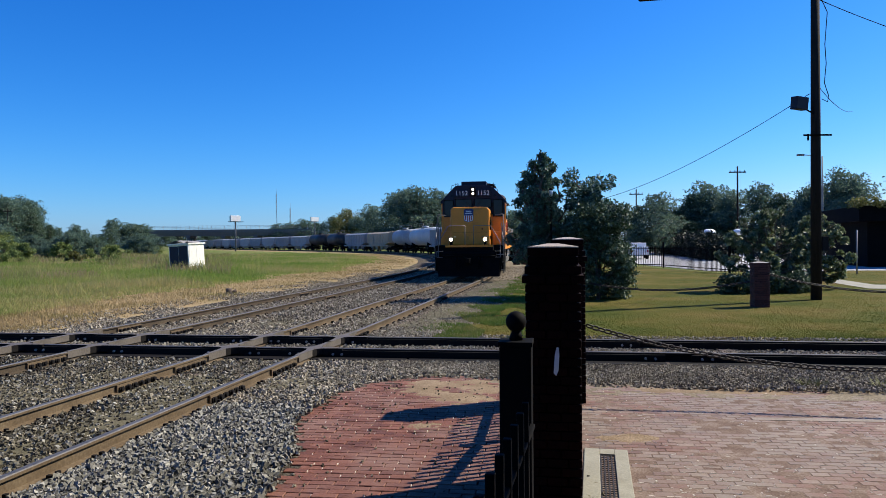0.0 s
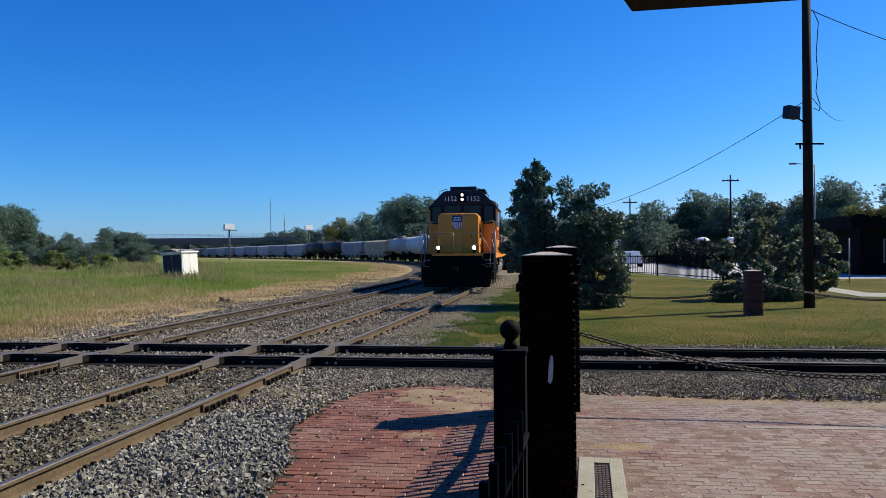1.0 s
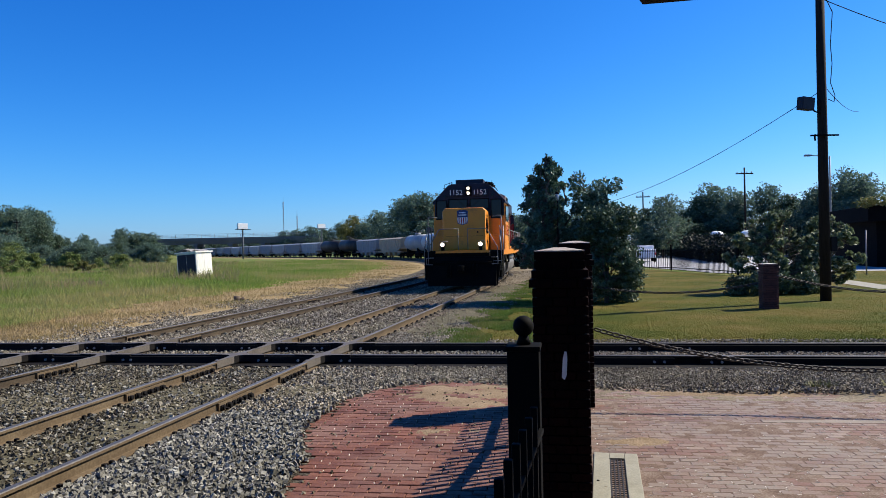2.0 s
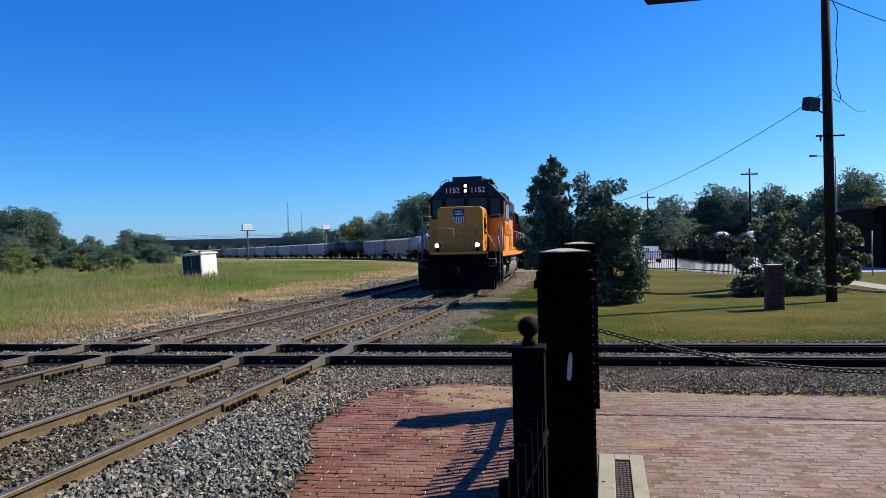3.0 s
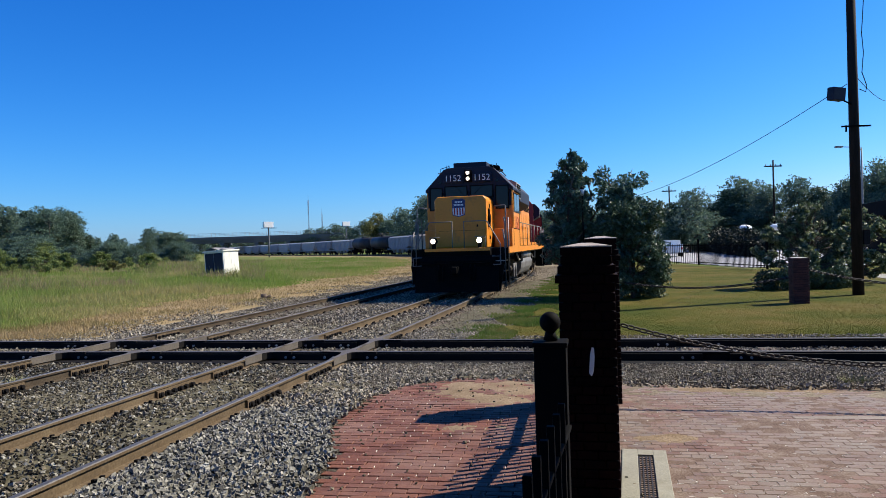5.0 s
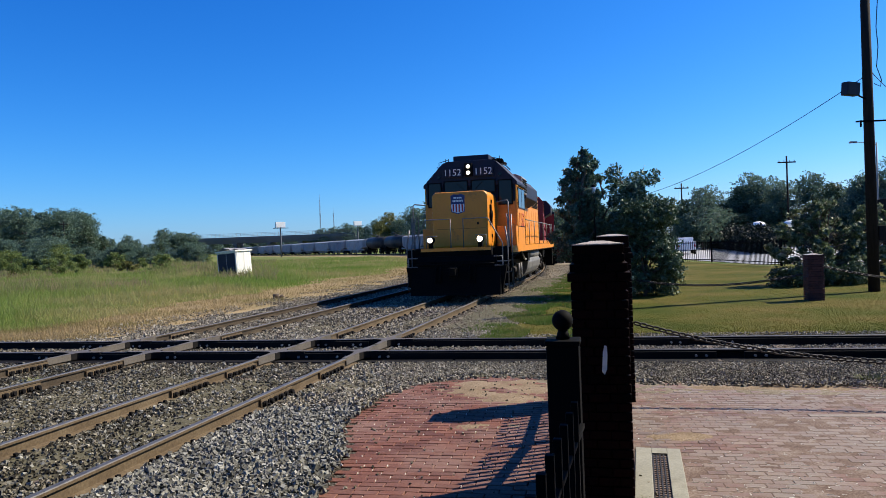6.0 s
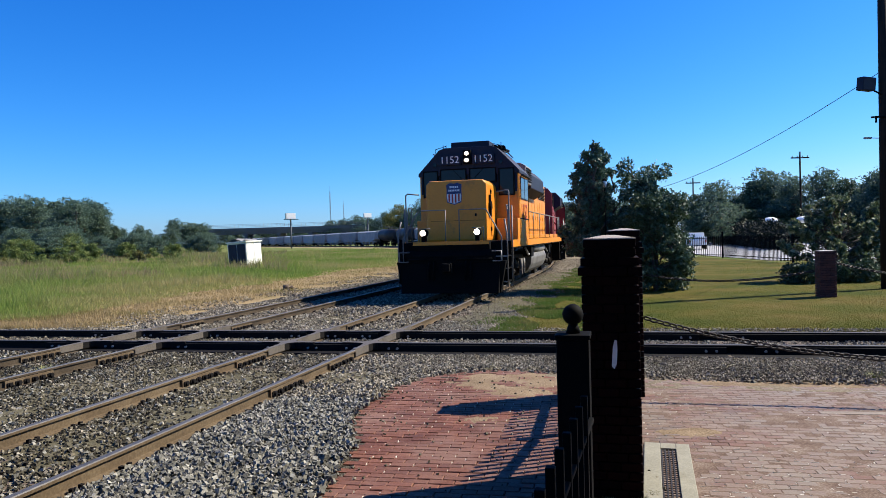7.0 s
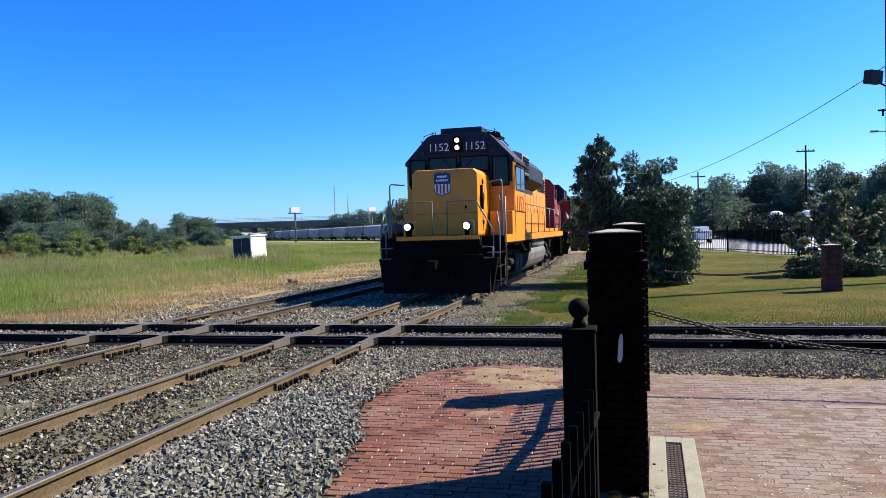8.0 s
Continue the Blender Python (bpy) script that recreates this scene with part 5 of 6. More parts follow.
def tree(name, label, x, y, height, blobs, count, size, leaf, seed, trunk_r=0.12, stems=1, group="", floor=None, shell=0.5, base_z=0.0):
    t = thing(name, label, "bush" if "bush" in name or "shrub" in name else "tree", group, pose(x, y, base_z))
    g = random.Random(seed)
    bm = B()
    for k in range(stems):
        lean = Vector((g.uniform(-0.3, 0.3), g.uniform(-0.3, 0.3), 0)) * (0.3 if stems == 1 else 1.2)
        p, r = Vector((lean.x * 0.3, lean.y * 0.3, -0.05)), trunk_r
        q = None
        for j in range(4):
            q = Vector((lean.x * (j + 1) / 4 * height * 0.35, lean.y * (j + 1) / 4 * height * 0.35, height * 0.62 * (j + 1) / 4)) + Vector((g.uniform(-1, 1), g.uniform(-1, 1), 0)) * height * 0.012
            rod(bm, p, q, r, 8, r * 0.78)
            p, r = q, r * 0.78
    trunk = part("trunk", bm, M_BARK, t)
    bm = B()
    for b in blobs:
        c = Vector(b[:3])
        start = Vector((c.x * 0.25, c.y * 0.25, min(c.z * 0.7, height * 0.55)))
        mid = start.lerp(c, 0.5) + Vector((g.uniform(-1, 1), g.uniform(-1, 1), g.uniform(-0.5, 1))) * 0.06 * height
        rod(bm, start, mid, trunk_r * 0.45, 6, trunk_r * 0.3)
        rod(bm, mid, c, trunk_r * 0.3, 6, trunk_r * 0.12)
        for k in range(3):
            e = c + Vector((g.uniform(-1, 1) * b[3], g.uniform(-1, 1) * b[4], g.uniform(-0.2, 1) * b[5])) * 0.8
            rod(bm, mid.lerp(c, 0.6), e, trunk_r * 0.16, 5, trunk_r * 0.05)
    part("branching", bm, M_BARK, t)
    v, f = leaf_cloud(blobs, count, size, seed, shell, floor=floor)
    raw("crown", v, f, leaf, t)
    return t


def spread_blobs(seed, n, rx, ry, z0, z1, br, taper=0.0):
    """Ellipsoids filling a crown; taper narrows it upwards."""
    g = random.Random(seed)
    out = []
    for k in range(n):
        u = (k + 0.5) / n
        z = z0 + (z1 - z0) * u
        w = (1 - taper * u) * (0.9 if taper else math.sin(math.pi * min(0.93, 0.18 + 0.75 * u)))
        a = g.uniform(0, 2 * math.pi)
        q = math.sqrt(g.random()) * 0.85
        b = br * g.uniform(0.7, 1.25) * (1 - 0.45 * taper * u)
        out.append((rx * w * q * math.cos(a), ry * w * q * math.sin(a), z, b, b, b * g.uniform(0.65, 0.95)))
    return out


L_DARK = leafy("leaves_dark", [(0.0, (0.024, 0.046, 0.022)), (0.5, (0.052, 0.09, 0.042)), (1.0, (0.115, 0.17, 0.11))], 0.5, through_light=0.16, gloss=0.32)
L_MID = leafy("leaves_mid", [(0.0, (0.032, 0.07, 0.044)), (0.5, (0.066, 0.125, 0.078)), (1.0, (0.15, 0.225, 0.165))], 0.5, through_light=0.16, gloss=0.38)
# near-black leaves: the shade lying on the hedge is in this colour
L_HEDGE_SHADED = leafy("leaves_hedge_shaded", [(0.0, (0.004, 0.009, 0.006)), (1.0, (0.012, 0.022, 0.012))], through_light=0.1)
L_PALE = leafy("leaves_pale", [(0.0, (0.045, 0.07, 0.035)), (0.45, (0.10, 0.14, 0.065)), (0.8, (0.21, 0.24, 0.125)), (1.0, (0.44, 0.46, 0.30))], 0.5, gloss=0.4)
# distance haze is put into this paler, bluish leaf colour
L_FAR_HAZE = leafy("leaves_far_haze", [(0.0, (0.055, 0.10, 0.082)), (0.5, (0.095, 0.155, 0.118)), (1.0, (0.15, 0.205, 0.13))], through_light=0.4)
L_LIGHT = leafy("leaves_light", [(0.0, (0.07, 0.11, 0.03)), (0.5, (0.13, 0.18, 0.05)), (1.0, (0.24, 0.27, 0.09))])
L_OLIVE = leafy("leaves_olive", [(0.0, (0.06, 0.08, 0.02)), (0.5, (0.13, 0.14, 0.04)), (1.0, (0.22, 0.20, 0.07))])

# trees and shrubs on the lawn
CONE = []
for k in range(95):
    u = (k + 0.5) / 95
    girth = 0.98 * math.sin(math.pi * min(1.0, 0.30 + 0.56 * u)) ** 0.9 * (1 - 0.50 * max(0.0, u - 0.35))
    a, q = k * 2.399, (0.25 + 0.95 * ((k * 7) % 10) / 10) * girth * (0.2 if u > 0.95 else 1)
    b = 0.27 * (1 - 0.42 * u)
    CONE.append((q * math.cos(a), q * math.sin(a), 1.35 + 3.55 * u, b, b, b * (1.0 + 0.5 * (k % 4 == 0))))
tree("evergreen_tree", "tall dark green tree standing on the lawn edge", 3.41, 24.6, 5.0, CONE, 34000, 0.06, L_MID, 31, shell=0.2)
tree("leafy_tree", "rounded dark green tree beside a taller one", 4.9, 24.2, 4.5, spread_blobs(5, 20, 1.1, 1.1, 1.2, 4.1, 0.6, 0.35), 20000, 0.065, L_MID, 32)
tree("broad_shrub", "dense dark green shrub reaching down to the grass", 5.12, 23.3, 3.3, spread_blobs(8, 32, 1.7, 1.2, 0.3, 3.0, 0.56, 0.48), 34000, 0.06, L_DARK, 33, 0.06, 4, floor=0.02)
tree("flowering_bush", "large many-stemmed bush with pale sunlit leaves", 12.1, 26.4, 2.8, spread_blobs(11, 130, 2.3, 1.2, 0.3, 2.95, 0.15), 10500, 0.1, L_PALE, 34, 0.04, 6, floor=0.02)
tree("flowering_bush", "large many-stemmed bush with pale leaves by a pole", 14.3, 27.2, 2.7, spread_blobs(12, 100, 1.75, 1.05, 0.3, 2.75, 0.15), 7800, 0.1, L_PALE, 35, 0.04, 5, floor=0.02)
tree("low_shrub", "low dark shrubs at the foot of a larger bush", 11.6, 25.3, 0.8, [(-1.5 + 0.32 * k, 0.3 * math.sin(k * 2.3), 0.28 + 0.08 * (k % 3), 0.34, 0.32, 0.36) for k in range(10)], 9000, 0.06, L_DARK, 36, 0.02, 4, floor=0.0)

# far trees: three kinds, repeated
def far_tree(seed, height, width, leaf, count, size, label):
    return tree("distant_tree", label, 0, -200, height, spread_blobs(seed, 18, width, width, height * 0.12, height * 0.9, height * 0.17), count, size, leaf, seed, height * 0.02, shell=0.55)


KINDS = [far_tree(51, 9, 3.4, L_FAR_HAZE, 15000, 0.15, "dense green distant tree with a rounded crown"),
         far_tree(52, 9, 4.0, L_OLIVE, 14000, 0.15, "broad olive-green distant tree"),
         far_tree(53, 9, 2.6, L_DARK, 14000, 0.15, "dark green distant tree with a narrow crown"),
         far_tree(54, 9, 3.2, L_LIGHT, 8000, 0.14, "airy light green distant tree")]
used = set()


def plant(kind, px, dist, top, wide=1.0, group="distant trees"):
    """A copy of a far tree, by bearing, distance and height of its top."""
    x = (px - 784) / 1255 * dist
    h = (431 - (px - 784) * 0.0087 - top) / 1255 * dist + 1.9
    k = h / 11.0
    m = pose(x, dist, -0.05, 0, 0, (px * 37) % 360) @ Matrix.Diagonal((k * wide, k * wide, k, 1))
    if kind not in used:
        used.add(kind)
        KINDS[kind].matrix_basis = m
        KINDS[kind]["group"] = group
        return KINDS[kind]
    o = copy_thing(KINDS[kind], m)
    o["group"] = group
    return o


g = random.Random(77)
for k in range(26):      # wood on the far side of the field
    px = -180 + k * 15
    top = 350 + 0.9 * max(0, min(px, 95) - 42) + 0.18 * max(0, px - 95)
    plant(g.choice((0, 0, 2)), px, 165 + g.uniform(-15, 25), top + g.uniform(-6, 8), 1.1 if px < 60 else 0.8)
for k in range(26):      # low scrub in front of it
    px = -170 + k * 18
    plant(g.choice((0, 3, 3)), px, 118 + g.uniform(-12, 20), (405 if px < 60 else 420) + g.uniform(-8, 6), 1.5)
for px, d, top, k, w in ((125, 200, 373, 3, 0.62), (198, 210, 390, 0, 1.0), (232, 215, 397, 0, 1.5), (246, 215, 399, 0, 1.4), (262, 190, 413, 3, 1.7), (282, 200, 416, 3, 1.5),
                         (490, 330, 398, 0, 1.2), (508, 330, 396, 0, 1.2), (535, 330, 391, 0, 1.3), (560, 340, 392, 2, 1.3), (585, 280, 385, 0, 1.1), (603, 260, 374, 1, 1.0), (622, 265, 374, 1, 1.1), (638, 260, 385, 0, 1.1),
                         (660, 230, 366, 0, 1.0), (676, 215, 356, 3, 1.1), (700, 200, 348, 0, 1.1), (725, 180, 340, 0, 1.1), (745, 170, 334, 0, 1.1), (768, 175, 340, 0, 1.1), (800, 180, 352, 0, 1.2), (850, 160, 370, 0, 1.2),
                         (885, 120, 385, 0, 1.0), (903, 110, 374, 0, 1.2), (925, 120, 385, 1, 1.2), (940, 130, 372, 0, 1.2), (970, 110, 380, 0, 1.2), (1010, 110, 375, 0, 1.2), (1060, 110, 370, 0, 1.2),
                         (1105, 100, 372, 0, 1.0), (1132, 95, 358, 2, 0.8), (1160, 95, 345, 0, 1.1), (1182, 105, 378, 2, 1.5), (1200, 106, 362, 2, 1.1), (1222, 108, 338, 2, 1.0), (1244, 108, 328, 0, 1.0), (1262, 105, 345, 2, 1.2), (1225, 98, 388, 2, 2.2), (1255, 98, 388, 2, 2.2), (1195, 100, 392, 2, 2.2), (1285, 100, 385, 2, 2.0),
                         (1292, 100, 338, 0, 1.0), (1320, 110, 315, 3, 0.9), (1340, 105, 318, 3, 0.8), (1358, 100, 328, 0, 0.9), (1385, 95, 336, 2, 1.0), (1408, 90, 326, 3, 0.9), (1430, 90, 335, 0, 1.0), (1455, 88, 330, 0, 1.0),
                         (1478, 85, 306, 0, 0.9), (1500, 85, 318, 0, 1.1), (1525, 80, 330, 3, 1.0), (1548, 72, 310, 3, 1.0), (1585, 58, 245, 3, 0.85), (1640, 60, 300, 0, 1.0), (1700, 60, 310, 0, 1.1), (1760, 60, 320, 0, 1.2),
                         (1330, 95, 392, 2, 1.9), (1380, 92, 392, 2, 1.9), (1430, 90, 390, 2, 1.9)):
    plant(k, px, d, top, w)

for k in range(15):      # low wood behind the bridge
    plant((0, 0, 2)[k % 3], 284 + 16 * k, 420 + 12 * (k % 4), 414 + 4 * math.sin(k * 1.9), 2.0)
for x, y, h, r in ((-70.5, 112.0, 4.4, 3.0), (-76.0, 108.0, 3.8, 2.6), (-49.5, 92.0, 2.7, 1.3), (-57.0, 96.0, 2.6, 1.8), (-84.0, 110.0, 4.6, 3.0)):
    tree("field_bush", "sunlit light green bush at the edge of the field", x, y, h, spread_blobs(int(-x), 16, r, r, 0.5, h - 0.6, h * 0.22), 7000, 0.11, L_LIGHT, int(-x), 0.05, 3, "field bushes", floor=0.0)

for k in range(8):      # overgrown edge of the field
    x, y = -68.0 + 4.3 * k + 1.5 * math.sin(k * 2.1), 76.0 + 5.0 * math.sin(k * 1.3)
    h, r = 2.3 + 0.75 * math.sin(k * 1.7 + 0.5), 2.4 + 0.6 * math.sin(k * 2.9)
    tree("field_bush", "overgrown yellow-green bush at the edge of the field", x, y, h, spread_blobs(200 + k, 22, r, r, 0.25, h - 0.35, h * 0.17), 6500, 0.085, L_LIGHT if k % 3 else L_OLIVE, 200 + k, 0.04, 3, "field bushes", floor=0.0, shell=0.3)

# grasses
def grass(name, spots, lo, hi, wide, mat, label, seed):
    """Blades; a spot may carry its own growth as a fourth number, and far blades are drawn broader."""
    g = np.random.default_rng(seed)
    c = np.array(spots)
    n = len(c)
    h = g.uniform(lo, hi, n) * (c[:, 3] if c.shape[1] > 3 else 1.0)
    a = g.uniform(0, 2 * np.pi, n)
    lean = g.normal(0, 0.35, (n, 2)) * h[:, None]
    w = wide * g.uniform(0.6, 1.4, n) * np.maximum(1.0, c[:, 1] / 30.0)
    dx, dy = np.cos(a) * w, np.sin(a) * w
    z = c[:, 2]
    v = np.stack([np.stack([c[:, 0] - dx, c[:, 1] - dy, z], 1), np.stack([c[:, 0] + dx, c[:, 1] + dy, z], 1),
                  np.stack([c[:, 0] + lean[:, 0], c[:, 1] + lean[:, 1], z + h], 1)], 1).reshape(-1, 3)
    f = np.arange(n * 3).reshape(-1, 3)
    return tagged(raw(name, v.tolist(), f.tolist(), mat), label, "grass", kind="stuff")


G_FIELD = leafy("grass_field", [(0.05, (0.135, 0.22, 0.036)), (0.35, (0.185, 0.255, 0.056)), (0.6, (0.26, 0.27, 0.09)), (0.95, (0.36, 0.30, 0.135))], 0.85, 0.11, 0.5)
G_WEEDS = leafy("tall_field_weeds", [(0.05, (0.17, 0.225, 0.055)), (0.4, (0.23, 0.24, 0.085)), (0.7, (0.25, 0.20, 0.11)), (1.0, (0.34, 0.265, 0.15))], 0.9, 0.35, 0.5)
G_DRY = leafy("grass_dry", [(0.05, (0.19, 0.17, 0.058)), (0.35, (0.27, 0.21, 0.095)), (0.65, (0.335, 0.25, 0.125)), (0.95, (0.40, 0.315, 0.185))], 0.9, 0.3, 0.4)
G_LAWN = leafy("grass_lawn", [(0.05, (0.05, 0.072, 0.009)), (0.45, (0.083, 0.086, 0.014)), (0.75, (0.12, 0.098, 0.024)), (1.0, (0.165, 0.12, 0.05))], 0.85, 0.4, 0.35)
G_VERGE = leafy("verge_weeds", [(0.05, (0.06, 0.12, 0.02)), (0.5, (0.10, 0.15, 0.03)), (1.0, (0.19, 0.17, 0.06))], 0.85, 0.9, 0.4)
g = random.Random(9)
field, dry, lawn, weeds = [], [], [], []
for _ in range(300000):
    d = 16 + 115 * g.random() ** 1.7
    x = g.uniform(-0.82, 0.0) * d
    u = x - line((d - 12) / math.cos(HEAD))[0].x
    wob = noise.noise(Vector((x * 0.13, d * 0.13, 4.0))) + 0.5 * noise.noise(Vector((x * 0.5, d * 0.5, 8.0)))
    if u > -7.0 + 0.5 * wob:
        continue
    edge = -11.2 + 2.6 * wob
    if u > edge:
        if g.random() < 0.8 * min(1.0, (-6.2 - u) / 2.2):
            dry.append((x, d, -0.02, 0.6 + 0.9 * max(0.0, 0.5 + wob) * min(1.0, (-6.5 - u) / 3)))
    else:
        lush = 0.5 + 0.9 * noise.noise(Vector((x * 0.22, d * 0.22, 1.0))) + 0.5 * noise.noise(Vector((x * 0.9, d * 0.9, 2.0)))
        rise = min(1.0, (edge - u) / 5.0)
        tall = noise.noise(Vector((x * 0.09, d * 0.09, 12.0)))
        if d > 34 and x < -0.30 * d and tall > 0.08 and g.random() < 0.4:
            weeds.append((x, d, -0.03, 0.5 + 0.9 * max(0.0, tall + 0.25 * lush)))
        else:
            field.append((x, d, -0.03, 0.45 + 1.5 * rise * max(0.1, lush)))
for _ in range(220000):
    d = 13.2 + 30 * g.random() ** 1.8
    x = g.uniform(0.05, 0.72) * d
    u = x - line((d - 12) / math.cos(HEAD))[0].x
    if u < 2.3 + 0.5 * noise.noise(Vector((d * 0.4, 1, 0))) or d < cross_y(x) + 1.2 + 0.25 * noise.noise(Vector((x * 0.6, 2, 0))):
        continue
    lawn.append((x, d, 0.0))
grass("field_grass", field, 0.10, 0.30, 0.015, G_FIELD, "tall green and yellow field grass", 1)
grass("field_weeds", weeds, 0.35, 1.05, 0.016, G_WEEDS, "tall brownish-green weeds in the field", 4)
grass("dry_grass", dry, 0.04, 0.13, 0.009, G_DRY, "dry straw-coloured grass beside the tracks", 2)
verge = []
for _ in range(60000):
    s = 2.0 + 26 * g.random() ** 1.5
    u = 3.05 + 1.0 * g.gauss(0, 0.6)
    if u < 1.5 or noise.noise(Vector((s * 0.8, u * 1.3, 2))) < -0.12 + 0.35 * max(0.0, 2.6 - u):
        continue
    p = line(s, u)[0]
    if p.y > cross_y(p.x) + 1.3:
        verge.append((p.x, p.y, 0.0))
grass("verge_weeds", verge, 0.02, 0.09, 0.010, G_VERGE, "low green weeds along the gravel edge", 5)
grass("lawn_grass", lawn, 0.008, 0.022, 0.006, G_LAWN, "short mown lawn grass", 3)

# ------------------------------------------------------------------ poles, wires, lamps
def utility_pole(name, label, x, y, h, r, arm=None, at_top=True):
    t = thing(name, label, "utility pole", "utility poles", pose(x, y, 0))
    bm = B()
    rod(bm, (0, 0, -0.1), (0, 0, h), r, 16, r * 0.72)
    part("shaft", bm, M_POLE, t)
    if arm:
        bm = B()
        box(bm, -arm, arm, -0.06, 0.06, h - 0.75, h - 0.62)
        part("crossarm", bm, M_POLE, t)
        for k in (-0.85, -0.3, 0.3, 0.85):
            bm = B()
            rod(bm, (arm * k, 0, h - 0.62), (arm * k, 0, h - 0.45), 0.05, 8)
            part("insulator", bm, M_TANKGREY, t)
    return t


POLE = utility_pole("utility_pole", "tall dark wooden utility pole with a floodlight and brackets", 11.765, 22.35, 11.5, 0.165)
bm = B()
box(bm, -0.47, 0.41, -0.2, -0.16, 5.14, 5.19)
box(bm, -0.34, -0.31, -0.2, -0.14, 5.0, 5.2)
part("bracket", bm, M_BLACK, POLE, "short steel cross bracket")
bm = B()
tube(bm, [(-0.12, -0.1, 5.85), (-0.32, -0.12, 5.95), (-0.38, -0.12, 6.02)], 0.025, 7)
fl_arm = part("floodlight_arm", bm, M_BLACK, POLE)
bm = B()
box(bm, -0.24, 0.24, -0.13, 0.13, -0.2, 0.2, 0.03)
fl = part("floodlight", bm, M_GREY, POLE, "dark grey box floodlight")
fl.matrix_basis = pose(-0.58, -0.15, 6.16, 4, 3, 20)
bm = B()
tube(bm, [(0.14, -0.12, 9.4), (0.3, -0.15, 9.0), (0.22, -0.15, 8.0), (0.26, -0.15, 7.4), (0.2, -0.15, 6.8), (0.33, -0.15, 6.4), (0.3, -0.15, 6.2), (0.13, -0.12, 6.3)], 0.014, 6)
part("cable", bm, M_BLACK, POLE, "loose black cable")
bm = B()
box(bm, 0.14, 0.34, -0.12, 0.12, 1.55, 2.0, 0.02)
part("meter_box", bm, M_POLE, POLE, "dark meter box")

for x, y, h in ((34.1, 82.0, 10.45), (27.3, 100.0, 9.2)):
    utility_pole("utility_pole", "distant wooden utility pole with a crossarm", x, y, h, 0.12, 0.98)
utility_pole("utility_pole", "thin distant pole in front of the far wood", -92.0, 150.0, 10.0, 0.12, 1.0)


def wire(a, b, sag, label, r=0.012):
    a, b = Vector(a), Vector(b)
    bm = B()
    pts = [a.lerp(b, k / 16) - Vector((0, 0, 4 * sag * (k / 16) * (1 - k / 16))) for k in range(17)]
    tube(bm, pts, r, 5)
    o = part("wire", bm, M_BLACK)
    return tagged(o, label, "cable", "overhead wires")


wire((11.6, 22.35, 6.5), (9.0, 40.0, 4.3), 0.4, "thin black overhead wire sloping down from the pole", 0.011)
wire((11.8, 22.3, 9.45), (22.0, 27.0, 8.6), 0.25, "thin black overhead wire", 0.014)
wire((11.8, 22.35, 6.8), (26.0, 45.0, 10.0), 0.3, "thin black overhead wire", 0.012)


def street_lamp():
    t = thing("street_lamp", "grey street lamp with a curved arm", "street lamp", "", pose(33.2, 62.0, 0))
    bm = B()
    rod(bm, (0, 0, 0), (0, 0, 9.2), 0.09, 10, 0.06)
    part("pole", bm, M_TANKGREY, t)
    bm = B()
    tube(bm, [(0, 0, 9.0), (-0.8, 0, 9.25), (-1.7, 0, 9.3)], 0.035, 7)
    part("arm", bm, M_TANKGREY, t)
    bm = B()
    box(bm, -2.2, -1.6, -0.13, 0.13, 9.22, 9.38, 0.04)
    part("head", bm, M_TANKGREY, t)
    return t


street_lamp()


def lantern(x, y, h):
    t = thing("lantern_post", "black post with a white glass lantern among the trees", "street lamp", "", pose(x, y, 0))
    bm = B()
    rod(bm, (0, 0, 0), (0, 0, h - 0.25), 0.035, 10, 0.018)
    rod(bm, (0, 0, 0), (0, 0, 0.5), 0.08, 10, 0.04)
    part("pole", bm, M_IRON, t)
    bm = B()
    rod(bm, (0, 0, h - 0.24), (0, 0, h - 0.04), 0.045, 10, 0.08)
    part("globe", bm, M_WHITE, t, "white lantern glass")
    bm = B()
    rod(bm, (0, 0, h - 0.04), (0, 0, h + 0.06), 0.095, 10, 0.015)
    part("lid", bm, M_IRON, t)
    return t


lantern(3.62, 23.68, 3.66)

# iron fence along the street
def street_fence():
    t = thing("street_fence", "black iron picket fence along the street", "fence", "iron fences")
    for a, b in ((Vector((12.0, 55.5, 0)), Vector((15.6, 50.2, 0))), (Vector((15.6, 50.2, 0)), Vector((16.5, 40.8, 0))), (Vector((16.5, 40.8, 0)), Vector((19.6, 40.0, 0)))):
        d = b - a
        ang = math.degrees(math.atan2(d.y, d.x))
        for z in (0.2, 1.38):
            bm = B()
            box(bm, 0, d.length, -0.02, 0.02, z - 0.025, z + 0.025)
            part("rail", bm, M_IRON, t).matrix_basis = pose(a.x, a.y, 0, 0, 0, ang)
        pk = B()
        box(pk, -0.013, 0.013, -0.013, 0.013, 0.05, 1.5)
        pk = meshed(pk, "picket", M_IRON)
        n = int(d.length / 0.16)
        for i in range(n):
            p = a + d * (i / n)
            o = new("picket", pk)
            o.parent = t
            o.matrix_basis = pose(p.x, p.y, 0, 0, 0, ang)
        bm = B()
        box(bm, -0.05, 0.05, -0.05, 0.05, 0, 1.72)
        ball(bm, (0, 0, 1.76), 0.07, 8, 6)
        part("post", bm, M_IRON, t).matrix_basis = pose(a.x, a.y, 0)
    return t


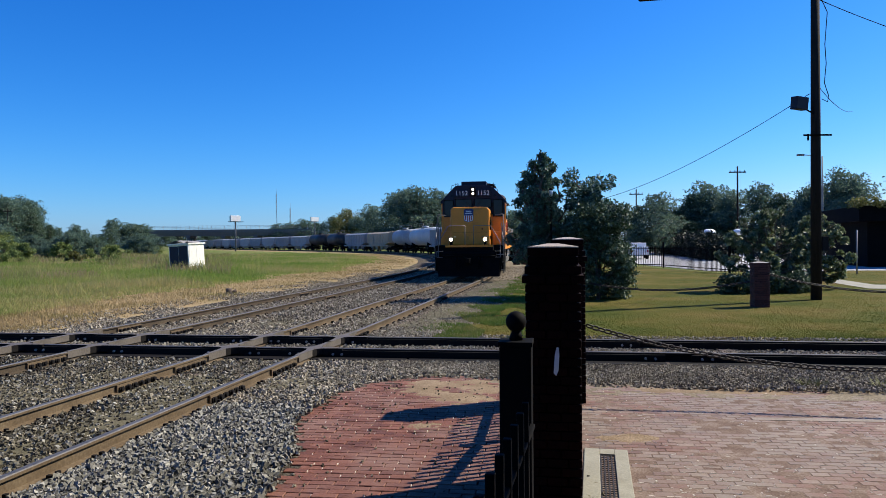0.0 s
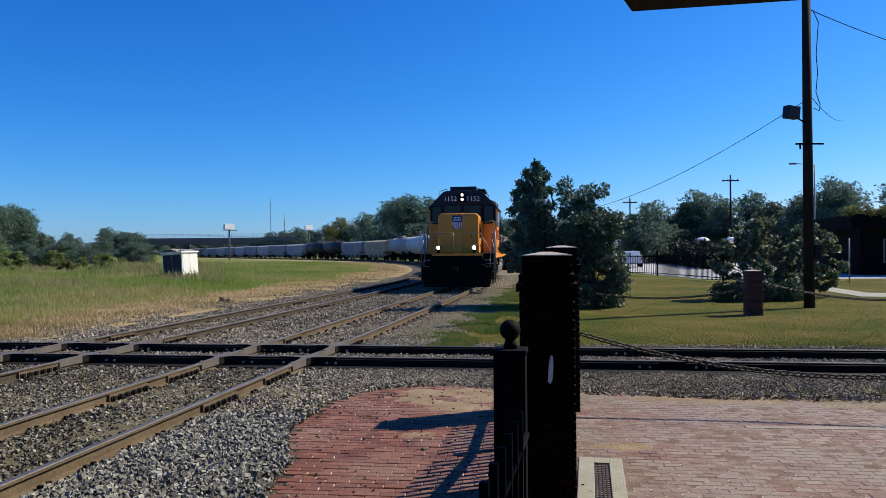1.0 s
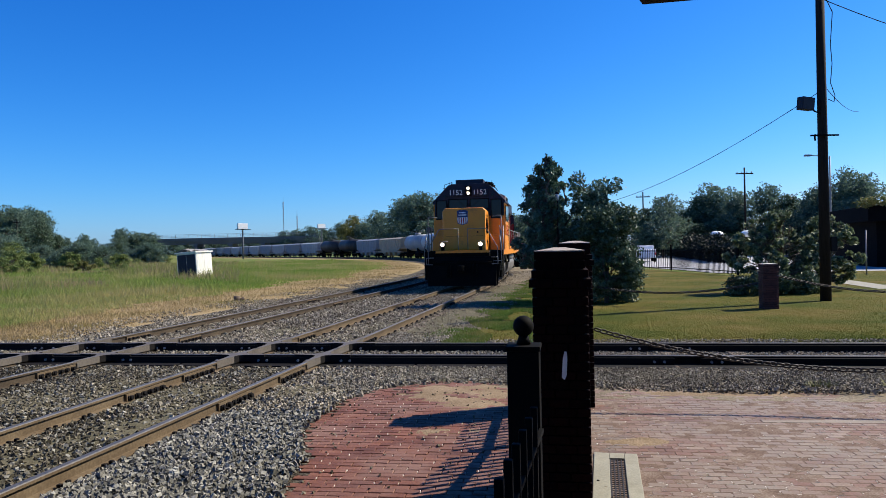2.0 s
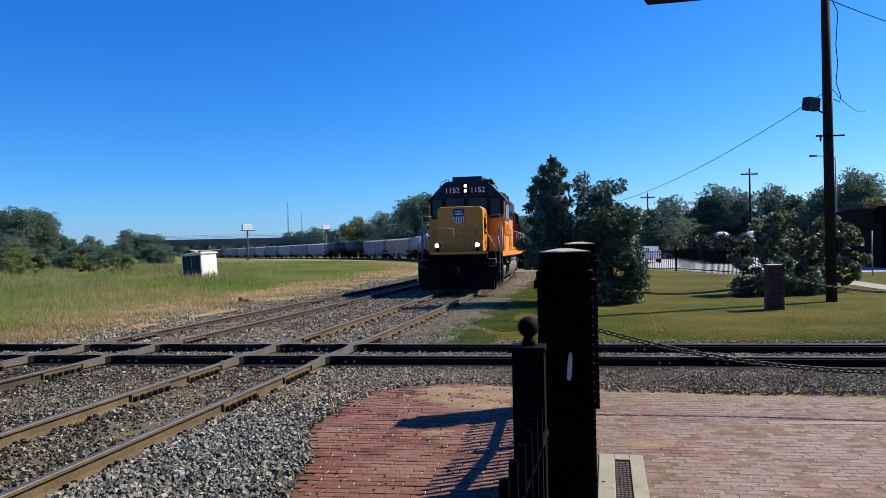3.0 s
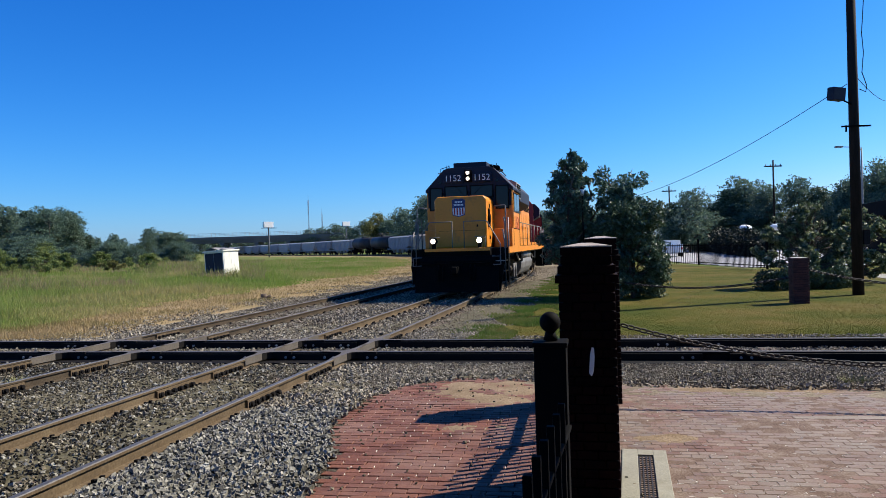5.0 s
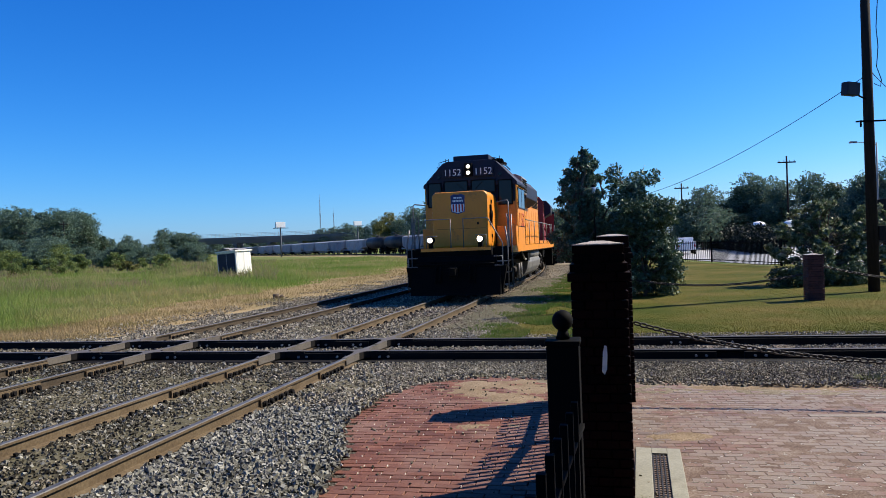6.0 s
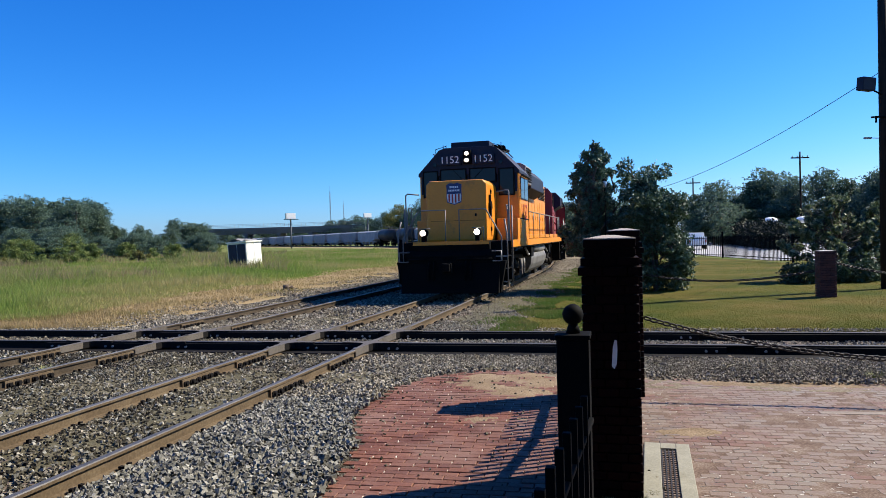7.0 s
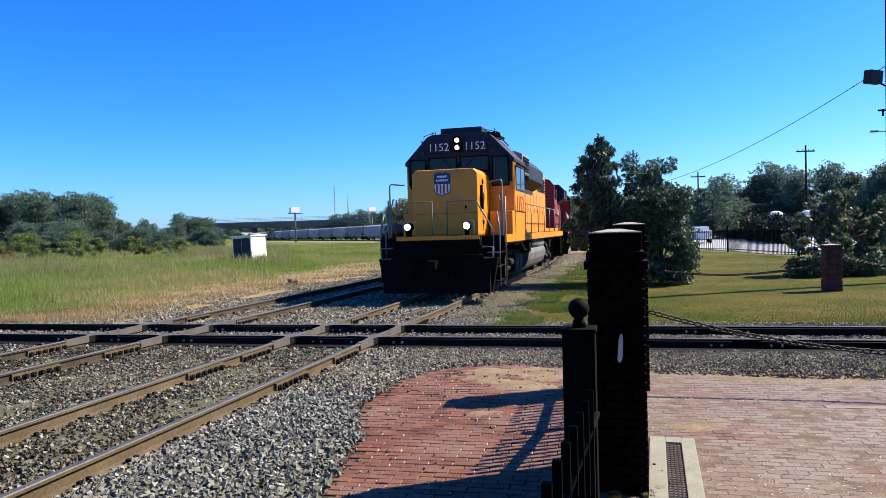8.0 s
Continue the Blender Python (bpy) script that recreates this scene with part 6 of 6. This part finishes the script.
street_fence()
tree("dark_hedge", "long green hedge across the street, its shade put into the leaf colour", 30.0, 88.0, 3.2, [(-4.6 + k * 0.38, -22 + 1.84 * k, 0.9 + 0.9 * (k % 2) + 0.02 * k, 1.0, 1.5, 1.0) for k in range(26)] + [(-4.6 + k * 0.38, -22 + 1.84 * k, 0.6, 1.0, 1.5, 0.8) for k in range(26)], 26000, 0.17, L_HEDGE_SHADED, 91, 0.08, 3, floor=0.0)
bm = B()
rod(bm, (0, 0, 0), (0, 0, 2.4), 0.04, 8)
o = part("sign_post", bm, M_TANKGREY)
o.matrix_basis = pose(22.3, 38.2, 0)
tagged(o, "thin grey metal post beside the footpath", "post")

# brick pillars and a low house far along the track
def brick_pillar(x, y, h):
    t = thing("brick_pillar", "dark red brick pillar with a pale cap, far along the track", "post", "far brick pillars", pose(x, y, 0, 0, 0, 4))
    bm = B()
    box(bm, -0.27, 0.27, -0.27, 0.27, -0.03, h, 0.01)
    part("shaft", bm, M_POSTBRICK2, t)
    bm = B()
    box(bm, -0.34, 0.34, -0.34, 0.34, h - 0.16, h - 0.001, 0.01)
    part("corbel", bm, M_POSTBRICK2, t)
    bm = B()
    prism(bm, [(-0.30, h), (0.30, h), (0.12, h + 0.07), (-0.12, h + 0.07)], -0.30, 0.30, "y")
    part("cap", bm, M_CAP, t)
    return t


for x, y, h in ((6.2, 60.0, 2.1), (7.0, 60.4, 2.15), (8.1, 60.8, 2.15), (8.95, 61.2, 2.2)):
    brick_pillar(x, y, h)


def far_house():
    t = thing("far_house", "low distant house with a pale metal roof", "house", "", pose(12.6, 122.0, 0))
    bm = B()
    box(bm, -3.6, 3.6, -3, 3, -0.05, 3.2)
    part("wall", bm, M_POSTBRICK2, t)
    bm = B()
    prism(bm, [(-3.5, 3.15), (3.5, 3.15), (0, 4.4)], -4.1, 4.1, "x")
    part("roof", bm, M_TANKGREY, t)
    for k in (-2.2, 0.9):
        bm = B()
        box(bm, k, k + 1.1, -3.04, -2.99, 1.0, 2.4)
        part("window", bm, M_GLASS, t)
    return t


far_house()

# ------------------------------------------------------------------ shed, stub, truck, building, bridge
def shed():
    t = thing("trackside_cabinet", "leaning white metal trackside cabinet with a flat lid", "cabinet", "", pose(-20.0, 55.5, -0.03, 1, -3.0, -23))
    bm = B()
    box(bm, -0.97, 0.97, -0.86, 0.86, 0, 1.95, 0.02)
    body = part("body", bm, M_SHED, t)
    bm = B()
    box(bm, -1.07, 1.07, -0.97, 0.97, 1.95, 2.06, 0.02)
    part("lid", bm, M_SHED, t)
    bm = B()
    for x0, x1 in ((-0.75, -0.02), (0.02, 0.75)):
        box(bm, 0.968, 0.985, x0, x1, 0.15, 1.85, 0.006)
    part("side_panel", bm, M_SHED, body)
    for cx, cy, rx, ry, hz, sd in ((-0.35, -0.1, 0.75, 0.6, 0.42, 1.0), (0.45, 0.15, 0.5, 0.55, 0.22, 5.0)):
        vs, fs, n = [], [], 8
        for i in range(n):
            for j in range(n):
                u, v = i / (n - 1) * 2 - 1, j / (n - 1) * 2 - 1
                vs.append((cx + u * rx, cy + v * ry, 2.063 + hz * max(0.0, 1 - abs(u) ** 1.2) * (0.6 + 0.5 * noise.noise(Vector((u * 2, v * 2, sd)))) + 0.05 * abs(noise.noise(Vector((u * 5, v * 5, sd))))))
        for i in range(n - 1):
            for j in range(n - 1):
                fs.append((i * n + j, (i + 1) * n + j, (i + 1) * n + j + 1, i * n + j + 1))
        raw("torn_roofing", vs, fs, M_TANKGREY, t)
    for x0, x1 in ((-0.88, -0.02), (0.02, 0.88)):
        bm = B()
        box(bm, x0, x1, -0.88, -0.858, 0.15, 1.85, 0.006)
        part("door", bm, M_GREY, body, "dull grey cabinet door")
    return t


shed()
bm = B()
rod(bm, (0, 0, 0), (0, 0, 0.2), 0.14, 9, 0.11)
rod(bm, (0.1, 0, 0.0), (0.28, 0.05, 0.12), 0.07, 8)
st = part("wooden_stump", bm, M_TIE)
st.matrix_basis = pose(-8.5, 28.1, -0.03)
tagged(st, "short dark wooden stump in the dry grass", "stump")


def truck():
    t = thing("pickup_truck", "white pickup truck parked on the street", "truck", "", pose(20.9, 76.0, 0.012, 0, 0, 78))
    bm = B()
    box(bm, -2.6, 2.6, -0.92, 0.92, 0.45, 1.05, 0.08)
    body = part("body", bm, M_WHITE, t)
    bm = B()
    prism(bm, [(-0.6, 1.04), (1.5, 1.04), (0.95, 1.72), (-0.45, 1.72)], -0.82, 0.82, "y", 0.06)
    part("cabin", bm, M_WHITE, t)
    for sy in (-1, 1):
        bm = B()
        prism(bm, [(-0.5, 1.1), (1.3, 1.1), (0.9, 1.62), (-0.38, 1.62)], sy * 0.825 - 0.006, sy * 0.825 + 0.006, "y")
        part("side_window", bm, M_GLASS, t)
    bm = B()
    box(bm, -2.5, -0.65, -0.9, 0.9, 1.04, 1.3, 0.03)
    part("bed", bm, M_WHITE, t)
    for x in (-1.65, 1.7):
        for sy in (-1, 1):
            bm = B()
            rod(bm, (x, sy * 0.72, 0.38), (x, sy * 0.94, 0.38), 0.38, 20)
            part("wheel", bm, M_BLACK, t)
    bm = B()
    for sy in (-1, 1):
        box(bm, -2.62, -2.58, sy * 0.8 - 0.08, sy * 0.8 + 0.08, 0.75, 1.0)
    part("tail_light", bm, M_RED, t)
    return t


truck()


def dark_building():
    M_WALL = surface("dark_brick_wall", [(0.3, (0.004, 0.0035, 0.0035)), (0.7, (0.010, 0.008, 0.007))], 0.85, shine=0.05, scale=2, fine=12)
    M_ROOF = surface("dark_shingles", [(0.3, (0.003, 0.0033, 0.004)), (0.7, (0.008, 0.008, 0.009))], 0.9, shine=0.05, scale=2, fine=10)
    t = thing("depot_building", "low dark brick building with a broad hipped roof", "building", "", pose(37.5, 50.0, 0, 0, 0, -14))
    bm = B()
    box(bm, -8, 12, -4, 6, 0, 3.1)
    wall = part("wall", bm, M_WALL, t)
    bm = B()
    box(bm, -8.7, 12.7, -4.7, 6.7, 3.1, 4.15, 0.05)
    part("roof", bm, M_ROOF, t)
    for k in range(5):
        bm = B()
        x = -6.5 + k * 3.6
        box(bm, x - 0.06, x + 1.26, -4.05, -3.99, 0.84, 2.46)
        f = part("window_frame", bm, M_TANKGREY, wall)
        bm = B()
        box(bm, x, x + 1.2, -4.07, -4.05, 0.9, 2.4)
        part("pane", bm, M_GLASS, f)
    return t


dark_building()
VINE = []
for k in range(30):
    u = -8.8 + 0.72 * k
    VINE.append((u * 0.97, -u * 0.242, 0.15 + 0.18 * math.sin(k * 1.9), 0.6, 0.6, 0.36 + 0.12 * math.sin(k * 2.7)))
vine = tree("roof_vine", "sunlit yellow-green creeper along a roof edge", 36.4, 45.4, 0.6, VINE, 11000, 0.10, L_OLIVE, 97, 0.02, 2, base_z=4.15)
vine["category"] = "creeper"


def domed_tent(x, y):
    t = thing("domed_shelter", "white domed shelter roof above dark shrubs", "shelter", "", pose(x, y, 0))
    bm = B()
    ball(bm, (0, 0, 2.8), 0.7, 20, 12, (1, 1, 0.5))
    part("canopy", bm, M_WHITE, t)
    for sx in (-0.6, 0.6):
        for sy in (-0.5, 0.5):
            bm = B()
            rod(bm, (sx * 0.8, sy * 0.8, 0), (sx * 0.8, sy * 0.8, 2.85), 0.03, 8)
            part("pole", bm, M_IRON, t)


domed_tent(28.9, 77.0)
domed_tent(32.2, 77.0)


def bridge():
    t = thing("road_bridge", "long grey concrete road bridge with a mesh fence", "bridge", "")
    x0, x1, y = -150.0, -60.0, 330.0
    m = pose(0, y, 0, 0, 0, 0)
    bm = B()
    box(bm, x0, x1, -5, 5, 7.1, 8.0)
    box(bm, x0, x1, -5.3, -5.0, 7.7, 8.9)
    part("deck", bm, M_BRIDGE, t).matrix_basis = m
    for k in range(6):
        bm = B()
        box(bm, x0, x1, -4.4 + k * 1.6, -3.9 + k * 1.6, 6.0, 7.1)
        part("girder", bm, M_BRIDGE, t).matrix_basis = m
    for x in (-138, -117, -101, -86, -70):
        bm = B()
        for yy in (-3.5, 3.5):
            rod(bm, (x, yy, -1), (x, yy, 5.2), 0.8, 12)
        box(bm, x - 0.9, x + 0.9, -5, 5, 5.0, 6.0)
        part("pier", bm, M_BRIDGE, t).matrix_basis = m
    bm = B()
    n = 46
    for k in range(n):
        x = x0 + (x1 - x0) * k / (n - 1)
        box(bm, x - 0.05, x + 0.05, -5.2, -5.1, 8.9, 10.6)
    for z in (9.4, 10.0, 10.6):
        box(bm, x0, x1, -5.19, -5.11, z - 0.04, z + 0.04)
    part("fence", bm, M_TANKGREY, t).matrix_basis = m


bridge()


def billboard(x, y, z, w, h):
    t = thing("billboard", "white billboard panel on a steel mast", "billboard", "billboards", pose(x, y, 0, 0, 0, 42))
    bm = B()
    rod(bm, (0, 0, -0.5), (0, 0, z), 0.22, 10)
    part("mast", bm, M_BRIDGE, t)
    bm = B()
    box(bm, -w / 2, w / 2, -0.3, 0.3, z - h / 2, z + h / 2, 0.03)
    part("panel", bm, M_WHITE, t)
    bm = B()
    box(bm, -w / 2 - 0.6, w / 2 + 0.6, -0.9, 0.3, z - h / 2 - 0.25, z - h / 2 - 0.1)
    rod(bm, (-w / 2 - 0.5, -0.6, z - h / 2), (-w / 2 - 0.5, -0.6, z + 0.6), 0.05, 6)
    part("catwalk", bm, M_BLACK, t)


billboard(-58.5, 200, 9.3, 2.9, 1.6)
billboard(-45.2, 250, 10.6, 3.0, 1.5)


def mast(x, y, h):
    t = thing("radio_mast", "thin distant lattice radio mast", "mast", "radio masts", pose(x, y, 0))
    bm = B()
    for sx, sy in ((-1, -1), (1, -1), (0, 1)):
        rod(bm, (sx * 0.3, sy * 0.3, 0), (sx * 0.22, sy * 0.22, h), 0.07, 5)
    for k in range(int(h / 1.5)):
        rod(bm, (-0.3, -0.3, k * 1.5), (0.3, -0.3, k * 1.5 + 1.5), 0.04, 4)
    rod(bm, (0, 0, h - 0.2), (0, 0, h + 3), 0.05, 5)
    part("lattice", bm, M_BRIDGE, t)


mast(-93.7, 400, 30)
mast(-86.0, 400, 22)

# station eave corner; unseen wall and canopy behind it added to cut skylight
def station():
    t = thing("station_building", "station eave with unseen brick wall and wooden canopy added to cut skylight", "building")
    # unseen wall behind the camera, there only to block sky fill
    bm = B()
    box(bm, -2.5, 26, -7.3, -7.0, 0, 6.5)
    part("wall", bm, M_POSTBRICK_SHADED, t)
    bm = B()
    prism(bm, [(1.55, 5.55), (26, 0.9), (26, -7.0), (-1.6, -7.0), (-1.6, -0.6)], 3.765, 3.965, "z", 0.01)
    part("canopy", bm, M_POLE, t, "dark wooden canopy roof, unseen beyond its eave corner")
    for x, y in ((6.5, 1.5), (13.0, 0.5), (20, -0.8)):
        bm = B()
        rod(bm, (x, y, 0), (x, y, 3.77), 0.1, 10)
        part("column", bm, M_POLE, t)


station()

# ------------------------------------------------------------------ brick paving
def paving():
    base = raw("pavement", [(x, y, -0.02) for x, y in BRICK_EDGE + [(12, -8), (-1.4, -8)]], [tuple(range(len(BRICK_EDGE) + 2))], M_SAND)
    tagged(base, "worn red brick paving with sandy joints", "pavement", kind="structure")
    pale = raw("joint_bed", [(1.0, 3.0, -0.002), (12, 1.5, -0.002), (12, 7.7, -0.002), (5.6, 8.65, -0.002), (3.7, 8.9, -0.002), (2.0, 9.3, -0.002), (1.0, 9.5, -0.002)], [tuple(range(7))], M_SANDPALE, base)
    L, Wd, gp, H = 0.200, 0.088, 0.006, 0.045
    ang = math.radians(-7.0)
    ca, sa = math.cos(ang), math.sin(ang)
    bm = B()
    box(bm, -L / 2, L / 2, -Wd / 2, Wd / 2, -H, 0)
    es = [e for e in bm.edges if all(v.co.z > -0.01 for v in e.verts)]
    bmesh.ops.bevel(bm, geom=es, offset=0.0045, segments=1, affect="EDGES")
    me = meshed(bm, "brick", M_BRICK)
    vs0 = [tuple(v.co) for v in me.vertices]
    fs0 = [tuple(p.vertices) for p in me.polygons]
    vs, fs, vr, fr, bits, made = [], [], [], [], [], 0
    g = random.Random(3)
    spots = []
    for j, i, size, right in [(j, i, (L, Wd), False) for j in range(-10, 125) for i in range(-20, 60)] + [(j, i, (0.142, 0.090), True) for j in range(-10, 130) for i in range(-10, 80)]:
            u = (i + (0.5 if j % 2 else 0.0)) * (size[0] + gp)
            v = j * (size[1] + gp)
            x, y = ca * u - sa * v - 0.3, sa * u + ca * v + 1.0
            if right != (x >= 1.0 + 0.05 * (y - 5)):
                continue
            if not (3.6 < y < 10.3) or x > 7.6 + 0.1 * y or x < -1.75:
                continue
            if not brick_limit(x, y) or not brick_limit(x - 0.1, y):
                continue
            # drain strip and post feet
            dx, dy = x - 1.47, y - 6.44
            lx, ly = dx * math.cos(radians(12)) - dy * math.sin(radians(12)), dx * math.sin(radians(12)) + dy * math.cos(radians(12))
            if abs(lx) < 0.235 and ly < 0.05:
                continue
            if abs(x - 0.849 - 0.158 * (y - 5.456)) < 0.24 and abs(y - 5.456) < 0.40 or math.hypot(x - 1.513, y - 8.53) < 0.24:
                continue
            spots.append((x, y, right))
    for x, y, right in spots:
        rough = 0.45 if right else 1.0
        z = rough * (g.uniform(-0.004, 0.004) + 0.006 * noise.noise(Vector((x * 1.3, y * 1.3, 0))))
        m = pose(x, y, z, rough * g.uniform(-1.2, 1.2), rough * g.uniform(-1.0, 1.0), math.degrees(ang) + g.uniform(-1.0, 1.0))
        if not right:
            if g.random() < 0.42:
                bits.append((m, L, True, g.uniform(0.006, 0.022), g.uniform(0.002, 0.0038)))
            if 5.0 < y < 7.4 and made < 300:
                o = new("brick", me)
                o.parent = base
                o.matrix_basis = m
                made += 1
            else:
                k = len(vr)
                vr += [tuple(m @ Vector(v)) for v in vs0]
                fr += [tuple(k + q for q in f) for f in fs0]
        else:
            m = m @ Matrix.Translation((0, 0, -0.001))
            chip_rate = 0.20 + 0.6 * noise.noise(Vector((x * 0.8, y * 0.8, 7))) + 0.11 * (6.8 - y) + 0.04 * (x - 3)
            for _ in range(4):
                if g.random() < chip_rate:
                    end = g.random() < 0.35
                    bits.append((m, 0.142, end, g.uniform(0.010, 0.030) if end else g.uniform(0.008, 0.034), g.uniform(0.003, 0.010)))
            k = len(vs)
            vs += [tuple(m @ Vector((v[0] * 0.142 / L, v[1] * 0.090 / Wd, v[2]))) for v in vs0]
            fs += [tuple(k + q for q in f) for f in fs0]
    vm, fm = [], []
    for m, long, end, ln, th in bits:      # pale chips in the joints: mortar crumbs and painted sun glints
        hx, hy = (th, ln) if end else (ln, th)
        cx, cy = (long / 2, g.uniform(-0.01, 0.01)) if end else (g.uniform(-0.04, 0.04), Wd / 2)
        k = len(vm)
        for px, py, pz in ((-1, -1, -0.01), (1, -0.7, -0.01), (0.9, 1, -0.01), (-1, 0.8, -0.01), (-0.7, -0.6, 0.003), (0.7, -0.5, 0.003), (0.6, 0.7, 0.002), (-0.8, 0.5, 0.003)):
            vm.append(tuple(m @ Vector((cx + px * hx * g.uniform(0.6, 1.2), cy + py * hy * g.uniform(0.6, 1.2), pz))))
        fm += [tuple(k + q for q in f) for f in ((4, 5, 6, 7), (0, 1, 5, 4), (1, 2, 6, 5), (2, 3, 7, 6), (3, 0, 4, 7))]
    o = raw("mortar_crumbs", vm, fm, M_MORTAR_GLINT, base)
    tagged(o, kind="stuff")
    o = raw("bricks", vs, fs, M_BRICKS, base)
    tagged(o, kind="stuff")
    o = raw("bricks", vr, fr, M_BRICK_RED, base)
    tagged(o, kind="stuff")


paving()

# ------------------------------------------------------------------ the train and its motion
S_START, SPEED = 22.4, 1.92


def on_track(s, ahead, behind):
    """Pose of a vehicle whose bogies stand at distances ahead and behind (local x) of the point s."""
    p1, p2 = line(s - ahead)[0], line(s - behind)[0]
    d = (p1 - p2).normalized()
    o = p1 - d * ahead
    return pose(o.x, o.y, RAIL_Z, 0, 0, math.degrees(math.atan2(d.y, d.x)))


TRAIN = [(locomotive("locomotive", "yellow and grey diesel locomotive with lit headlights", M_YELLOW, M_GREY), 0.0, -3.85, -14.1),
         (locomotive("locomotive", "dark maroon and grey trailing diesel locomotive", M_MAROON, M_GREY, False), 19.2, -3.85, -14.1)]
FLIP = Matrix.Translation((-17.95, 0, 0)) @ Matrix.Rotation(math.pi, 4, "Z")      # the trailing unit runs hood first
turned = {o.name for o, x, r in AXLES}
for o in TRAIN[1][0].children:
    if o.name not in turned:
        o.matrix_basis = FLIP @ o.matrix_basis
gap = 38.2
for kind, paint, label, ln in (
        ("h", 1, "grey covered hopper car", 12.4), ("h", 0, "pale grey covered hopper car", 12.4), ("h", 1, "grey covered hopper car", 12.4), ("t", 4, "white tank car with a railed platform", 15.0),
        ("t", 0, "pale grey tank car with a railed platform", 10.5), ("h", 2, "tan covered hopper car", 16.0), ("h", 1, "grey covered hopper car", 16.0),
        ("t", 3, "black tank car with a railed dome platform", 14.0), ("t", 3, "black tank car with a railed dome platform", 14.0),
        *[("h", k % 2, "pale grey covered hopper car" if k % 2 == 0 else "grey covered hopper car", 16.0) for k in range(13)]):
    c = covered_hopper(label, CAR_GREYS[paint], ln) if kind == "h" else tank_car(label, CAR_GREYS[paint], ln)
    b = ln / 2 - (2.0 if kind == "h" else 1.9)
    TRAIN.append((c, gap + ln / 2, b, -b))
    gap += ln + 1.3


def motions():
    for ob, back, ahead, behind in TRAIN:
        rows = []
        for k in range(17):
            t = k * 0.5
            rows.append((t, on_track(S_START - SPEED * t + back, ahead, behind)))
        walk(ob, rows)
    for ob, x, r in AXLES:
        rows = []
        for k in range(25):
            t = k * 8.0 / 24
            rows.append((t, pose(x, 0, r, 0, math.degrees(SPEED * t / r), 0)))
        walk(ob, rows)


motions()
